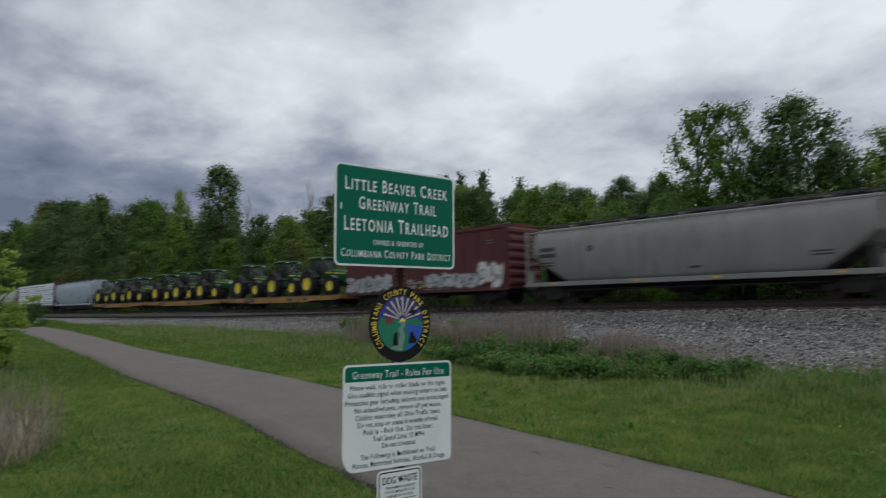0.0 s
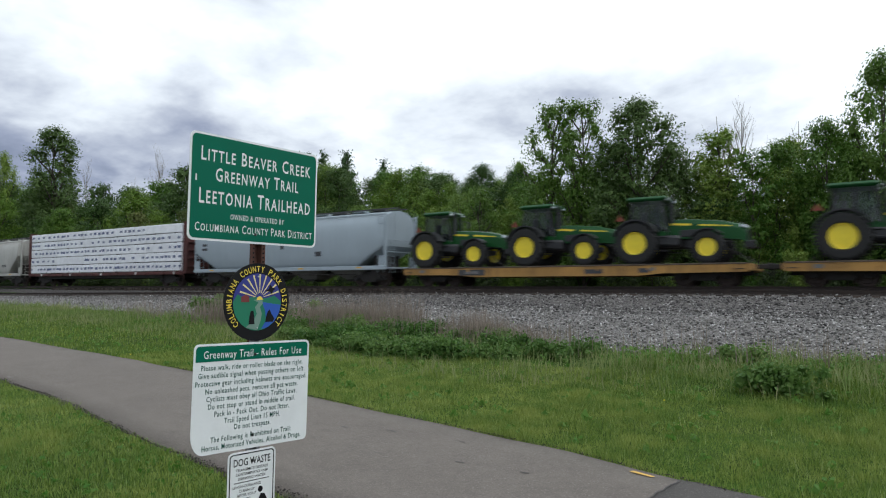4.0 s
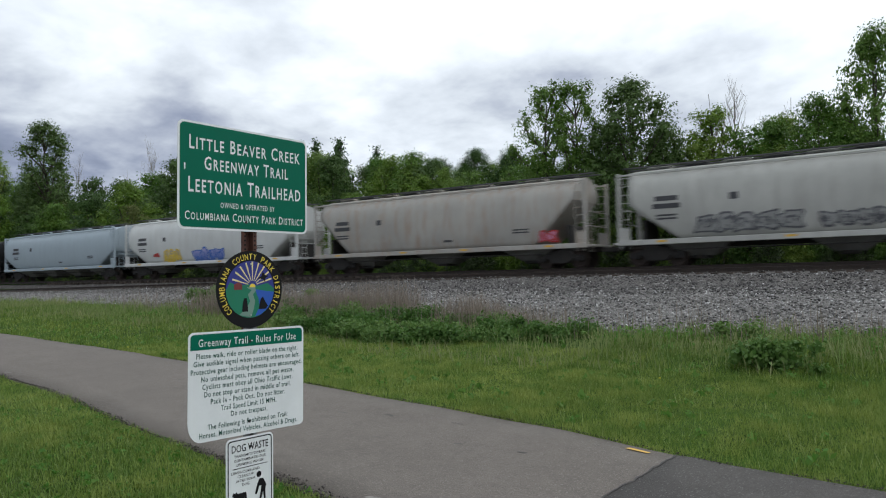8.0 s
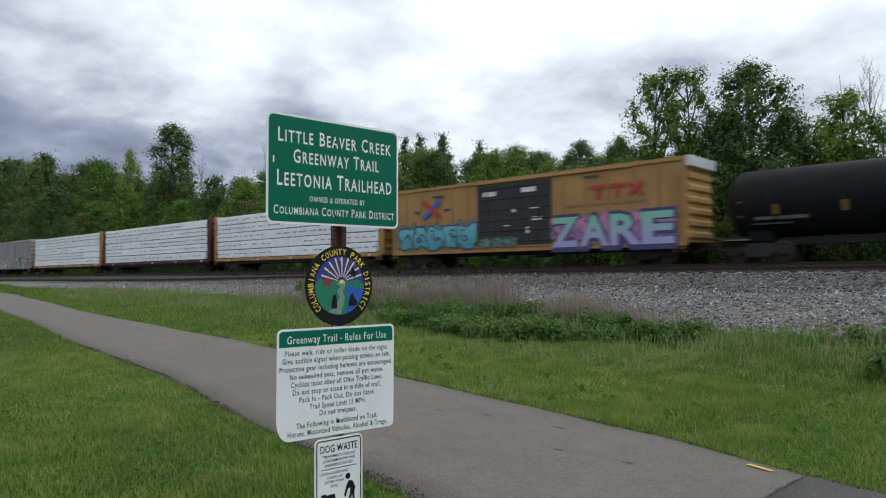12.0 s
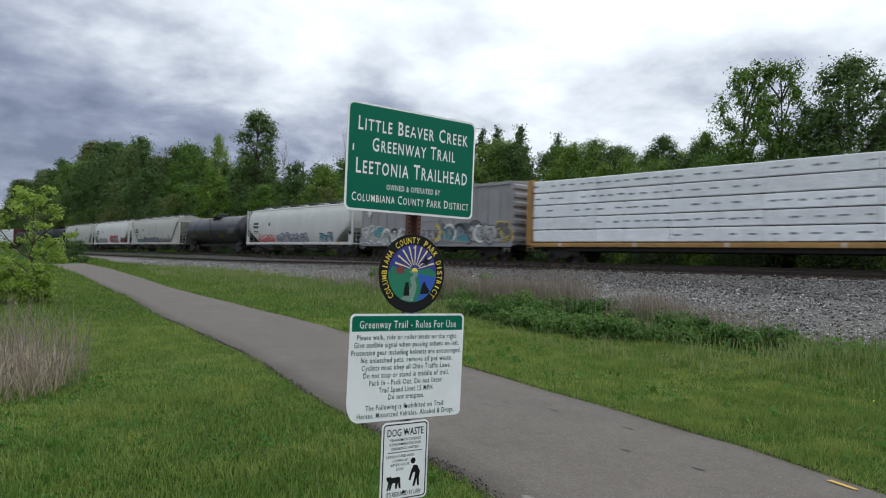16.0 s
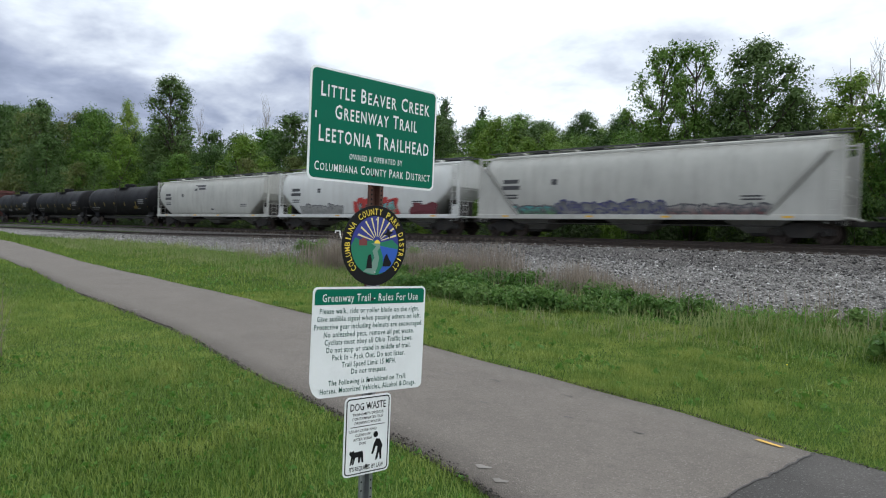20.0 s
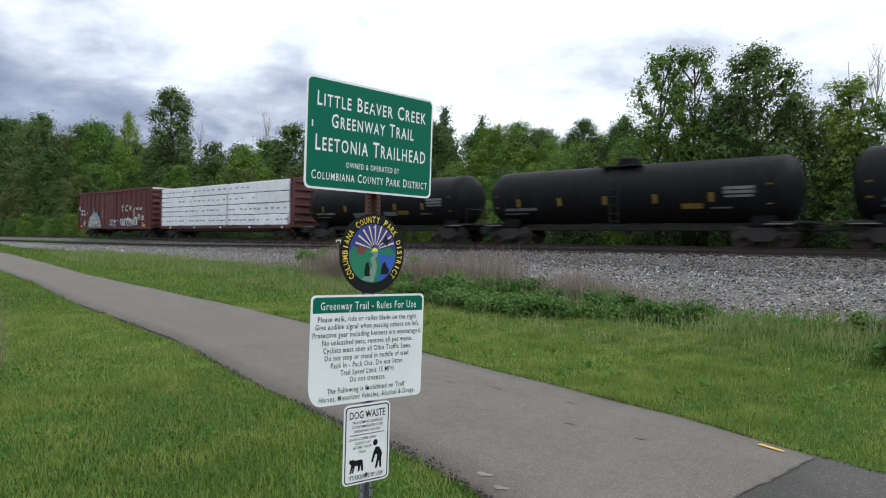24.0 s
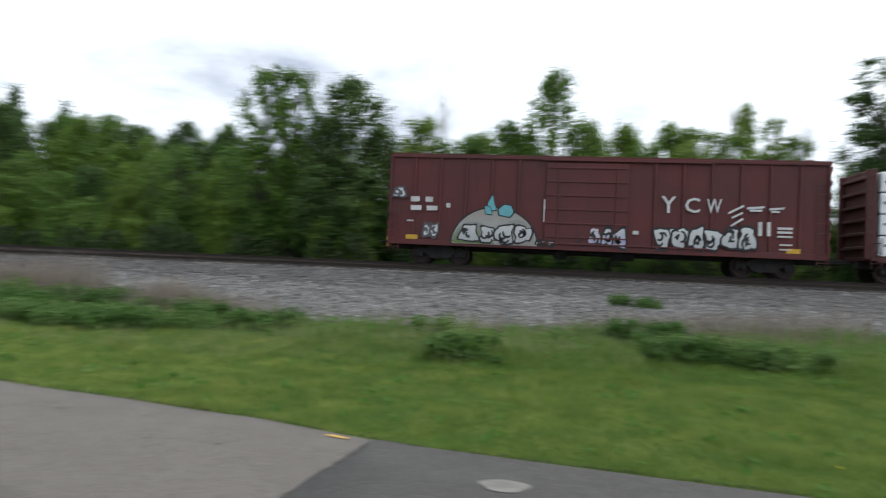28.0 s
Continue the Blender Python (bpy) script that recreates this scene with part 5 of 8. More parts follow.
        letters(text, (0.0 + (0.01 if f > 0.9 else 0), -0.0062, 0.306 - 0.612 * f), 0.745 * w, 0.031, M_SIGN_INK, r, bold=0.008, spread=1.14)
    bolt(r, 0.0, 0.235)
    bolt(r, 0.0, -0.232)

    # dog waste sign
    d = plate("dog_waste_sign", round_rect(0.305, 0.457, 0.03), 0.003, M_SIGN_WHITE, t, "white dog waste notice with black border", -0.004)
    d.matrix_basis = pose(-0.012, -0.008, 0.545, 0, 0, -6)
    ring("border", round_rect(0.285, 0.437, 0.022), round_rect(0.272, 0.424, 0.017), M_SIGN_BLACK, d, -0.0052, "black border line")
    for text, z, w, h in (("DOG WASTE", 0.170, 0.235, 0.044), ("TRANSMITS DISEASE", 0.126, 0.205, 0.016), ("CONTAMINATES OUR", 0.101, 0.205, 0.016), ("DRINKING WATER", 0.076, 0.175, 0.016), ("LEASH-CURB AND", 0.032, 0.18, 0.016), ("CLEAN UP", 0.007, 0.10, 0.016), ("AFTER YOUR", -0.018, 0.125, 0.016), ("DOG", -0.043, 0.045, 0.016), ("IT'S REQUIRED BY LAW", -0.186, 0.225, 0.026)):
        letters(text, ((-0.03 if -0.05 < z < 0.035 else 0.0), -0.006, z), w, h, M_SIGN_BLACK, d, bold=0.01 if h > 0.02 else 0.004)
    face("rule_line", [(-0.112, 0.052), (0.112, 0.052), (0.112, 0.056), (-0.112, 0.056)], M_SIGN_BLACK, d, -0.0054, "thin black line")
    face("dog_shape", [(-0.115, -0.095), (-0.108, -0.078), (-0.098, -0.086), (-0.088, -0.078), (-0.08, -0.09), (-0.03, -0.088), (-0.025, -0.1), (-0.02, -0.155), (-0.032, -0.155), (-0.038, -0.12), (-0.046, -0.155), (-0.056, -0.155), (-0.056, -0.12), (-0.075, -0.122), (-0.085, -0.16), (-0.095, -0.16), (-0.09, -0.125), (-0.1, -0.16), (-0.11, -0.16), (-0.1, -0.115)], M_SIGN_BLACK, d, -0.0054, "plain black dog outline")
    face("bent_shape", [(0.03, -0.115), (0.045, -0.06), (0.06, -0.03), (0.085, -0.035), (0.105, -0.075), (0.098, -0.1), (0.1, -0.155), (0.088, -0.155), (0.083, -0.11), (0.07, -0.155), (0.056, -0.155), (0.068, -0.105), (0.072, -0.075), (0.058, -0.075), (0.042, -0.12)], M_SIGN_BLACK, d, -0.0054, "plain black stooping outline")
    face("bent_shape", [(0.056 + 0.016 * math.cos(a), -0.005 + 0.018 * math.sin(a)) for a in np.arange(0, math.tau, 0.5)], M_SIGN_BLACK, d, -0.0054, "plain black disc")
    bolt(d, 0.0, 0.168)
    bolt(d, 0.0, -0.178)
    # face -y turned to look along +x; the post leans a little
    t.matrix_world = pose(-2.685, 2.50, 0.0) @ pose(0, 0, 0, 0, 0.75, 0) @ pose(0, 0, 0, 0, 0, 84.7)
    return t


signpost()

# ---- the train ----
M_UNDER = surface("black_underframe", (0.022, 0.020, 0.019), 0.85, var=0.35, scale=2, fine=30, stain=(0.055, 0.042, 0.032), stain_amount=0.6)
M_WHEEL = surface("wheel_steel", (0.06, 0.045, 0.038), 0.65, metal=0.5, var=0.3, scale=4)
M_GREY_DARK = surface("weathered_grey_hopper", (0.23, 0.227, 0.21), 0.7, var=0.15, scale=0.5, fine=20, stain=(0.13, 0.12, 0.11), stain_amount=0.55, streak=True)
M_GREY = surface("light_grey_hopper", (0.42, 0.415, 0.385), 0.65, var=0.12, scale=0.5, fine=20, stain=(0.27, 0.25, 0.225), stain_amount=0.55, streak=True)
M_GREY_RUST = surface("rust_streaked_hopper", (0.37, 0.35, 0.32), 0.7, var=0.14, scale=0.4, fine=20, stain=(0.30, 0.20, 0.12), stain_amount=0.75, streak=True)
M_WHITE_CAR = surface("white_hopper", (0.56, 0.565, 0.55), 0.6, var=0.08, scale=0.5, fine=20, stain=(0.44, 0.42, 0.39), stain_amount=0.45, streak=True)
M_BLUE_CAR = surface("pale_blue_hopper", (0.33, 0.385, 0.425), 0.6, var=0.06, scale=0.5, fine=20, stain=(0.27, 0.315, 0.345), stain_amount=0.4, streak=True)
M_SILVER_BOX = surface("faded_silver_boxcar", (0.30, 0.30, 0.31), 0.6, metal=0.2, var=0.12, scale=0.6, fine=25, stain=(0.27, 0.21, 0.19), stain_amount=0.5, streak=True)
M_BROWN = surface("oxide_red_boxcar", (0.106, 0.025, 0.024), 0.7, var=0.2, scale=0.6, fine=25, stain=(0.055, 0.02, 0.018), stain_amount=0.5, streak=True)
M_BROWN_DARK = surface("oxide_red_frame", (0.085, 0.026, 0.023), 0.75, var=0.25, scale=0.8, fine=25, stain=(0.035, 0.02, 0.016), stain_amount=0.5, streak=True)
M_YELLOW_BOX = surface("ochre_yellow_boxcar", (0.36, 0.205, 0.065), 0.65, var=0.15, scale=0.6, fine=25, stain=(0.22, 0.12, 0.05), stain_amount=0.5, streak=True)
M_YELLOW_FLAT = surface("faded_yellow_flatcar", (0.37, 0.205, 0.055), 0.75, var=0.3, scale=0.8, fine=25, stain=(0.13, 0.07, 0.035), stain_amount=0.65, streak=True)
M_TANK = surface("black_tank", (0.009, 0.009, 0.010), 0.55, var=0.3, scale=0.7, fine=25, stain=(0.022, 0.02, 0.019), stain_amount=0.5, streak=True, spec=0.1)
M_TANK_GLOSS = surface("glossy_black_tank", (0.008, 0.008, 0.010), 0.34, var=0.3, scale=0.7, fine=25, bump=0.05, stain=(0.02, 0.02, 0.02), stain_amount=0.4, streak=True, spec=0.55)
M_DIM_YELLOW = surface("dull_reflector", (0.17, 0.115, 0.012), 0.6, var=0.2, bump=0)
M_DOOR_BLACK = surface("black_door", (0.018, 0.017, 0.02), 0.6, var=0.3, scale=1.5, stain=(0.07, 0.06, 0.06), stain_amount=0.4, streak=True)
M_DECK = surface("worn_deck", (0.10, 0.075, 0.055), 0.9, var=0.35, scale=2, fine=20)
M_ROOF_GALV = surface("galvanised_roof", (0.62, 0.62, 0.62), 0.5, metal=0.3, var=0.1, scale=1)
M_WALK = surface("dull_grating", (0.12, 0.12, 0.12), 0.7, metal=0.5, var=0.2)
M_MARK_DARK = surface("dark_stencil", (0.05, 0.05, 0.055), 0.7, var=0.15, bump=0)
M_MARK_WHITE = surface("white_stencil", (0.62, 0.62, 0.60), 0.7, var=0.12, bump=0, fine=30, stain=(0.3, 0.25, 0.22), stain_amount=0.4)
M_DULL_WHITE = surface("grimy_white_stencil", (0.16, 0.16, 0.16), 0.7, var=0.25, bump=0, fine=30, stain=(0.06, 0.06, 0.06), stain_amount=0.6)
M_MARK_YELLOW = surface("yellow_reflector", (0.62, 0.36, 0.03), 0.5, var=0.1, bump=0)
M_WRAP = surface("white_lumber_wrap", (0.79, 0.80, 0.83), 0.45, var=0.10, scale=2.2, fine=7, bump=0.9, depth=0.05, per_piece=0.07)
M_WRAP_MARK = surface("wrap_print", (0.20, 0.22, 0.23), 0.6, var=0.2, bump=0)
M_BLUE_PRINT = surface("blue_wrap_print", (0.10, 0.125, 0.23), 0.6, var=0.3, scale=6, fine=9, bump=0, stain=(0.42, 0.44, 0.5), stain_amount=0.8)
PAINT = {}


def paint(name, c):
    if name not in PAINT:
        PAINT[name] = surface("spray_" + name, c, 0.55, var=0.14, scale=3, fine=30, bump=0.0, stain=tuple(0.6 * v for v in c), stain_amount=0.3)
    return PAINT[name]


SPRAY = {"white": (0.62, 0.63, 0.62), "silver": (0.42, 0.43, 0.43), "black": (0.02, 0.02, 0.022), "blue": (0.04, 0.12, 0.42), "yellow": (0.62, 0.44, 0.05), "aqua": (0.16, 0.45, 0.50),
         "red": (0.42, 0.035, 0.03), "purple": (0.20, 0.12, 0.33), "green": (0.07, 0.32, 0.15), "pink": (0.55, 0.22, 0.33), "grey": (0.28, 0.28, 0.27), "cyan": (0.20, 0.52, 0.62), "lavender": (0.34, 0.33, 0.55), "mint": (0.20, 0.50, 0.36), "teal": (0.05, 0.26, 0.30), "moss": (0.16, 0.22, 0.07), "maroon": (0.14, 0.03, 0.04), "tan": (0.34, 0.31, 0.27), "ink": (0.05, 0.05, 0.14), "dark": (0.09, 0.09, 0.10), "brown": (0.22, 0.15, 0.10)}

CARS, MIDDLE = [], {}
TRUCK_ME = {}
WHEELSETS = []


def truck_meshes():
    bm = bmesh.new()
    rod(bm, (0, -0.85, 0), (0, 0.85, 0), 0.08, None, 8)
    for s in (-1, 1):
        lathe(bm, [(s * 0.68, 0.50), (s * 0.715, 0.50), (s * 0.72, 0.46), (s * 0.81, 0.445), (s * 0.815, 0.38), (s * 0.77, 0.34), (s * 0.77, 0.15), (s * 0.84, 0.12)], 22)
    TRUCK_ME["wheelset"] = bm
    bm = bmesh.new()
    side = [(-1.22, 0.36), (-1.22, 0.62), (-0.75, 0.66), (-0.45, 0.86), (0.45, 0.86), (0.75, 0.66), (1.22, 0.62), (1.22, 0.36), (1.0, 0.36), (0.95, 0.52), (0.7, 0.52), (0.42, 0.26), (-0.42, 0.26), (-0.7, 0.52), (-0.95, 0.52), (-1.0, 0.36)]
    prism(bm, side, -0.08, 0.08, "Y")
    TRUCK_ME["side_frame"] = bm
    bm = bmesh.new()
    for x in (-0.17, 0, 0.17):
        for k in range(5):
            rod(bm, (x, 0, 0.33 + 0.075 * k), (x, 0, 0.37 + 0.075 * k), 0.07, None, 8)
        rod(bm, (x, 0, 0.32), (x, 0, 0.72), 0.05, None, 8)
    TRUCK_ME["spring_group"] = bm
    TRUCK_ME["bolster"] = box(new_box((0, 0, 0.68), (0.42, 1.9, 0.3), 0.04), (0, 0, 0.86), (0.6, 0.6, 0.16), 0.03)
    bm = bmesh.new()
    rod(bm, (0, -0.09, 0), (0, 0.05, 0), 0.13, None, 12)
    rod(bm, (0, -0.12, 0), (0, -0.09, 0), 0.09, None, 12)
    TRUCK_ME["axle_box"] = bm
    for k, bm in list(TRUCK_ME.items()):
        me = bpy.data.meshes.new(k)
        bm.to_mesh(me)
        bm.free()
        me.materials.append(M_WHEEL if k == "wheelset" else M_UNDER)
        TRUCK_ME[k] = me


truck_meshes()


def truck(car, x):
    """A two-axle truck under a car, with wheelsets that turn."""
    t = new("truck", TRUCK_ME["bolster"])
    t.parent, t.location = car, (x, 0, 0)
    for y in (-1.0, 1.0):
        f = new("side_frame", TRUCK_ME["side_frame"])
        f.parent, f.location = t, (0, y, 0)
        g = new("spring_group", TRUCK_ME["spring_group"])
        g.parent, g.location = t, (0, y * 1.03, 0)
        tagged(g, kind="stuff")
        for dx in (-0.89, 0.89):
            b = new("axle_box", TRUCK_ME["axle_box"])
            b.parent, b.location, b.scale = t, (dx, y * 1.06, 0.457), (1, -1 if y > 0 else 1, 1)
    for dx in (-0.89, 0.89):
        w = new("wheelset", TRUCK_ME["wheelset"])
        w.parent, w.location = t, (dx, 0, 0.457)
        WHEELSETS.append((w, dx))
    return t


def coupler(car, x, s):
    bm = new_box((x - s * 0.35, 0, 0.86), (0.9, 0.18, 0.2), 0.02)
    box(bm, (x + s * 0.02, 0.03, 0.86), (0.24, 0.3, 0.3), 0.05)
    rod(bm, (x - s * 0.15, -0.5, 0.66), (x + s * 0.1, -0.1, 0.45), 0.03, None, 6)
    part("coupler", bm, M_UNDER, car)


def ladder(car, x, y, z0, z1, material, wide=0.42, along_x=True, n=None):
    bm = bmesh.new()
    d = Vector((1, 0, 0)) if along_x else Vector((0, 1, 0))
    for s in (-0.5, 0.5):
        rod(bm, Vector((x, y, z0)) + d * wide * s, Vector((x, y, z1)) + d * wide * s, 0.018, None, 5)
    n = n or max(3, int((z1 - z0) / 0.38))
    for k in range(n):
        z = z0 + (z1 - z0) * (k + 0.5) / n
        rod(bm, Vector((x, y, z)) - d * wide / 2, Vector((x, y, z)) + d * wide / 2, 0.016, None, 5)
    return part("ladder", bm, material, car)


def base_car(name, label, category, span, inset=2.6):
    """An empty car on its trucks and couplers; span: where its couplers lie along the train."""
    a, b = span
    car = thing(name, label, category, group="cars of the freight train")
    MIDDLE[car] = (a + b) / 2
    half = (b - a) / 2
    for s in (-1, 1):
        truck(car, s * (half - inset))
        coupler(car, s * (half - 0.05), s)
    CARS.append(car)
    return car, half


def marks(car, side, spots, material, name="stencil_bar"):
    """Unreadable small lettering as plain bars: (x, z, width, height)."""
    for x, z, w, h in spots:
        y0, y1 = side(z - h / 2), side(z + h / 2)
        bm = bmesh.new()
        bm.faces.new([bm.verts.new(p) for p in ((x - w / 2, y0 - 0.012, z - h / 2), (x + w / 2, y0 - 0.012, z - h / 2), (x + w / 2, y1 - 0.012, z + h / 2), (x - w / 2, y1 - 0.012, z + h / 2))])
        part(name, bm, material, car)


def blend_paint(low, high, z0, z1):
    """Two spray colours that fade into each other up the car's side."""
    name = "%s_to_%s_%d" % (low, high, round(z0 * 10 + z1))
    if name not in PAINT:
        m = bpy.data.materials.new("spray_" + name)
        m.use_nodes = True
        n, l = m.node_tree.nodes, m.node_tree.links
        tc, sp, ma = n.new("ShaderNodeTexCoord"), n.new("ShaderNodeSeparateXYZ"), n.new("ShaderNodeMapRange")
        nz, ad, mx = n.new("ShaderNodeTexNoise"), n.new("ShaderNodeMath"), n.new("ShaderNodeMix")
        nz.inputs["Scale"].default_value, nz.inputs["Detail"].default_value = 2.5, 4.0
        l.new(tc.outputs["Object"], sp.inputs[0])
        l.new(tc.outputs["Object"], nz.inputs["Vector"])
        ad.operation = "MULTIPLY_ADD"
        ad.inputs[1].default_value = 0.9 * (z1 - z0)
        l.new(nz.outputs[0], ad.inputs[0])
        l.new(sp.outputs[2], ad.inputs[2])
        ma.inputs[1].default_value, ma.inputs[2].default_value = z0 + 0.45 * (z1 - z0), z1 + 0.45 * (z1 - z0)
        l.new(ad.outputs[0], ma.inputs[0])
        mx.data_type = "RGBA"
        mx.inputs[6].default_value, mx.inputs[7].default_value = (*SPRAY[low], 1), (*SPRAY[high], 1)
        l.new(ma.outputs[0], mx.inputs[0])
        l.new(mx.outputs[2], n["Principled BSDF"].inputs["Base Color"])
        n["Principled BSDF"].inputs["Roughness"].default_value = 0.55
        PAINT[name] = m
    return PAINT[name]


def spray_of(colour, z0, z1):
    return blend_paint(colour[0], colour[1], z0, z1) if isinstance(colour, tuple) else paint(colour, SPRAY[colour])


def flat_patch(side, pts, off):
    """A closed shape of (x, z) points laid on a car's side."""
    bm = bmesh.new()
    c = (sum(p[0] for p in pts) / len(pts), sum(p[1] for p in pts) / len(pts))
    rings = [[bm.verts.new((c[0] + (u - c[0]) * k, side(c[1] + (v - c[1]) * k) - off, c[1] + (v - c[1]) * k)) for u, v in pts] for k in (1.0, 0.55)]
    m = bm.verts.new((c[0], side(c[1]) - off, c[1]))
    for i in range(len(pts)):
        j = (i + 1) % len(pts)
        bm.faces.new((rings[0][i], rings[0][j], rings[1][j], rings[1][i]))
        bm.faces.new((rings[1][i], rings[1][j], m))
    return bm


def ribbon(side, pts, width, off):
    """A spray line along (x, z) points."""
    bm = bmesh.new()
    rows = []
    for k, (x, z) in enumerate(pts):
        a, b = pts[max(0, k - 1)], pts[min(len(pts) - 1, k + 1)]
        d = Vector((b[0] - a[0], b[1] - a[1])).normalized()
        w = width / 2 * (0.75 + 0.5 * math.sin(math.pi * k / max(1, len(pts) - 1)))
        rows.append([bm.verts.new((x - d.y * w, side(z) - off, z + d.x * w)), bm.verts.new((x + d.y * w, side(z) - off, z - d.x * w))])
    for p, q in zip(rows, rows[1:]):
        bm.faces.new((p[0], q[0], q[1], p[1]))
    return bm


def tag_letters(car, side, x0, x1, z0, z1, fill, line, seed, n=5, lift=0.014, name="graffiti_letter", spiky=False, tilt=0.0):
    """Spray-painted letters without meaning, each an outlined shape with a fill and a few bent strokes."""
    r = np.random.RandomState(seed)
    w = (x1 - x0) / n
    for k in range(n):
        cx, cz = x0 + w * (k + 0.5) + r.uniform(-0.06, 0.06) * w, (z0 + z1) / 2 + r.uniform(-0.06, 0.06) * (z1 - z0)
        rx, rz = w * r.uniform(0.50, 0.66), (z1 - z0) / 2 * r.uniform(0.82, 1.02)
        ph = r.uniform(0, math.tau, 3)
        shape = []
        m = 14 if spiky else 26
        for i in range(m):
            a = i * math.tau / m
            q = (0.72 + 0.36 * (i % 2) + r.uniform(-0.14, 0.14)) if spiky else 1 + 0.17 * math.sin(3 * a + ph[0]) + 0.10 * math.sin(5 * a + ph[1]) + 0.05 * math.sin(8 * a + ph[2])
            sx = abs(math.cos(a)) ** 0.6 * math.copysign(1, math.cos(a))
            sz = abs(math.sin(a)) ** 0.6 * math.copysign(1, math.sin(a))
            v = min(z1 + 0.1, max(z0 - 0.05, cz + rz * q * sz))
            shape.append((cx + rx * q * sx + tilt * (v - cz), v))
        up = lift + 0.004 * k
        letter = part(name, flat_patch(side, shape, up), spray_of(line, z0, z1), car)
        e = 1 - 0.075 / min(rx, rz)
        part("letter_fill", flat_patch(side, [(cx + (u - cx) * e, cz + (v - cz) * e) for u, v in shape], up + 0.003), spray_of(fill, z0, z1), letter)
        for _ in range(4):
            u0, v0 = cx + r.uniform(-0.45, 0.25) * rx, cz + r.uniform(-0.6, 0.1) * rz
            a0, bend, size = r.uniform(0, math.tau), r.uniform(1.2, 3.6), r.uniform(0.25, 0.5)
            pts = [(u0 + size * rx * math.cos(a0 + bend * i / 6), v0 + size * rz * math.sin(a0 + bend * i / 6) + 0.2 * rz) for i in range(7)]
            part("letter_stroke", ribbon(side, pts, 0.085, up + 0.006), spray_of(line, z0, z1), letter)


def big_text(car, side, text, x, z, w, h, colour, y_off=0.03, bold=0.0):
    o = letters(text, (x, side(z) - y_off, z), w, h, paint(colour, SPRAY[colour]), car, "graffiti_letter", bold)
    return o


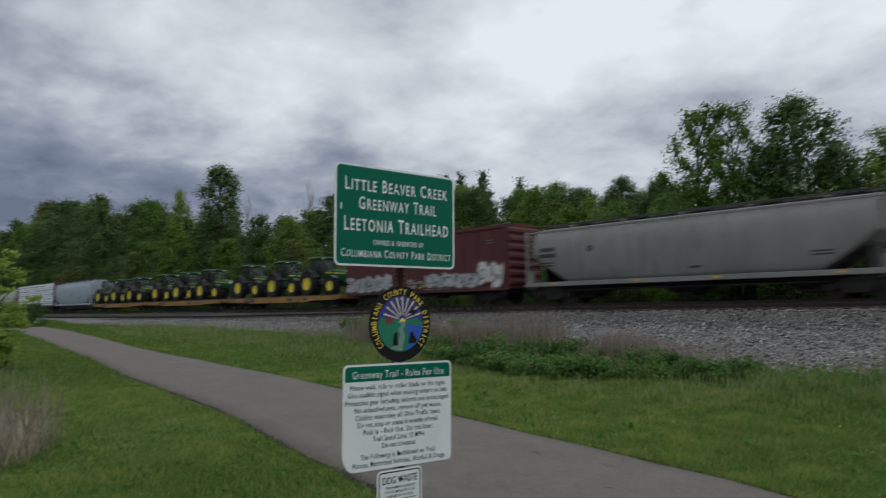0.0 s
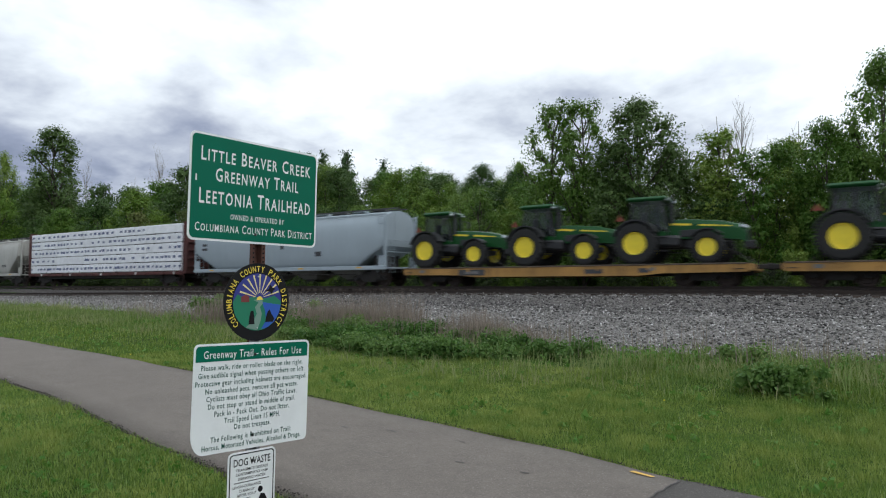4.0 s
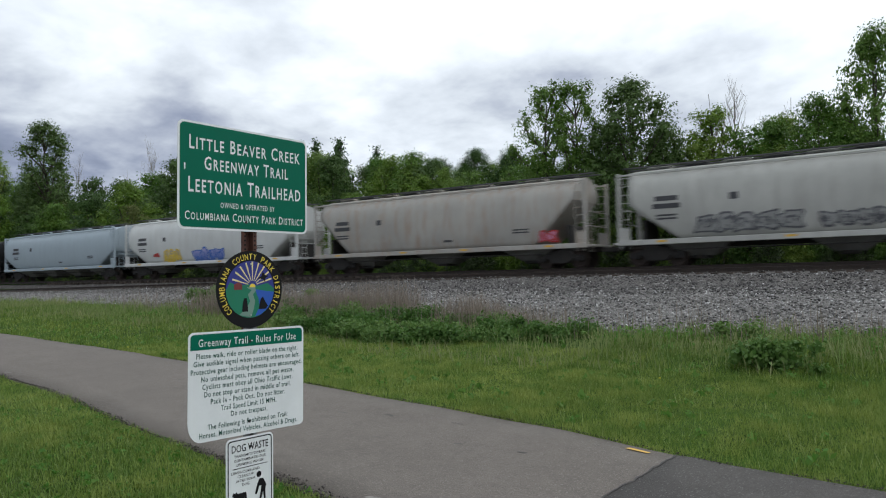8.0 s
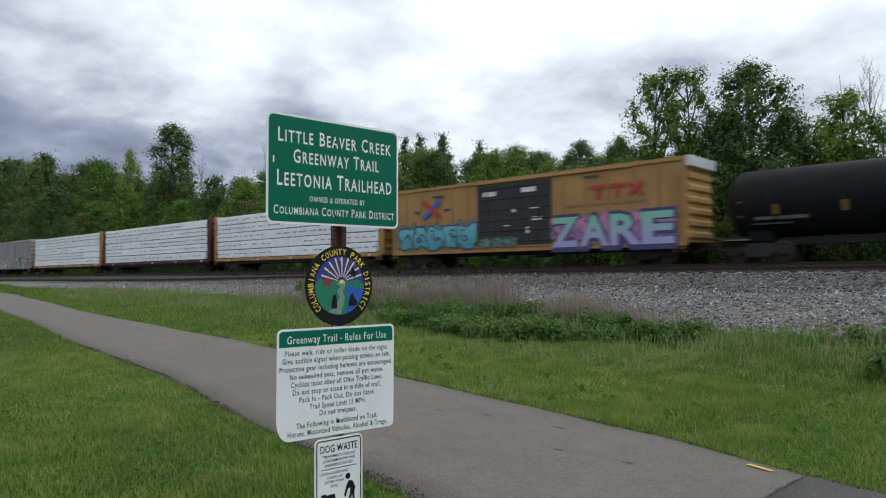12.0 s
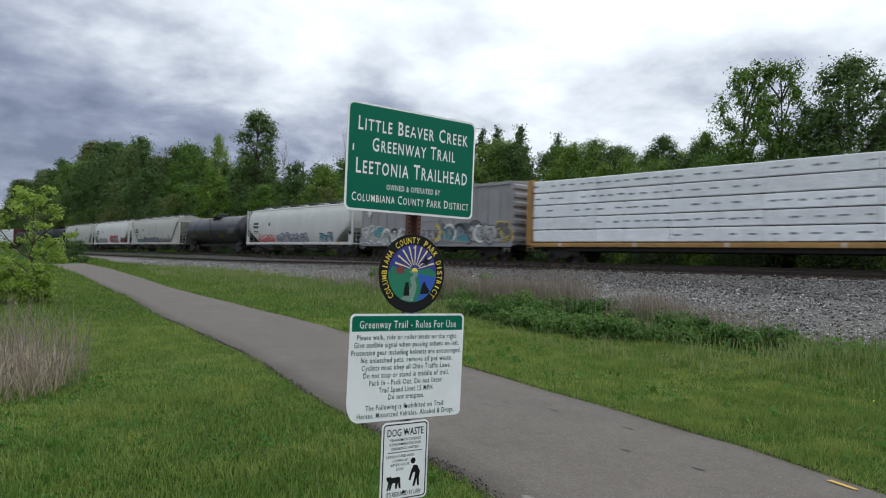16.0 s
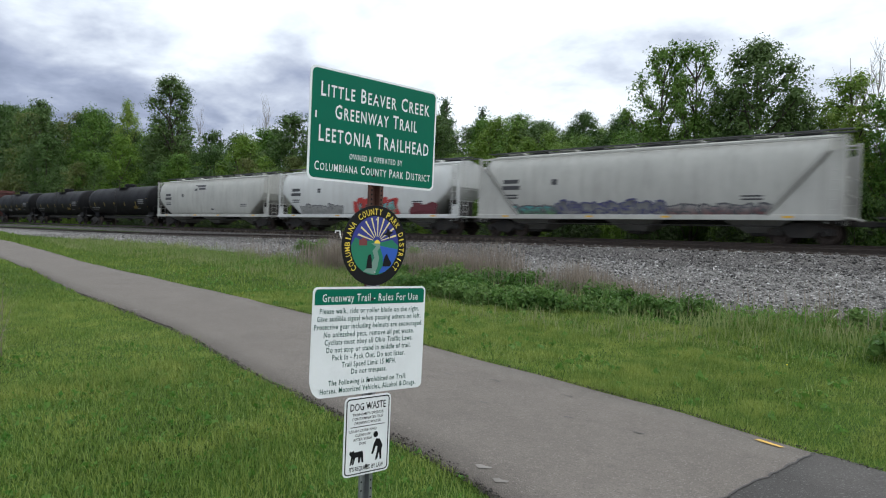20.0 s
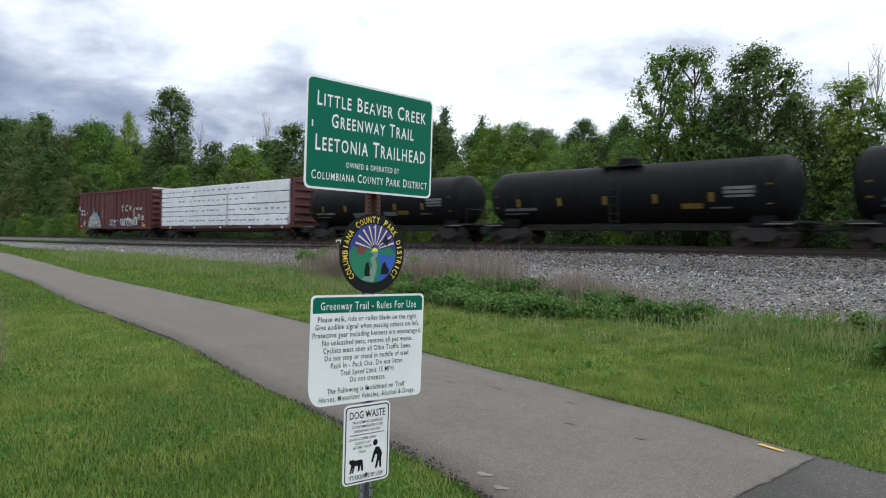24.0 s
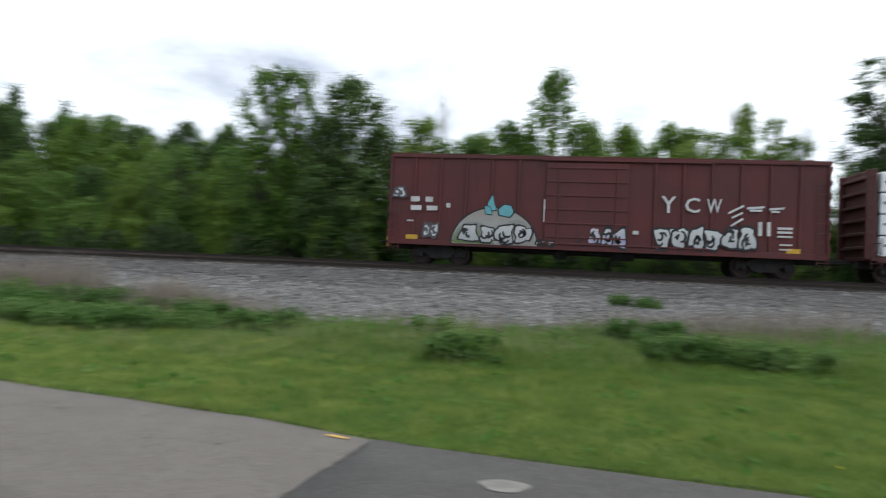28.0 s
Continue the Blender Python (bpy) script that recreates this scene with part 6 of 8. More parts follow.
# covered hopper -----------------------------------------------------------
def hopper(span, label, body_mat, rounded=True, bays=3, rise=0.5, marks_at=(), seed=0, tagsets=(), top=4.30, end_mat=None, sill_mat=None, closed=False, full=False):
    car, half = base_car("covered_hopper", label, "hopper car", span, 2.35)
    L = half - 0.75                     # body half length
    z0, zt = 1.12, top
    if rounded:
        prof = [(y, z0 + u * (zt - z0) / 3.18) for y, u in ((1.36, 0), (1.48, 0.3), (1.56, 0.75), (1.60, 1.25), (1.61, 1.75), (1.58, 2.2), (1.51, 2.55), (1.40, 2.82), (1.24, 3.02), (1.0, 3.18), (0.55, 3.34), (0, 3.41))]
    else:
        prof = [(1.55, z0), (1.57, z0 + 0.6), (1.57, z0 + 1.4), (1.57, z0 + 2.2), (1.57, zt - 0.25), (1.53, zt - 0.02), (1.2, zt + 0.12), (0.7, zt + 0.2), (0, zt + 0.24)]
    ring_pts = prof + [(-y, z) for y, z in prof[-2::-1]]
    zs = z0 + (zt - z0) * rise

    def xe(z):
        return L - (0.14 if full else 0.55) - (max(0.0, zs - z) / (zs - z0)) * 2.3

    side = lambda z: -float(np.interp(z, [q[1] for q in prof], [q[0] for q in prof]))
    bm = bmesh.new()
    cols = []
    stations = [-1, -0.96, -0.75, -0.5, -0.25, 0, 0.25, 0.5, 0.75, 0.96, 1]
    for s in stations:
        cols.append([bm.verts.new((xe(z) * s, y * (1.0 if abs(s) < 0.99 else 0.985), z)) for y, z in ring_pts])
    for p, q in zip(cols, cols[1:]):
        for k in range(len(p) - 1):
            bm.faces.new((p[k], q[k], q[k + 1], p[k + 1]))
        bm.faces.new((p[-1], q[-1], q[0], p[0]))
    for c in (cols[0], cols[-1]):
        n = len(prof)
        for k in range(n - 1):
            a, b2, c2, d2 = c[k], c[k + 1], c[len(ring_pts) - 2 - k], c[len(ring_pts) - 1 - k]
            vs = [a, b2] + ([c2] if c2 is not b2 else []) + [d2]
            bm.faces.new(vs)
    bmesh.ops.recalc_face_normals(bm, faces=bm.faces)
    shell = part("body", bm, body_mat, car)
    shell.data.polygons.foreach_set("use_smooth", [abs(f.normal.x) < 0.3 for f in shell.data.polygons])
    sill_mat = sill_mat or body_mat
    for s in (-1, 1):
        bm = new_box((0, s * 1.52, z0 - 0.04), (2 * L, 0.12, 0.24), 0.02)
        part("side_sill", bm, sill_mat, car)
        bm = new_box((0, s * (abs(side(zt - 0.2)) + 0.01), zt - 0.06), (2 * (L - 0.5), 0.07, 0.12), 0.015)
        part("top_chord", bm, sill_mat, car)
    part("centre_sill", new_box((0, 0, 0.95), (2 * L + 0.4, 0.5, 0.3), 0.03), M_UNDER, car)
    for k in range(bays):
        cx = (k - (bays - 1) / 2) * (2 * (L - 3.4) / max(1, bays - 1)) if bays > 1 else 0
        bm = bmesh.new()
        w = min(1.5, (L - 2.8) / bays)
        vs = [bm.verts.new((cx + sx * w * q, sy * yy, z)) for z, q, yy in ((z0 - 0.02, 1.0, 1.42), (0.42, 0.35, 0.5)) for sx, sy in ((-1, -1), (1, -1), (1, 1), (-1, 1))]
        for f in ((0, 1, 5, 4), (1, 2, 6, 5), (2, 3, 7, 6), (3, 0, 4, 7), (4, 5, 6, 7), (3, 2, 1, 0)):
            bm.faces.new([vs[i] for i in f])
        bmesh.ops.recalc_face_normals(bm, faces=bm.faces)
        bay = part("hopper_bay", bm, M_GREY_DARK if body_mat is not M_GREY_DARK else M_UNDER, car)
        part("outlet_gate", new_box((cx, 0, 0.37), (0.75, 1.15, 0.14), 0.02), M_UNDER, bay)
    end_mat = end_mat or sill_mat
    for s in (-1, 1):
        part("end_platform", new_box((s * (L - 0.2), 0, z0 - 0.06), (0.9, 2.9, 0.1), 0.015), sill_mat, car)
        part("slope_support", box(new_box((s * (L - 1.1), 0, z0 + 0.5), (0.16, 2.2, 1.0), 0.02), (s * (L - 0.9), 0, 0.95), (1.5, 1.6, 0.3), 0.03), M_UNDER, car)
        for y in (-1.47, 1.47):
            part("end_post", new_box((s * (L - 0.06), y, (z0 + zt) / 2), (0.14, 0.12, zt - z0), 0.015), end_mat, car)
            part("corner_plate", new_box((s * (L - 0.3), y * 1.01, z0 + 0.35), (0.5, 0.06, 0.55), 0.015), end_mat, car)
            part("brace", rod(bmesh.new(), (s * (L - 0.1), y, zt - 0.1), (s * (L - 0.65), y, zt - 0.1), 0.045, None, 6), end_mat, car)
            ladder(car, s * (L - 0.36), y * 1.04, z0 - 0.3, zt - 0.05, end_mat, 0.42)
        ladder(car, s * (L + 0.02), -0.95, z0 - 0.35, zt, end_mat, 0.42, False)
        bm = bmesh.new()
        rod(bm, (s * (L + 0.02), -1.45, z0 + 0.9), (s * (L + 0.02), 1.45, z0 + 0.9), 0.022, None, 5)
        rod(bm, (s * (L + 0.02), -1.45, z0 + 1.6), (s * (L + 0.02), 1.45, z0 + 1.6), 0.022, None, 5)
        part("end_rail", bm, end_mat, car)
    if closed:
        for sx in (-1, 1):
            for sy in (-1, 1):
                bm = bmesh.new()
                pts = [(L - 0.1, z0), (L - 0.1, zt - 0.5), (xe(zs) - 0.05, zs), (xe(z0) - 0.05, z0)]
                prism(bm, [(sx * u, v) for u, v in pts], sy * 1.50, sy * 1.53, "Y")
                plate_ob = part("end_side_panel", bm, body_mat, car, "flat side panel at the car's end")
                part("diagonal_brace", rod(bmesh.new(), (sx * xe(zs), sy * 1.60, zs), (sx * xe(z0), sy * 1.55, z0 + 0.05), 0.07, None, 6), M_GREY_DARK, plate_ob, "dark diagonal brace")
    part("roof_walkway", box(new_box((0, -0.42, zt + 0.36), (2 * L, 0.32, 0.04), 0.0), (0, 0.42, zt + 0.36), (2 * L, 0.32, 0.04), 0.0), M_WALK, car, "dark roof running boards")
    n = 10
    for k in range(n):
        x = (k + 0.5 - n / 2) * (2 * (L - 0.8) / n)
        bm = new_box((x, 0, zt + 0.30), (1.1, 0.46, 0.12), 0.03)
        part("roof_hatch", bm, M_WALK if k % 2 else body_mat, car)
    for x in np.arange(-L + 0.4, L, 1.45):
        bm = rod(bmesh.new(), (x, -0.42, zt + 0.1), (x, -0.42, zt + 0.36), 0.035, None, 4)
        part("walkway_bracket", rod(bm, (x, 0.42, zt + 0.1), (x, 0.42, zt + 0.36), 0.035, None, 4), M_WALK, car)
    bm = bmesh.new()
    rod(bm, (-L + 2.4, -1.3, 0.72), (L - 2.4, -1.3, 0.72), 0.03, None, 6)
    part("brake_pipe", bm, M_UNDER, car)
    marks(car, side, marks_at, M_MARK_DARK)
    for x in (-L + 2.0, -2.0, 2.0, L - 2.0):
        marks(car, lambda z: -1.57, [(x, z0 - 0.02, 0.42, 0.09)], M_MARK_YELLOW, "reflector")
    for k, (x0, x1, za, zb, fill, line, n) in enumerate(tagsets):
        tag_letters(car, side, x0, x1, za, zb, fill, line, seed * 10 + k, n, 0.02)
    return car, side


def stencils(L, dx=0.0):
    """The usual blocks of small lettering near a car's rear end."""
    return [(-L + 2.3 + dx, 3.0, 1.0, 0.22), (-L + 2.3 + dx, 2.66, 1.2, 0.22), (-L + 2.3 + dx, 2.25, 0.9, 0.08), (-L + 2.3 + dx, 2.1, 0.9, 0.08), (-L + 5.1 + dx, 2.9, 0.34, 0.3), (L - 3.4, 2.0, 0.9, 0.07), (L - 3.4, 1.86, 0.9, 0.07), (1.0, 1.62, 0.55, 0.12)]


# box car -----------------------------------------------------------
def boxcar(span, label, body_mat, door_mat=None, posts=14, roof_z=5.0, door_w=3.0, roof_mat=None, end_mat=None, door_x=0.0, gap=0.62):
    car, half = base_car("boxcar", label, "boxcar", span, 2.75)
    L, W, z0 = half - gap, 1.52, 0.98
    part("body", new_box((0, 0, (z0 + roof_z - 0.12) / 2), (2 * L, 2 * W, roof_z - 0.12 - z0), 0.02), body_mat, car)
    bm = prism(bmesh.new(), [(-W - 0.07, roof_z - 0.14), (W + 0.07, roof_z - 0.14), (W + 0.07, roof_z - 0.07), (0, roof_z + 0.05), (-W - 0.07, roof_z - 0.07)], -L - 0.02, L + 0.02)
    part("roof", bm, roof_mat or body_mat, car, "ribbed metal roof")
    for k in range(12):
        x = (k + 0.5 - 6) * 2 * L / 12
        part("roof_rib", prism(bmesh.new(), [(-W - 0.06, roof_z - 0.07), (-W - 0.06, roof_z - 0.02), (0, roof_z + 0.1), (W + 0.06, roof_z - 0.02), (W + 0.06, roof_z - 0.07), (0, roof_z + 0.04)], x - 0.05, x + 0.05), roof_mat or body_mat, car)
    for s in (-1, 1):
        part("side_sill", new_box((0, s * (W + 0.02), z0 + 0.0), (2 * L, 0.12, 0.26), 0.015), body_mat, car)
        part("top_chord", new_box((0, s * (W + 0.03), roof_z - 0.2), (2 * L, 0.1, 0.13), 0.015), body_mat, car)
        step = 2 * L / posts
        for k in range(posts + 1):
            x = -L + k * step
            if abs(x - door_x) < door_w / 2 + 0.2:
                continue
            x = min(L - 0.07, max(-L + 0.07, x))
            part("side_post", new_box((x, s * (W + 0.035), (z0 + roof_z) / 2 - 0.05), (0.11, 0.09, roof_z - z0 - 0.35), 0.02), body_mat, car)
        d = part("door", new_box((door_x, s * (W + 0.07), (z0 + roof_z) / 2 - 0.1), (door_w, 0.07, roof_z - z0 - 0.55), 0.012), door_mat or body_mat, car, "sliding plug door")
        for z in np.linspace(z0 + 0.45, roof_z - 0.6, 6):
            part("door_rib", new_box((door_x, s * (W + 0.115), z), (door_w - 0.1, 0.05, 0.07), 0.012), door_mat or body_mat, d)
        for x in (-0.35, 0.35):
            part("door_bar", rod(bmesh.new(), (door_x + x * door_w, s * (W + 0.13), z0 + 0.25), (door_x + x * door_w, s * (W + 0.13), roof_z - 0.45), 0.022, None, 6), door_mat or body_mat, d)
        for z in (z0 + 0.16, roof_z - 0.26):
            part("door_track", new_box((door_x + door_w * 0.45, s * (W + 0.09), z), (door_w * 2.0, 0.09, 0.07), 0.01), body_mat, car)
        for x in (-L + 0.3, L - 0.3):
            ladder(car, x, s * (W + 0.11), z0 - 0.45, z0 + (1.5 if x < 0 else 3.3), body_mat, 0.42)
        e = end_mat or body_mat
        for k in range(7):
            z = z0 + 0.35 + k * (roof_z - z0 - 0.75) / 6
            bm = prism(bmesh.new(), [(0, z - 0.2), (0.1, z - 0.09), (0.1, z + 0.09), (0, z + 0.2)], -W + 0.08, W - 0.08, "Y")
            for v in bm.verts:
                v.co.x = s * (L + v.co.x)
            bmesh.ops.recalc_face_normals(bm, faces=bm.faces)
            part("end_corrugation", bm, e, car)
        part("end_platform", new_box((s * (L + 0.2), 0, z0), (0.4, 2.4, 0.06), 0.01), M_UNDER, car)
    part("centre_sill", new_box((0, 0, 0.82), (2 * L, 0.5, 0.3), 0.03), M_UNDER, car)
    part("brake_gear", box(box(new_box((1.2, -0.4, 0.7), (1.0, 0.5, 0.4), 0.05), (-1.6, -0.5, 0.68), (0.6, 0.4, 0.4), 0.05), (0, -0.9, 0.75), (6, 0.06, 0.06)), M_UNDER, car)
    return car, (lambda z: -W - 0.085)


# lumber car -----------------------------------------------------------
def lumber_car(span, label, frame_mat, rows=4, seed=0, mark_len=0.3, seam=None, load_top=4.72, print_h=0.085, print_mat=None, gap=0.6):
    car, half = base_car("centerbeam_flatcar", label, "flatcar", span, 2.9)
    L, W = half - gap, 1.42
    part("deck", new_box((0, 0, 1.02), (2 * L, 2 * W, 0.16), 0.02), frame_mat, car)
    for s in (-1, 1):
        part("side_sill", new_box((0, s * (W - 0.03), 0.96), (2 * L - 0.5, 0.1, 0.2), 0.02), frame_mat, car)
        part("lower_sill", new_box((0, s * (W - 0.25), 0.76), (2 * L - 6, 0.1, 0.24), 0.02), M_UNDER, car)
        for k in range(18):
            x = (k + 0.5 - 9) * 2 * (L - 0.6) / 18
            part("stake_pocket", new_box((x, s * (W + 0.04), 0.98), (0.12, 0.1, 0.2), 0.015), M_MARK_WHITE if k % 4 == 1 else frame_mat, car)
        b = part("bulkhead", new_box((s * (L - 0.12), 0, 2.95), (0.18, 2 * W, 3.75), 0.02), frame_mat, car, "tall end bulkhead")
        for z in np.linspace(1.5, 4.5, 6):
            part("bulkhead_rib", new_box((s * (L + 0.03), 0, z), (0.16, 2 * W, 0.14), 0.02), frame_mat, b)
        for y in (-W + 0.12, W - 0.12):
            part("bulkhead_post", new_box((s * (L + 0.05), y, 2.9), (0.26, 0.2, 3.8), 0.02), frame_mat, b)
        ladder(car, s * (L - 0.22), -W - 0.04, 0.6, 1.9, frame_mat, 0.4)
    part("centre_beam", new_box((0, 0, 4.78), (2 * L, 0.5, 0.16), 0.02), frame_mat, car)
    part("centre_wall", new_box((0, 0, 2.9), (2 * L - 0.2, 0.1, 3.7), 0.0), frame_mat, car)
    part("centre_sill", new_box((0, 0, 0.8), (2 * L, 0.45, 0.4), 0.03), M_UNDER, car)
    load = thing("lumber_load", "stacked lumber packs in white printed wrap on the flatcar", "lumber", group="loads of the freight train")
    MIDDLE[load] = MIDDLE[car]
    CARS.append(load)
    r = np.random.RandomState(seed)
    z0, dz = 1.12, (load_top - 1.12) / rows
    ends = (-L + 0.34, L - 0.34)
    if seam is None:
        edges = [(ends[0] + (ends[1] - ends[0]) * k / 5, ends[0] + (ends[1] - ends[0]) * (k + 1) / 5) for k in range(5)]
    else:
        mids = ((ends[0] + seam) / 2, (seam + ends[1]) / 2)
        edges = [(ends[0], mids[0]), (mids[0], seam - 0.13), (seam + 0.13, mids[1]), (mids[1], ends[1])]
    for j in range(rows):
        for xa, xb in edges:
            cx, w = (xa + xb) / 2, xb - xa
            for s in (-1, 1):
                tilt = Matrix.Rotation(r.uniform(-0.003, 0.003), 3, "Y")
                bm = new_box((cx, s * (0.1 + 0.66) + r.uniform(-0.02, 0.012), z0 + dz * (j + 0.5)), (w - 0.03, 1.32, dz - 0.05), 0.035, tilt)
                b = part("lumber_pack", bm, M_WRAP, load)
                if s < 0:
                    n = int(w / r.choice([0.55, 0.62, 0.8]))
                    bm = bmesh.new()
                    for q in range(n):
                        x = cx - w / 2 + (q + 0.5) * w / n + r.uniform(-0.12, 0.12)
                        if r.rand() < 0.12:
                            continue
                        box(bm, (x, -1.432, z0 + dz * (j + 0.52) + r.uniform(-0.02, 0.02)), (mark_len * r.uniform(0.7, 1.2), 0.006, print_h * r.uniform(0.8, 1.1)))
                    tagged(part("wrap_print", bm, print_mat or M_WRAP_MARK, b, "rows of small dark print"), kind="stuff")
        for k in range(9):
            x = (k - 4) * 2 * (L - 0.6) / 8.6
            part("batten", new_box((x, 0, z0 + dz * j), (0.09, 2.7, 0.05), 0.0), M_DECK, load)
    for k in range(12):
        x = (k + 0.5 - 6) * 2 * (L - 0.5) / 12
        part("strap", rod(bmesh.new(), (x, -1.445, 1.1), (x, -0.85, 4.76), 0.008, None, 4), M_UNDER, load)
    return car


# tank car -----------------------------------------------------------
def tank_car(span, label, radius=1.5, seed=0, mat=None, marks_at=()):
    car, half = base_car("tank_car", label, "tank car", span, 2.3)
    L, zc = half - 0.95, 1.12 + radius
    mat = mat or M_TANK
    cap = [(-L, 0.05), (-L + 0.03, radius * 0.35), (-L + 0.14, radius * 0.68), (-L + 0.34, radius * 0.9), (-L + 0.6, radius)]
    bm = lathe(bmesh.new(), cap + [(x, radius) for x in np.linspace(-L + 1.2, L - 1.2, 7)] + [(-u, r) for u, r in cap[::-1]], 36, (0, 0, zc), "X")
    part("tank", bm, mat, car, "long black cylindrical tank", smooth=True)
    for x in np.linspace(-L * 0.6, L * 0.6, 4):
        part("weld_band", lathe(bmesh.new(), [(x - 0.04, radius + 0.01), (x + 0.04, radius + 0.01)], 36, (0, 0, zc), "X"), mat, car)
    part("centre_sill", new_box((0, 0, 0.92), (2 * half - 1.3, 0.6, 0.34), 0.03), M_UNDER, car)
    for s in (-1, 1):
        part("saddle", new_box((s * (half - 2.3), 0, 1.2), (1.1, 1.7, 0.7), 0.08), M_TANK, car)
        part("end_deck", new_box((s * (half - 1.1), 0, 1.08), (1.5, 2.8, 0.08), 0.01), M_UNDER, car)
        bm = bmesh.new()
        for y in (-1.35, 1.35):
            rod(bm, (s * (half - 0.55), y, 1.1), (s * (half - 0.55), y, 2.0), 0.022, None, 5)
        rod(bm, (s * (half - 0.55), -1.35, 2.0), (s * (half - 0.55), 1.35, 2.0), 0.022, None, 5)
        part("end_railing", bm, M_UNDER, car)
        part("side_step", new_box((s * (half - 0.9), -1.42, 0.62), (0.45, 0.05, 0.05)), M_UNDER, car)
        ladder(car, s * (half - 0.9), -1.42, 0.5, 1.15, M_UNDER, 0.45)
    bm = lathe(bmesh.new(), [(zc + radius - 0.1, 0.55), (zc + radius + 0.3, 0.55), (zc + radius + 0.36, 0.45)], 18, (0, 0, 0), "Z")
    part("dome", bm, mat, car, "round valve housing on the top")
    part("dome_platform", box(new_box((0, -0.85, zc + radius - 0.12), (2.2, 0.5, 0.05)), (0, 0.85, zc + radius - 0.12), (2.2, 0.5, 0.05)), M_UNDER, car)
    for y in (-1.1, 1.1):
        bm = bmesh.new()
        for x in (-1.1, 0, 1.1):
            rod(bm, (x, y, zc + radius - 0.4), (x, y, zc + radius + 0.42), 0.02, None, 5)
        rod(bm, (-1.1, y, zc + radius + 0.42), (1.1, y, zc + radius + 0.42), 0.02, None, 5)
        part("dome_railing", bm, M_UNDER, car)
    ladder(car, 0.0, -radius - 0.06, 0.95, zc + radius - 0.25, M_UNDER, 0.45)
    part("bottom_outlet", rod(bmesh.new(), (0, 0, 0.55), (0, 0, 1.1), 0.2, 0.3, 10), M_UNDER, car)
    side = lambda z: -math.sqrt(max(0.05, radius ** 2 - (z - zc) ** 2)) - 0.004
    marks(car, side, [(x, zc - 0.38, 0.2, 0.42) for x in np.linspace(-L * 0.72, L * 0.58, 5)] + [(-L + 0.75, zc - 0.3, 0.14, 0.7), (L - 0.95, zc - 0.3, 0.18, 0.9)], M_DIM_YELLOW, "reflector")
    marks(car, side, [(L - 3.6 - 0.7 * (seed % 3), zc - 0.75, 0.95, 0.24)], M_DIM_YELLOW, "warning_plate")
    marks(car, side, marks_at or [(-L + 1.7, zc - 0.72, 0.8, 0.13), (-L + 2.8, zc - 0.72, 1.2, 0.14), (-L + 2.0, zc - 0.95, 1.6, 0.06), (L - 2.2, zc + 0.0, 1.3, 0.13), (L - 2.2, zc - 0.18, 1.3, 0.13), (L - 2.2, zc - 0.36, 1.2, 0.1), (L - 3.0, zc - 0.85, 0.9, 0.07)] + ([(-1.6, zc - 0.85, 1.4, 0.3), (1.4, zc - 0.8, 1.2, 0.25)] if seed == 5 else []), M_DULL_WHITE)
    for s in (-1, 1):
        part("white_step", new_box((s * (half - 1.5), -1.42, 1.0), (1.1, 0.05, 0.05), 0.01), M_DULL_WHITE, car)
    return car


# flatcar and tractors -----------------------------------------------------------
def flatcar(span, label):
    car, half = base_car("flatcar", label, "flatcar", span, 2.6)
    L, W = half - 0.68, 1.5
    part("deck", new_box((0, 0, 0.94), (2 * L, 2 * W - 0.1, 0.1), 0.01), M_DECK, car, "worn dark timber deck")
    for s in (-1, 1):
        bm = prism(bmesh.new(), [(-L, 0.62), (-L, 0.97), (L, 0.97), (L, 0.62), (L - 3.6, 0.58), (L - 4.6, 0.48), (-L + 4.6, 0.48), (-L + 3.6, 0.58)], s * W - 0.06, s * W + 0.02, "Y")
        part("side_sill", bm, M_YELLOW_FLAT, car, "fish-bellied yellow side sill")
        for k in range(15):
            x = (k + 0.5 - 7.5) * 2 * L / 15
            part("stake_pocket", new_box((x, s * (W + 0.05), 0.84), (0.13, 0.1, 0.2), 0.015), M_YELLOW_FLAT, car)
        part("rub_rail", new_box((0, s * (W + 0.03), 0.975), (2 * L, 0.12, 0.07), 0.015), M_DECK, car, "rusty brown deck edge")
        part("end_beam", new_box((s * (L - 0.02), 0, 0.82), (0.25, 2 * W + 0.1, 0.3), 0.02), M_YELLOW_FLAT, car)
        part("grab_iron", rod(bmesh.new(), (s * (L - 0.5), -W - 0.12, 0.75), (s * (L - 0.1), -W - 0.12, 0.75), 0.018, None, 5), M_UNDER, car)
    part("centre_sill", new_box((0, 0, 0.68), (2 * L, 0.5, 0.40), 0.03), M_UNDER, car)
    marks(car, lambda z: -W - 0.065, [(-L + 4.4, 0.72, 1.6, 0.3), (2.2, 0.7, 0.9, 0.2), (4.6, 0.72, 0.5, 0.2)], M_MARK_DARK)
    marks(car, lambda z: -W - 0.07, [(-L + 4.4, 0.72, 0.8, 0.13), (-L + 1.2, 0.8, 0.3, 0.16), (L - 4, 0.78, 0.25, 0.14)], M_DULL_WHITE)
    return car


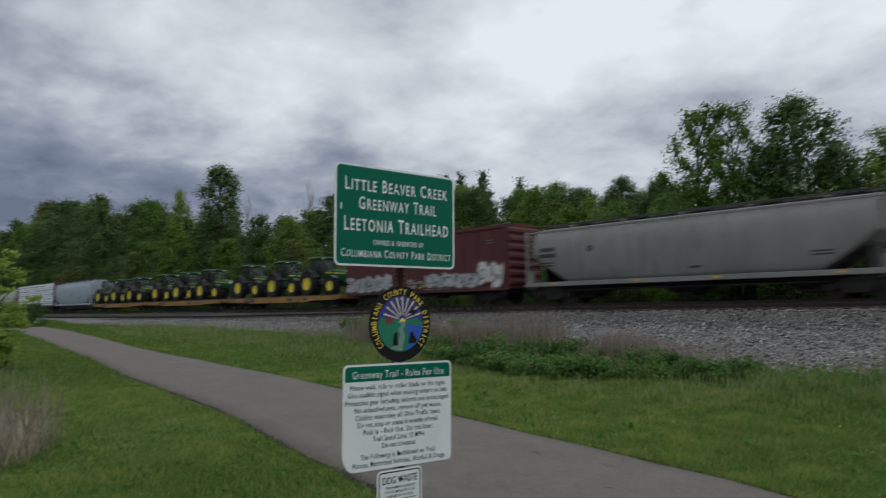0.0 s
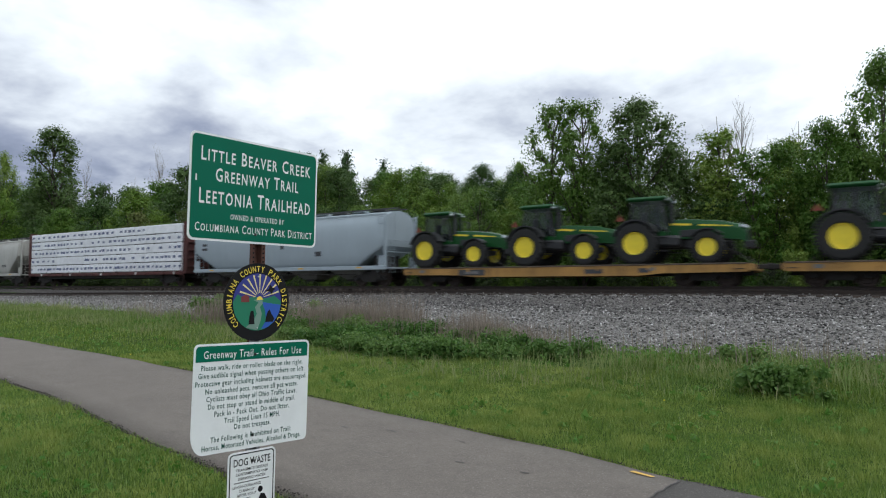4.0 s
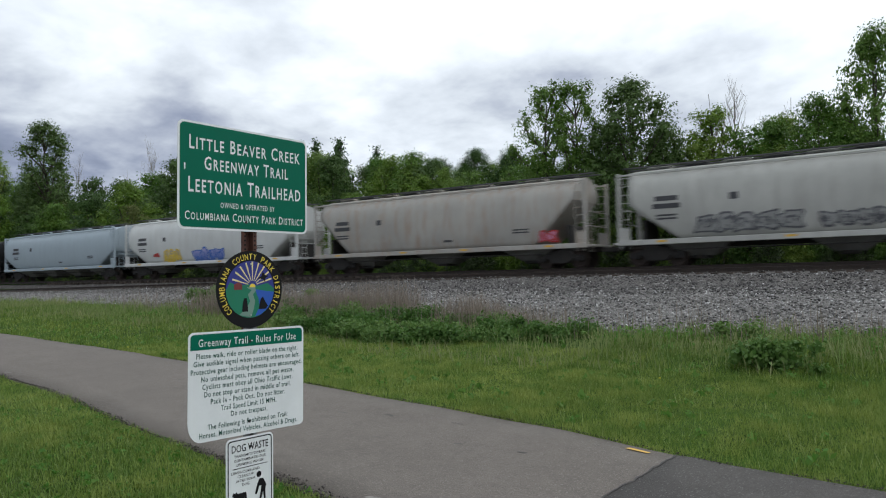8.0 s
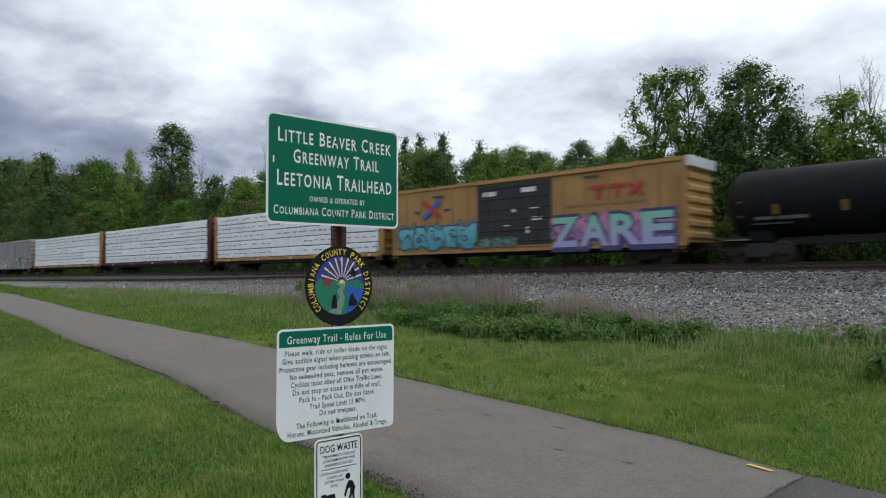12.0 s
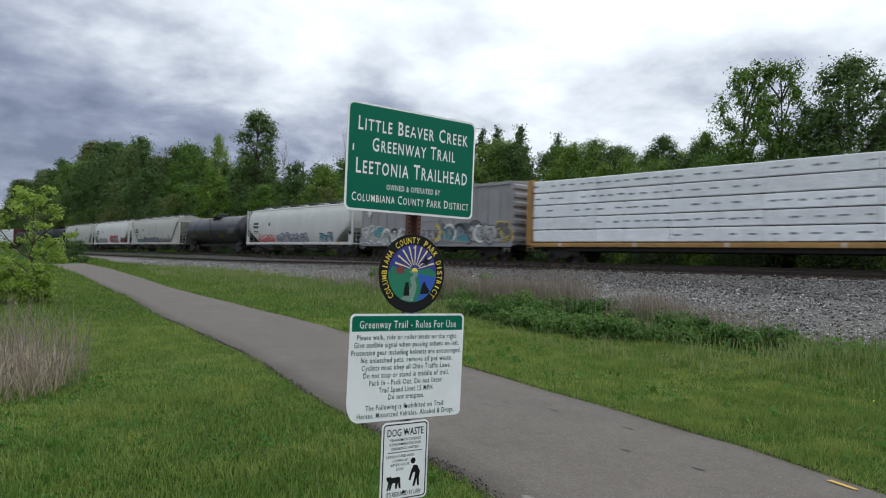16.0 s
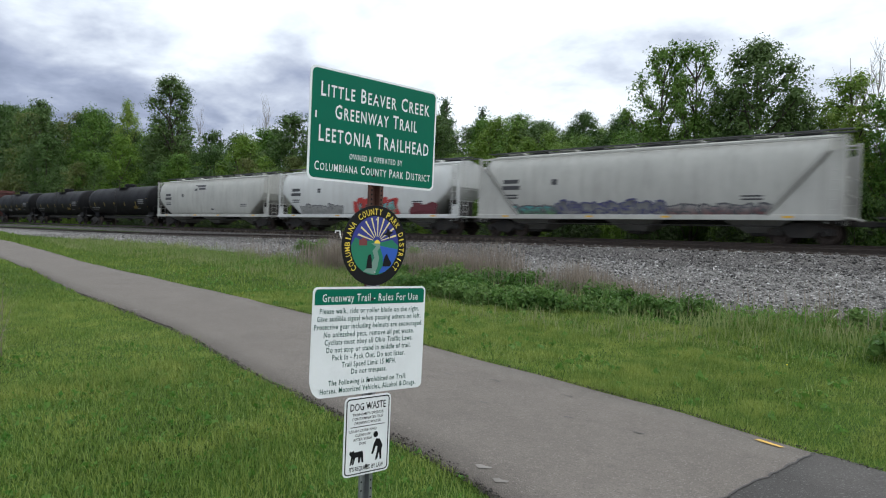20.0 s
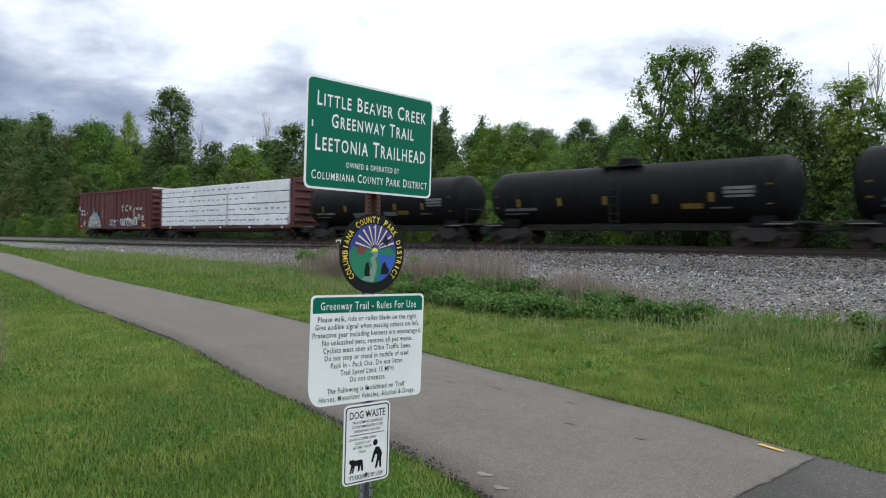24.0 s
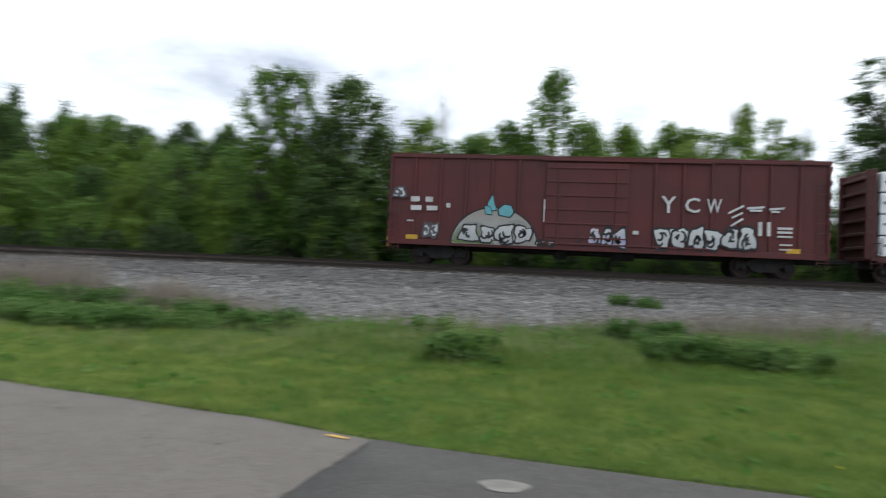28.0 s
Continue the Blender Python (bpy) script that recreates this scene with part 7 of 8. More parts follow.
M_TRAC_GREEN = surface("tractor_green", (0.010, 0.068, 0.016), 0.36, var=0.08, scale=1, fine=40, bump=0.0, spec=0.25)
M_TRAC_YELLOW = surface("tractor_yellow", (0.78, 0.62, 0.025), 0.4, var=0.12, bump=0.0, coat=0.2, stain=(0.3, 0.2, 0.02), stain_amount=0.3)
M_TYRE = surface("tyre_rubber", (0.018, 0.018, 0.018), 0.85, var=0.2, scale=4, fine=30)
M_TRAC_DARK = surface("tractor_black", (0.02, 0.02, 0.022), 0.5, var=0.2)
M_LAMP = surface("pale_lamp_lens", (0.62, 0.66, 0.70), 0.15, var=0.05, bump=0)
M_CABGLASS = bpy.data.materials.new("cab_glass")
M_CABGLASS.use_nodes = True
_n, _l = M_CABGLASS.node_tree.nodes, M_CABGLASS.node_tree.links
_clear, _gloss, _mix = _n.new("ShaderNodeBsdfTransparent"), _n.new("ShaderNodeBsdfGlossy"), _n.new("ShaderNodeMixShader")
_clear.inputs[0].default_value, _gloss.inputs["Roughness"].default_value, _mix.inputs[0].default_value = (0.62, 0.68, 0.66, 1), 0.03, 0.05
_l.new(_clear.outputs[0], _mix.inputs[1])
_l.new(_gloss.outputs[0], _mix.inputs[2])
_l.new(_mix.outputs[0], _n["Material Output"].inputs[0])


def tyre_meshes(radius, width, rim_r, lugs):
    bm = bmesh.new()
    w = width / 2
    lathe(bm, [(-w * 0.75, rim_r), (-w, rim_r + 0.08), (-w, radius - 0.14), (-w * 0.82, radius - 0.045), (0, radius - 0.03), (w * 0.82, radius - 0.045), (w, radius - 0.14), (w, rim_r + 0.08), (w * 0.75, rim_r)], 32, caps=False)
    for k in range(lugs):
        for s in (-1, 1):
            a = (k + (0.5 if s > 0 else 0)) * math.tau / lugs
            m = Matrix.Rotation(-a, 3, "Y") @ Matrix.Rotation(radians(28) * s, 3, "Z")
            box(bm, Matrix.Rotation(-a, 3, "Y") @ Vector((radius - 0.02, s * w * 0.5, 0)), (0.07, w * 1.05, 0.065), 0.0, m)
            box(bm, Matrix.Rotation(-a, 3, "Y") @ Vector((radius - 0.085, s * (w + 0.005), 0)), (0.13, 0.03, 0.06), 0.0, Matrix.Rotation(-a, 3, "Y"))
    rim = bmesh.new()
    lathe(rim, [(-w * 0.74, rim_r + 0.012), (-w * 0.98, rim_r + 0.015), (-w * 0.94, rim_r - 0.03), (-w * 0.05, rim_r - 0.08), (w * 0.02, rim_r * 0.66), (-w * 0.42, rim_r * 0.58), (-w * 0.48, rim_r * 0.30), (-w * 0.30, rim_r * 0.26), (-w * 0.40, 0.05), (0, 0.04), (w * 0.6, rim_r * 0.4), (w * 0.72, rim_r + 0.012)], 28)
    for k in range(8):
        a = k * math.tau / 8
        rod(rim, (rim_r * 0.42 * math.cos(a), -w * 0.64, rim_r * 0.42 * math.sin(a)), (rim_r * 0.42 * math.cos(a), -w * 0.45, rim_r * 0.42 * math.sin(a)), 0.03, None, 6)
    return bm, rim


def tractor():
    """A farm tractor, front towards +x, its rear axle over the origin, standing on z = 0."""
    t = thing("tractor", "green farm tractor with yellow wheels chained on a flatcar", "tractor", group="tractors on the flatcars")
    for name, x, radius, width, rim_r, y, lugs in (("rear_wheel", 0, 0.98, 0.62, 0.51, 1.12, 22), ("front_wheel", 3.15, 0.73, 0.50, 0.385, 1.10, 20)):
        tb, rb = tyre_meshes(radius, width, rim_r, lugs)
        tm, rm = bpy.data.meshes.new("tyre"), bpy.data.meshes.new("rim")
        tb.to_mesh(tm), rb.to_mesh(rm)
        tb.free(), rb.free()
        tm.materials.append(M_TYRE)
        rm.materials.append(M_TRAC_YELLOW)
        for s in (-1, 1):
            w = new(name, rm)
            w.parent, w.location = t, (x, s * y, radius)
            w.scale = (1, -s, 1)
            ty = new("tyre", tm)
            ty.parent = w
            for k in range(8):
                a = (k + 0.5) * math.tau / 8
                c = (rim_r * 0.74 * math.cos(a), -0.01, rim_r * 0.74 * math.sin(a))
                part("rim_hole", rod(bmesh.new(), (c[0], c[1] - 0.03, c[2]), (c[0], c[1] + 0.02, c[2]), rim_r * 0.11, None, 8), M_TRAC_DARK, w, "dark hole in the rim")
            if radius > 0.9:
                # dark hub in the middle of the rear rim
                part("hub", rod(bmesh.new(), (0, -0.22, 0), (0, -0.05, 0), 0.10, 0.13, 12), M_UNDER, w, "dark axle hub")
    part("chassis", box(box(new_box((1.3, 0, 0.98), (3.4, 0.6, 0.5), 0.08), (3.1, 0, 0.85), (0.7, 1.5, 0.25), 0.05), (0, 0, 1.02), (0.6, 1.7, 0.4), 0.08), M_TRAC_DARK, t)
    hood = bmesh.new()
    secs = [(1.35, 1.18, 2.10, 0.50, 0.44), (2.4, 1.18, 2.07, 0.49, 0.42), (3.5, 1.15, 1.96, 0.46, 0.36), (4.35, 1.08, 1.78, 0.42, 0.28), (4.62, 0.95, 1.6, 0.36, 0.24)]
    rings = []
    for x, zb, zt, wb, wt in secs:
        rings.append([hood.verts.new((x, y, z)) for y, z in ((-wb, zb), (-wb, zt - 0.22), (-wt, zt - 0.04), (-wt * 0.5, zt), (wt * 0.5, zt), (wt, zt - 0.04), (wb, zt - 0.22), (wb, zb))])
    for p, q in zip(rings, rings[1:]):
        for k in range(8):
            hood.faces.new((p[k], q[k], q[(k + 1) % 8], p[(k + 1) % 8]))
    hood.faces.new(rings[0][::-1])
    hood.faces.new(rings[-1])
    bmesh.ops.recalc_face_normals(hood, faces=hood.faces)
    h = part("hood", hood, M_TRAC_GREEN, t, "glossy green sloping hood")
    for s in (-1, 1):
        bm = bmesh.new()
        pts = [(1.4, 0.506, 1.82), (4.0, 0.446, 1.66), (4.0, 0.446, 1.71), (1.4, 0.506, 1.93)]
        bm.faces.new([bm.verts.new((x, s * (y + 0.006), z)) for x, y, z in pts])
        part("stripe", bm, M_TRAC_YELLOW, h, "yellow side stripe")
        bm = new_box((2.45, s * 0.49, 1.42), (1.3, 0.05, 0.34), 0.03)
        part("side_grille", bm, M_TRAC_DARK, h, "dark side grille")
        part("headlight", new_box((4.48, s * 0.28, 1.66), (0.28, 0.2, 0.13), 0.03, Matrix.Rotation(0.3, 3, "Y")), M_LAMP, h)
    part("front_grille", new_box((4.58, 0, 1.25), (0.14, 0.56, 0.6), 0.04), M_TRAC_DARK, h)
    fw = part("front_weights", new_box((4.66, 0, 0.86), (0.36, 0.7, 0.36), 0.06), M_TRAC_DARK, t, "black front weight block")
    for k in range(6):
        part("weight_plate", new_box((4.82, -0.35 + 0.14 * k, 0.86), (0.1, 0.1, 0.36), 0.03), M_TRAC_DARK, fw)
    # cab
    cab = part("cab_floor", new_box((0.45, 0, 1.42), (1.75, 1.35, 0.3), 0.05), M_TRAC_GREEN, t)
    posts = [(-0.42, 0.78, 2.98, -0.30), (0.42, 0.85, 3.0, 0.42), (1.32, 0.72, 2.98, 1.05)]
    for s in (-1, 1):
        for x0, y, z, x1 in posts:
            part("cab_post", rod(bmesh.new(), (x0, s * y * 0.92, 1.5), (x1, s * y, z), 0.045, None, 6), M_TRAC_DARK, t)
        bm = bmesh.new()
        bm.faces.new([bm.verts.new(p) for p in ((-0.40, s * 0.73, 1.55), (1.28, s * 0.69, 1.55), (1.04, s * 0.73, 2.95), (-0.29, s * 0.78, 2.95))])
        bmesh.ops.solidify(bm, geom=bm.faces, thickness=0.012)
        part("side_glass", bm, M_CABGLASS, t, "clear cab side window")
        fen = bmesh.new()
        arc = [(1.11 * math.cos(a), 0.98 + 1.11 * math.sin(a)) for a in np.linspace(radians(28), radians(160), 12)]
        inner = [(1.05 * math.cos(a), 0.98 + 1.05 * math.sin(a)) for a in np.linspace(radians(160), radians(28), 12)]
        prism(fen, arc + inner, s * 0.78, s * 1.42, "Y")
        part("rear_fender", fen, M_TRAC_DARK, t, "black curved rear fender")
        arc = [(3.15 + 0.84 * math.cos(a), 0.74 + 0.84 * math.sin(a)) for a in np.linspace(radians(45), radians(150), 8)]
        inner = [(3.15 + 0.80 * math.cos(a), 0.74 + 0.80 * math.sin(a)) for a in np.linspace(radians(150), radians(45), 8)]
        part("front_fender", prism(bmesh.new(), arc + inner, s * 0.88, s * 1.34, "Y"), M_TRAC_DARK, t)
        m = part("mirror_arm", rod(bmesh.new(), (1.1, s * 0.72, 2.75), (1.25, s * 1.25, 2.72), 0.02, None, 5), M_TRAC_DARK, t)
        part("mirror", new_box((1.26, s * 1.3, 2.55), (0.06, 0.2, 0.4), 0.03), M_TRAC_DARK, m)
        st = part("step", new_box((1.2, s * 0.95, 0.95), (0.45, 0.3, 0.05), 0.01), M_TRAC_DARK, t)
        part("step_plate", box(new_box((1.2, s * 0.98, 0.62), (0.42, 0.28, 0.04), 0.01), (1.2, s * 0.93, 1.25), (0.42, 0.26, 0.04), 0.01), M_TRAC_DARK, st)
    part("fuel_tank", new_box((1.35, -0.75, 1.05), (1.1, 0.5, 0.55), 0.12), M_TRAC_DARK, t)
    for x, z0, x1, z1, nm in ((1.32, 1.55, 1.07, 2.93, "windscreen"), (-0.42, 1.75, -0.31, 2.93, "rear_window")):
        bm = bmesh.new()
        bm.faces.new([bm.verts.new(p) for p in ((x, -0.66, z0), (x, 0.66, z0), (x1, 0.68, z1), (x1, -0.68, z1))])
        bmesh.ops.solidify(bm, geom=bm.faces, thickness=0.012)
        part(nm, bm, M_CABGLASS, t, "clear cab glass")
    roof = part("cab_roof", new_box((0.38, 0, 3.08), (1.85, 1.72, 0.22), 0.09), M_TRAC_GREEN, t, "green rounded cab roof")
    for s in (-1, 1):
        part("work_light", new_box((1.28, s * 0.6, 3.02), (0.08, 0.3, 0.1), 0.02), M_LAMP, roof)
    part("seat", box(new_box((0.2, 0, 1.85), (0.5, 0.5, 0.15), 0.05), (0.0, 0, 2.2), (0.15, 0.5, 0.65), 0.05), M_TRAC_DARK, t)
    part("steering_column", rod(bmesh.new(), (0.85, 0, 1.6), (0.7, 0, 2.15), 0.04, None, 6), M_TRAC_DARK, t)
    part("exhaust", rod(rod(bmesh.new(), (1.5, -0.55, 1.9), (1.5, -0.55, 2.75), 0.085, None, 10), (1.5, -0.55, 2.75), (1.47, -0.55, 3.15), 0.055, None, 8), M_TRAC_DARK, t, "black exhaust stack")
    part("hitch", box(new_box((-0.75, 0, 1.0), (0.6, 0.8, 0.12), 0.03), (-0.9, 0, 0.75), (0.15, 0.9, 0.5), 0.03), M_TRAC_DARK, t)
    part("slow_sign", prism(bmesh.new(), [(-1.1, 2.1), (-0.7, 2.1), (-0.9, 2.42)], -0.72, -0.7, "Y"), paint("rust", (0.20, 0.045, 0.022)), t, "small faded red warning triangle")
    for x0, x1 in ((3.7, 5.0), (-0.5, -1.2)):
        for y in (-0.9, 0.9):
            part("tie_chain", rod(bmesh.new(), (x0, y * 0.6, 0.75), (x1, y * 1.4, 0.02), 0.022, None, 4), M_UNDER, t)
    return t

# ---- the cars, from the front of the train to its end ----
H = (245.0, 264.6)
half = (H[1] - H[0]) / 2
hopper(H, "weathered grey covered hopper car in the freight train", M_GREY_DARK, marks_at=stencils(half), seed=1, top=4.12)

b1, side = boxcar((227.9, 245.0), "oxide red boxcar covered with silver graffiti", M_BROWN, posts=13, roof_z=4.85, door_w=2.9, door_x=-0.6)
tag_letters(b1, side, -7.9, -2.2, 1.0, 2.3, "silver", "dark", 11, 5)
tag_letters(b1, side, -1.8, -0.2, 1.0, 1.9, "grey", "dark", 12, 2)
tag_letters(b1, side, 0.6, 5.6, 1.05, 2.2, "silver", "dark", 13, 5)
tag_letters(b1, side, 5.6, 7.6, 1.0, 2.7, "white", "brown", 14, 2)
marks(b1, side, [(6.6, 3.9, 0.5, 0.06), (6.6, 3.75, 0.5, 0.06), (-0.8, 3.95, 0.7, 0.06), (-0.8, 3.82, 0.7, 0.06), (-0.8, 3.69, 0.6, 0.06), (-7.2, 3.3, 0.4, 0.1), (-7.2, 3.1, 0.5, 0.06)], M_DULL_WHITE)
tag_letters(b1, side, -2.6, -1.9, 1.0, 1.75, ("blue", "silver"), "black", 15, 1, 0.03)
tag_letters(b1, side, 0.1, 0.7, 1.0, 1.8, ("yellow", "tan"), "black", 16, 1, 0.03)

for span in ((208.4, 227.9), (187.96, 208.4), (168.7, 187.96)):
    flatcar(span, "faded yellow flatcar carrying three green tractors")
first = tractor()
CARS.append(first)
MIDDLE[first] = 190.7
for at in (196.62, 202.6, 210.79, 217.05, 222.65, 170.6, 176.8, 182.45):
    o = copy_thing(first, pose(0, 0, 0))
    CARS.append(o)
    MIDDLE[o] = at

hopper((149.5, 168.7), "clean pale blue covered hopper car in the freight train", M_BLUE_CAR, True, 4, 0.38, [(-7.6, 2.9, 0.5, 0.16), (-7.6, 2.6, 0.6, 0.16), (3.5, 2.0, 0.5, 0.3), (0.3, 2.5, 0.3, 0.25)], 2, top=4.3, full=True)
lumber_car((124.8, 149.5), "brown centerbeam flatcar loaded with blue-printed white lumber", M_BROWN_DARK, 5, 3, 0.36, print_h=0.19, print_mat=M_BLUE_PRINT)
c, side = hopper((105.0, 124.8), "light grey covered hopper car with dark graffiti", M_GREY, True, 3, 0.5, stencils(9.2), 4, [(-5.6, -1.6, 1.35, 2.2, "grey", "dark", 5), (-0.9, 2.2, 1.4, 2.1, "grey", "dark", 5)])
hopper((85.7, 105.0), "rust-streaked grey covered hopper car", M_GREY_RUST, True, 3, 0.72, stencils(8.8), 5, [(6.4, 7.4, 1.3, 1.9, "pink", "red", 2)])
hopper((65.1, 85.7), "white covered hopper car with yellow and blue graffiti patches", M_WHITE_CAR, True, 3, 0.45, stencils(9.4), 6, [(-4.4, -2.4, 1.2, 2.15, ("yellow", "tan"), "yellow", 3), (-0.9, 2.4, 1.1, 2.1, ("blue", "lavender"), "blue", 4), (-5.6, -5.0, 1.6, 1.9, "red", "red", 1)])
hopper((44.9, 65.1), "clean pale blue covered hopper car behind a tank car", M_BLUE_CAR, True, 4, 0.38, stencils(9.2), 7, top=4.2, full=True)
tank_car((27.3, 44.9), "dull black tank car in the freight train", 1.5, 1)

by, side = boxcar((6.6, 27.3), "ochre yellow boxcar with black door and bright graffiti", M_YELLOW_BOX, M_DOOR_BLACK, 15, 5.05, 5.0, M_YELLOW_BOX, None, 0.0)
part("end_cap", new_box((9.86, 0, 4.75), (0.28, 3.0, 0.5), 0.03), M_ROOF_GALV, by, "bright metal end cap")
tag_letters(by, side, 1.6, 9.3, 1.0, 2.75, ("purple", "pink"), ("ink", "purple"), 31, 7, 0.012, "graffiti_cloud", True)
for ch, x in (("Z", 3.35), ("A", 5.05), ("R", 6.75), ("E", 8.4)):
    big_text(by, side, ch, x + 0.05, 1.76, 1.80, 1.72, "ink", 0.052, 0.075)
    letters(ch, (x, side(1.8) - 0.058, 1.8), 1.62, 1.5, blend_paint("lavender", "mint", -0.5, 0.6), by, "graffiti_letter", 0.035)
tag_letters(by, side, -9.3, -2.5, 1.0, 2.9, ("moss", "teal"), ("moss", "ink"), 32, 7, 0.014, "graffiti_cloud", True)
tag_letters(by, side, -8.9, -2.7, 1.1, 2.6, ("teal", "aqua"), "ink", 34, 5, 0.045, "graffiti_letter")
tag_letters(by, side, -2.4, 0.3, 1.0, 1.75, ("moss", "teal"), "dark", 33, 3, 0.07, "graffiti_letter", True)
for a, c2 in ((0.62, "red"), (-0.62, "blue")):
    bm = new_box((-6.15, side(3.7) - 0.02 - (0.005 if a > 0 else 0), 3.6), (1.75, 0.006, 0.30), 0.0, Matrix.Rotation(a, 3, "Y"))
    part("crossed_emblem", bm, paint(c2, SPRAY[c2]), by, "plain crossed emblem shape")
marks(by, side, [(5.3, 3.95, 0.9, 0.16), (5.3, 3.6, 0.2, 0.6), (6.35, 3.95, 0.9, 0.16), (6.35, 3.6, 0.2, 0.6)], paint("red", SPRAY["red"]), "emblem_bar")
bm = bmesh.new()
for a in (0.7, -0.7):
    box(bm, (7.3, side(3.7) - 0.02, 3.7), (0.95, 0.006, 0.18), 0, Matrix.Rotation(a, 3, "Y"))
part("emblem_cross", bm, paint("red", SPRAY["red"]), by)
marks(by, side, [(3.6 + 0.46 * k, 3.1, 0.34, 0.10) for k in range(10)], paint("brown", SPRAY["brown"]))
marks(by, side, [(-7.4, 3.5, 0.5, 0.14), (-4.9, 3.5, 0.5, 0.14), (-5.6, 4.35, 0.9, 0.12), (4.9, 4.5, 0.9, 0.1), (-7.4, 2.55, 1.2, 0.2)], M_MARK_DARK)
marks(by, lambda z: -1.63, [(-1.6, 4.15, 0.95, 0.26), (1.1, 4.2, 0.95, 0.26), (0.1, 3.15, 0.25, 0.25), (1.5, 3.2, 0.6, 0.12), (1.6, 2.6, 0.6, 0.2), (-0.4, 2.3, 0.4, 0.08), (1.0, 2.0, 0.2, 0.35)], M_MARK_WHITE)

lumber_car((-16.3, 6.6), "yellow centerbeam flatcar loaded with white-wrapped lumber", M_YELLOW_BOX, 5, 8, 0.4)
lumber_car((-40.9, -16.3), "brown centerbeam flatcar loaded with white-wrapped lumber", M_BROWN_DARK, 5, 9, 0.4)
lumber_car((-65.1, -40.9), "yellow-framed centerbeam flatcar loaded with white-wrapped lumber", M_YELLOW_BOX, 5, 10, 0.4)

bg, side = boxcar((-82.3, -65.1), "faded silver boxcar with dark graffiti along its lower half", M_SILVER_BOX, posts=15, roof_z=4.95, door_w=3.0, door_x=-0.2)
for k, (x0, x1, zt, fill, line, n) in enumerate([(-7.9, -5.2, 2.4, "grey", "white", 3), (-5.2, -1.2, 2.2, ("silver", "dark"), "white", 5), (-1.3, 1.6, 2.1, ("silver", "grey"), "dark", 4), (1.4, 4.2, 2.5, ("teal", "dark"), "grey", 3), (4.0, 6.6, 2.45, ("grey", "silver"), "dark", 3), (6.5, 7.9, 2.5, "dark", "yellow", 1)]):
    tag_letters(bg, side, x0, x1, 1.0, zt, fill, line, 40 + k, n)
tag_letters(bg, side, -6.0, -4.9, 1.3, 2.3, "teal", "grey", 47, 1, 0.03)
for k, (x, z, q, c2) in enumerate([(-4.6, 1.6, 0.5, "white"), (-3.6, 1.5, 0.6, "black"), (-2.6, 1.6, 0.5, "white"), (-2.0, 1.5, 0.45, "black"), (0.4, 1.6, 0.5, "brown"), (1.0, 1.8, 0.5, "yellow"), (2.4, 1.7, 0.6, "white"), (3.4, 1.7, 0.6, "black"), (4.9, 1.8, 0.7, "dark"), (5.4, 1.7, 0.55, "white"), (6.9, 1.7, 0.5, "grey")]):
    part("graffiti_arc", ribbon(side, [(x + q * math.cos(0.9 * k + b), z + q * math.sin(0.9 * k + b)) for b in np.linspace(0, 3.4, 12)], 0.16, 0.05), paint(c2, SPRAY[c2]), bg, "sweeping spray-painted arc")
face("shield_mark", [(-7.2, 3.9), (-6.6, 3.9), (-6.6, 3.4), (-6.9, 3.1), (-7.2, 3.4)], M_MARK_WHITE, bg, side(3.4) - 0.01, "plain white shield shape")

hopper((-103.0, -82.3), "white covered hopper car with red and blue graffiti", M_WHITE_CAR, True, 4, 0.42, stencils(9.7), 12, [(-6.9, -3.6, 1.1, 1.95, ("red", "white"), "red", 5), (-3.1, 2.6, 1.05, 2.0, ("grey", "silver"), "ink", 7), (4.6, 6.6, 1.05, 1.95, ("silver", "teal"), "ink", 2)], top=4.35)
tank_car((-120.3, -103.0), "glossy black tank car in the freight train", 1.5, 2, M_TANK_GLOSS)
hopper((-140.3, -120.3), "light grey covered hopper car with diagonal end braces and graffiti", M_GREY, True, 3, 0.8, stencils(9.2), 13, [(-7.0, -4.0, 1.05, 1.75, ("moss", "teal"), "dark", 4), (-4.0, 2.0, 1.05, 1.9, ("grey", "dark"), "ink", 8), (2.0, 6.6, 1.05, 1.7, ("maroon", "grey"), "dark", 6)], top=4.4, closed=True)
hopper((-160.2, -140.3), "white covered hopper car with red arched graffiti", M_WHITE_CAR, True, 3, 0.5, stencils(9.2), 14, [(-6.4, -1.4, 1.05, 1.95, "grey", ("grey", "dark"), 6), (-0.3, 4.2, 1.0, 2.3, "red", "red", 4), (0.1, 3.8, 1.0, 2.05, ("moss", "aqua"), "black", 5), (5.2, 7.4, 1.0, 1.9, "maroon", "maroon", 2)], top=4.35)
c, side = hopper((-180.7, -160.2), "off-white covered hopper car with small lettering", M_GREY, True, 3, 0.45, stencils(9.4), 15, top=4.3)
marks(c, side, [(-1.0, 3.7, 1.4, 0.18), (-0.8, 3.45, 1.2, 0.18), (-1.9, 3.55, 0.5, 0.5)], M_MARK_DARK)
tank_car((-198.9, -180.7), "long dull black tank car with yellow reflectors", 1.52, 3)
tank_car((-217.0, -198.9), "long dull black tank car in the freight train", 1.48, 4)
tank_car((-234.2, -217.0), "black tank car with small white lettering", 1.5, 5)
lumber_car((-258.0, -233.9), "brown centerbeam flatcar with two stacks of white-wrapped lumber", M_BROWN_DARK, 4, 16, 0.36, 1.55, print_h=0.12, gap=1.1)

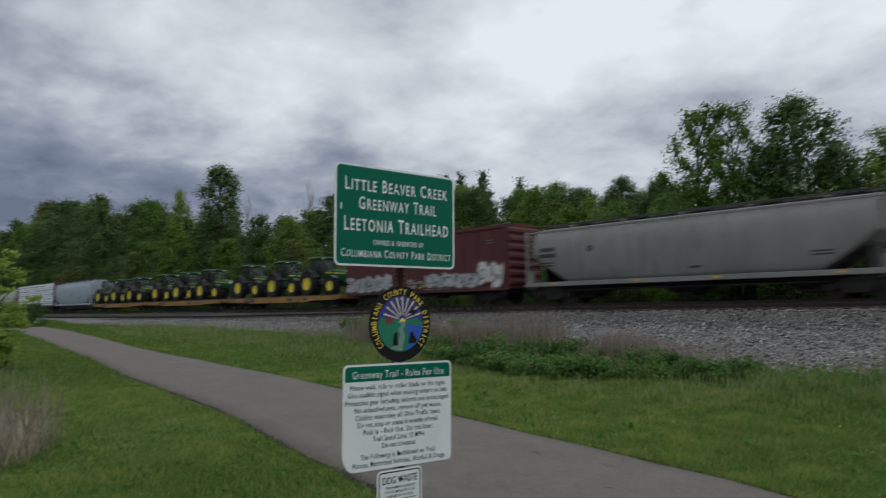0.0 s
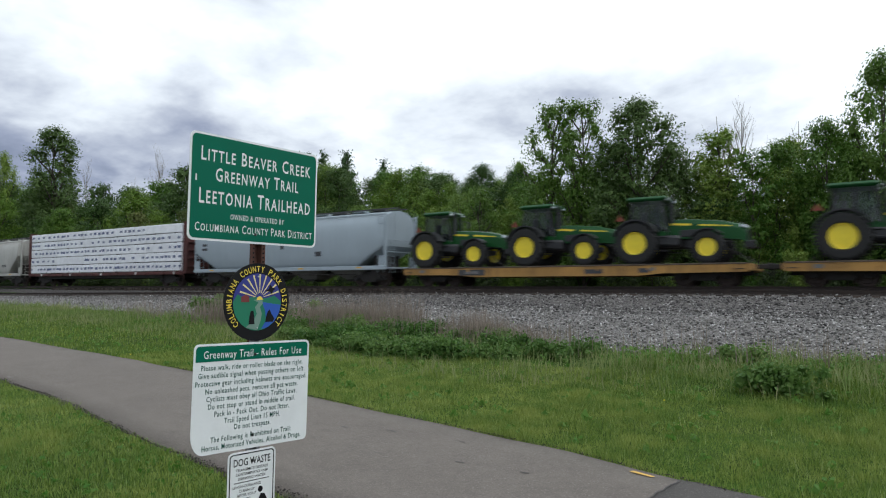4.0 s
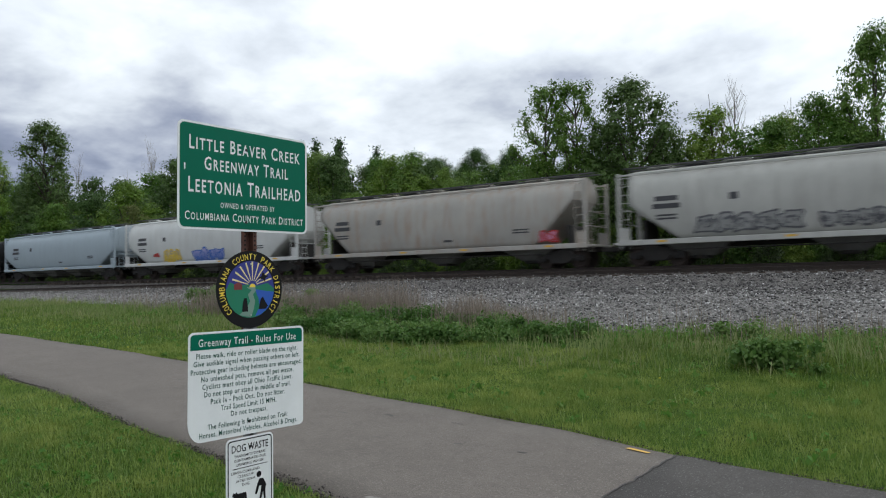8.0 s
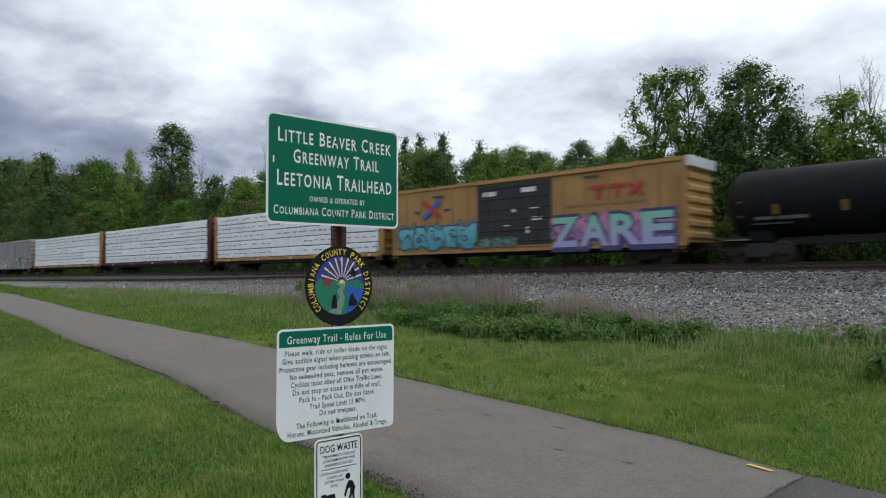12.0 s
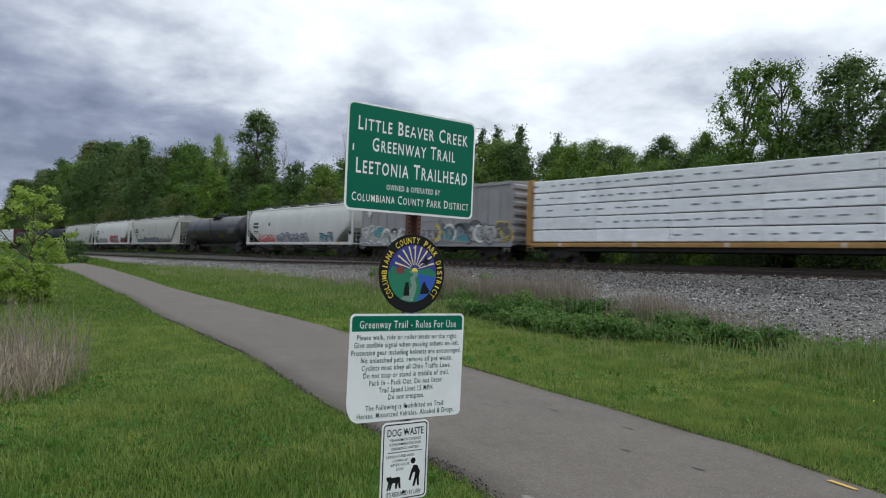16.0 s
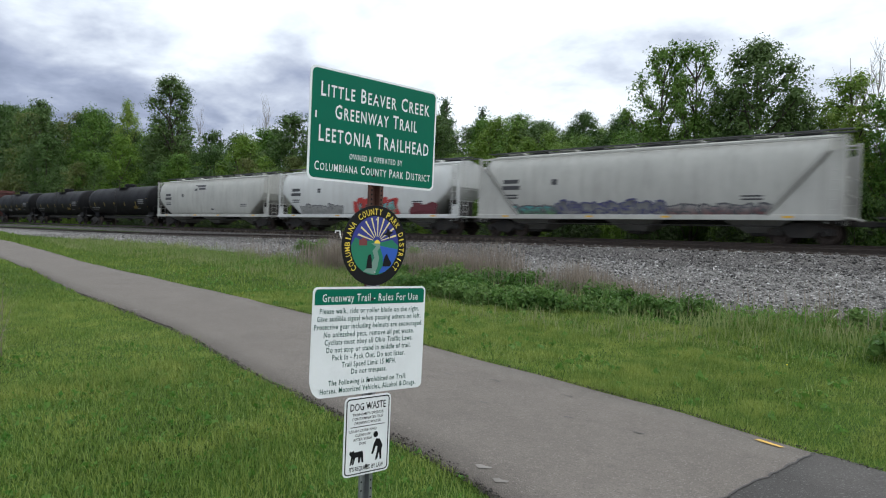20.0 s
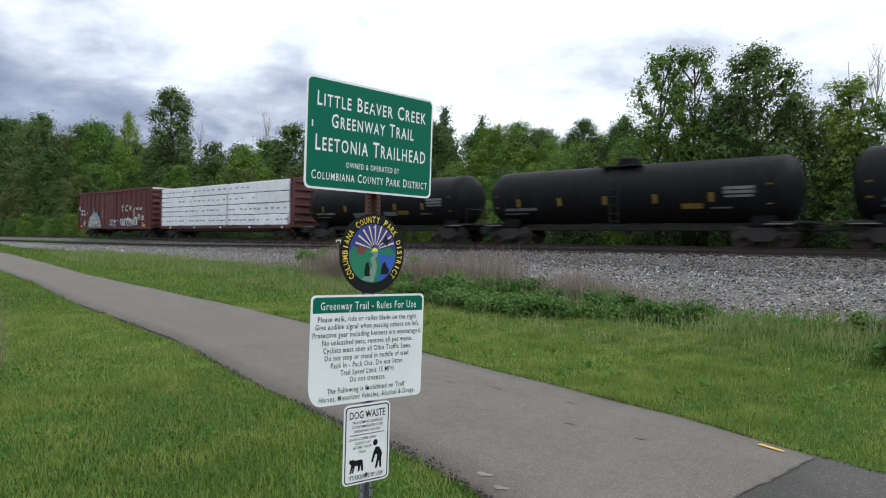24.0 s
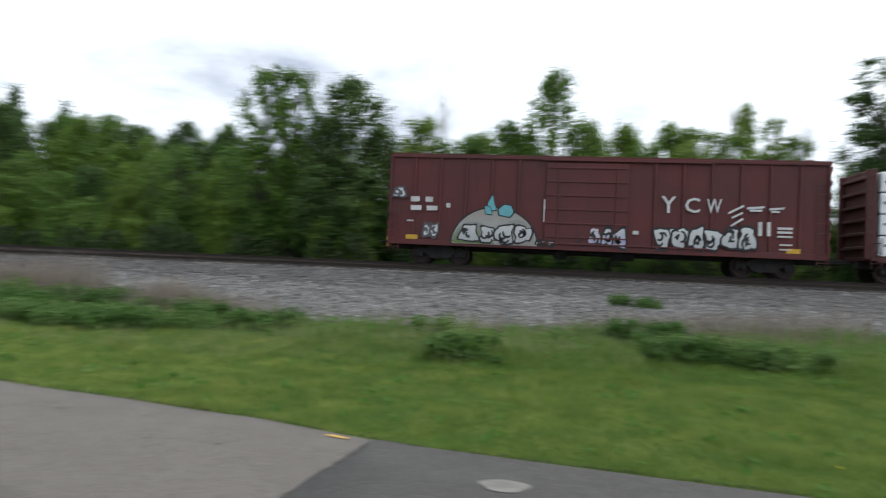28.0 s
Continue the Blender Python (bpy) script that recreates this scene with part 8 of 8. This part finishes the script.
b2, side = boxcar((-278.0, -258.2), "oxide red boxcar with white graffiti, last of the train", M_BROWN, posts=16, roof_z=5.14, door_w=3.6, roof_mat=None, door_x=-0.55, gap=0.36)
dome = [(-4.6 + 2.0 * math.cos(a), 0.98 + 1.72 * math.sin(a)) for a in np.linspace(0, math.pi, 22)]
g = part("graffiti_dome", flat_patch(side, dome, 0.014), paint("black", SPRAY["black"]), b2, "black edge of a half-round spray painting")
part("dome_fill", flat_patch(side, [(-4.6 + (x + 4.6) * 0.96, 0.98 + (z - 0.98) * 0.96) for x, z in dome], 0.018), blend_paint("silver", "tan", 1.0, 2.5), g)
for k, pts in enumerate([[(-5.0, 2.45), (-4.95, 2.9), (-4.72, 3.3), (-4.62, 2.85), (-4.5, 2.5)], [(-4.45, 2.3), (-4.5, 2.6), (-4.2, 2.85), (-3.85, 2.8), (-3.7, 2.45), (-3.9, 2.2)], [(-5.05, 2.35), (-5.1, 2.75), (-4.8, 2.7), (-4.7, 2.3)]]):
    f = part("graffiti_feather", flat_patch(side, pts, 0.024 + 0.006 * k), paint("black", SPRAY["black"]), b2)
    c = (sum(q[0] for q in pts) / len(pts), sum(q[1] for q in pts) / len(pts))
    part("feather_fill", flat_patch(side, [(c[0] + (u - c[0]) * 0.84, c[1] + (v - c[1]) * 0.84) for u, v in pts], 0.027 + 0.006 * k), paint("aqua", SPRAY["aqua"]), f)
part("dome_shade", flat_patch(side, [(-5.55 + 0.95 * math.cos(a), 1.0 + 1.0 * math.sin(a)) for a in np.linspace(0, math.pi, 14)], 0.030), blend_paint("moss", "grey", 1.0, 2.0), g, "greenish shading in the painting")
part("dome_shade", flat_patch(side, [(-3.6 + 0.85 * math.cos(a), 1.0 + 1.15 * math.sin(a)) for a in np.linspace(0, math.pi, 14)], 0.034), blend_paint("tan", "grey", 1.0, 2.2), g, "tan shading in the painting")
tag_letters(b2, side, -6.1, -2.9, 1.0, 1.95, ("silver", "white"), "black", 57, 4, 0.042)
tag_letters(b2, side, -2.75, -1.9, 0.98, 1.3, "white", "black", 58, 3, 0.02)
tag_letters(b2, side, -1.0, 1.2, 0.98, 1.95, ("lavender", "white"), "black", 53, 4)
tag_letters(b2, side, 2.4, 6.6, 1.0, 2.15, ("silver", "white"), "black", 54, 6)
tag_letters(b2, side, -9.3, -8.75, 2.9, 3.5, "white", "dark", 55, 1)
tag_letters(b2, side, -7.9, -7.2, 1.15, 1.9, "white", "dark", 56, 2)
for ch, x, h in (("Y", 2.95, 0.75), ("C", 3.95, 0.66), ("W", 4.85, 0.62)):
    big_text(b2, side, ch, x, 3.05, 0.62, h, "white", 0.03, 0.012)
for x, z, w, a in ((5.75, 2.9, 0.7, -0.5), (5.8, 2.65, 0.5, -0.5), (5.8, 2.35, 0.6, -0.6), (6.55, 3.0, 0.7, -0.1), (6.55, 2.88, 0.5, 0.0), (7.4, 2.98, 0.6, -0.1), (7.35, 2.85, 0.35, 0)):
    bm = bmesh.new()
    box(bm, (x, side(z) - 0.02, z), (w, 0.006, 0.09), 0, Matrix.Rotation(a, 3, "Y"))
    part("spray_stroke", bm, paint("white", SPRAY["white"]), b2, "loose white spray stroke")
marks(b2, side, [(-8.3, 2.95, 0.42, 0.24), (-7.65, 2.95, 0.34, 0.24), (-8.25, 2.55, 0.5, 0.22), (-7.5, 2.55, 0.5, 0.22), (-6.75, 2.7, 0.2, 0.2), (-8.5, 1.95, 0.3, 0.06), (0.3, 3.35, 0.9, 0.07), (0.4, 3.22, 0.8, 0.07), (-2.4, 2.6, 0.05, 1.0), (-2.35, 2.75, 0.16, 0.16), (6.75, 2.1, 0.16, 0.6), (7.1, 2.1, 0.14, 0.6), (7.75, 2.15, 0.6, 0.1), (7.75, 1.98, 0.6, 0.1), (7.75, 1.8, 0.6, 0.08), (7.8, 1.45, 0.5, 0.06), (7.8, 1.25, 0.5, 0.06), (-0.2, 2.35, 0.16, 0.14), (0.15, 2.2, 0.16, 0.2), (0.3, 2.4, 0.2, 0.12), (-1.5, 1.85, 0.5, 0.16), (1.6, 1.75, 0.25, 0.16)], M_MARK_WHITE)
marks(b2, side, [(-8.4, 1.2, 0.55, 0.2), (8.1, 1.2, 0.55, 0.2)], M_MARK_YELLOW, "reflector")
part("end_cap", new_box((9.52, 0, 4.86), (0.10, 2.9, 0.42), 0.03), M_ROOF_GALV, b2, "bright metal strip along the top of the end")
bm = bmesh.new()
rod(bm, (-9.85, -0.3, 0.9), (-9.85, -0.3, 1.6), 0.02, None, 5)
box(bm, (-9.8, -0.15, 1.0), (0.18, 0.35, 0.5), 0.04)
part("end_of_train_box", bm, M_MARK_YELLOW, b2, "small marker box on the rear coupler")


def switch_stand():
    t = thing("switch_stand", "small white bent lever stand beside the near track", "switch stand", pose(-30.6, 25.3, h1(-30.6, 25.3)))
    w = surface("white_lever", (0.72, 0.72, 0.68), 0.5, var=0.08)
    part("base", new_box((0, 0, 0.06), (0.5, 0.3, 0.16), 0.02), M_UNDER, t)
    bm = bmesh.new()
    pts = [(0.3, 0, 0.2), (0.0, 0, 0.22), (-0.1, 0, 0.45), (-0.12, 0, 0.62), (-0.5, 0, 0.62), (-0.55, 0, 0.5)]
    for a, b in zip(pts, pts[1:]):
        rod(bm, a, b, 0.045, None, 6)
    part("lever", bm, w, t, "white painted bent lever")
    return t


switch_stand()


SURGE = [(0, 0), (1, -0.2), (2, -0.65), (3, 0), (4, 0.75), (5, 0.6), (6, 0.4), (7, 0.25), (8, 0), (24, 0), (25, -0.3), (26, -0.1), (27, 0.6), (28, 1.4)]   # slack running in and out of the couplers


def motions():
    """The whole train runs past at a nearly even speed, and its wheels roll."""
    for ob in CARS:
        lift = 0.99 if ob.name.startswith("tractor") else 0.0
        walk(ob, [(t, pose(MIDDLE[ob] + SPEED * (t - 14) + float(np.interp(t, [q[0] for q in SURGE], [q[1] for q in SURGE])), FAR_Y, RAIL + lift)) for t in range(29)])
    spin = math.degrees(SPEED / 0.457) / FPS
    lead = {}
    for w, dx in WHEELSETS:
        if dx not in lead:
            walk(w, [(k / FPS, pose(dx, 0, 0.457, 0, (k * spin) % 360, 0)) for k in range(28 * FPS + 1)])
            lead[dx] = w.animation_data
        else:
            w.rotation_mode = "QUATERNION"
            w.animation_data_create()
            w.animation_data.action = lead[dx].action
            w.animation_data.action_slot = lead[dx].action_slot


motions()
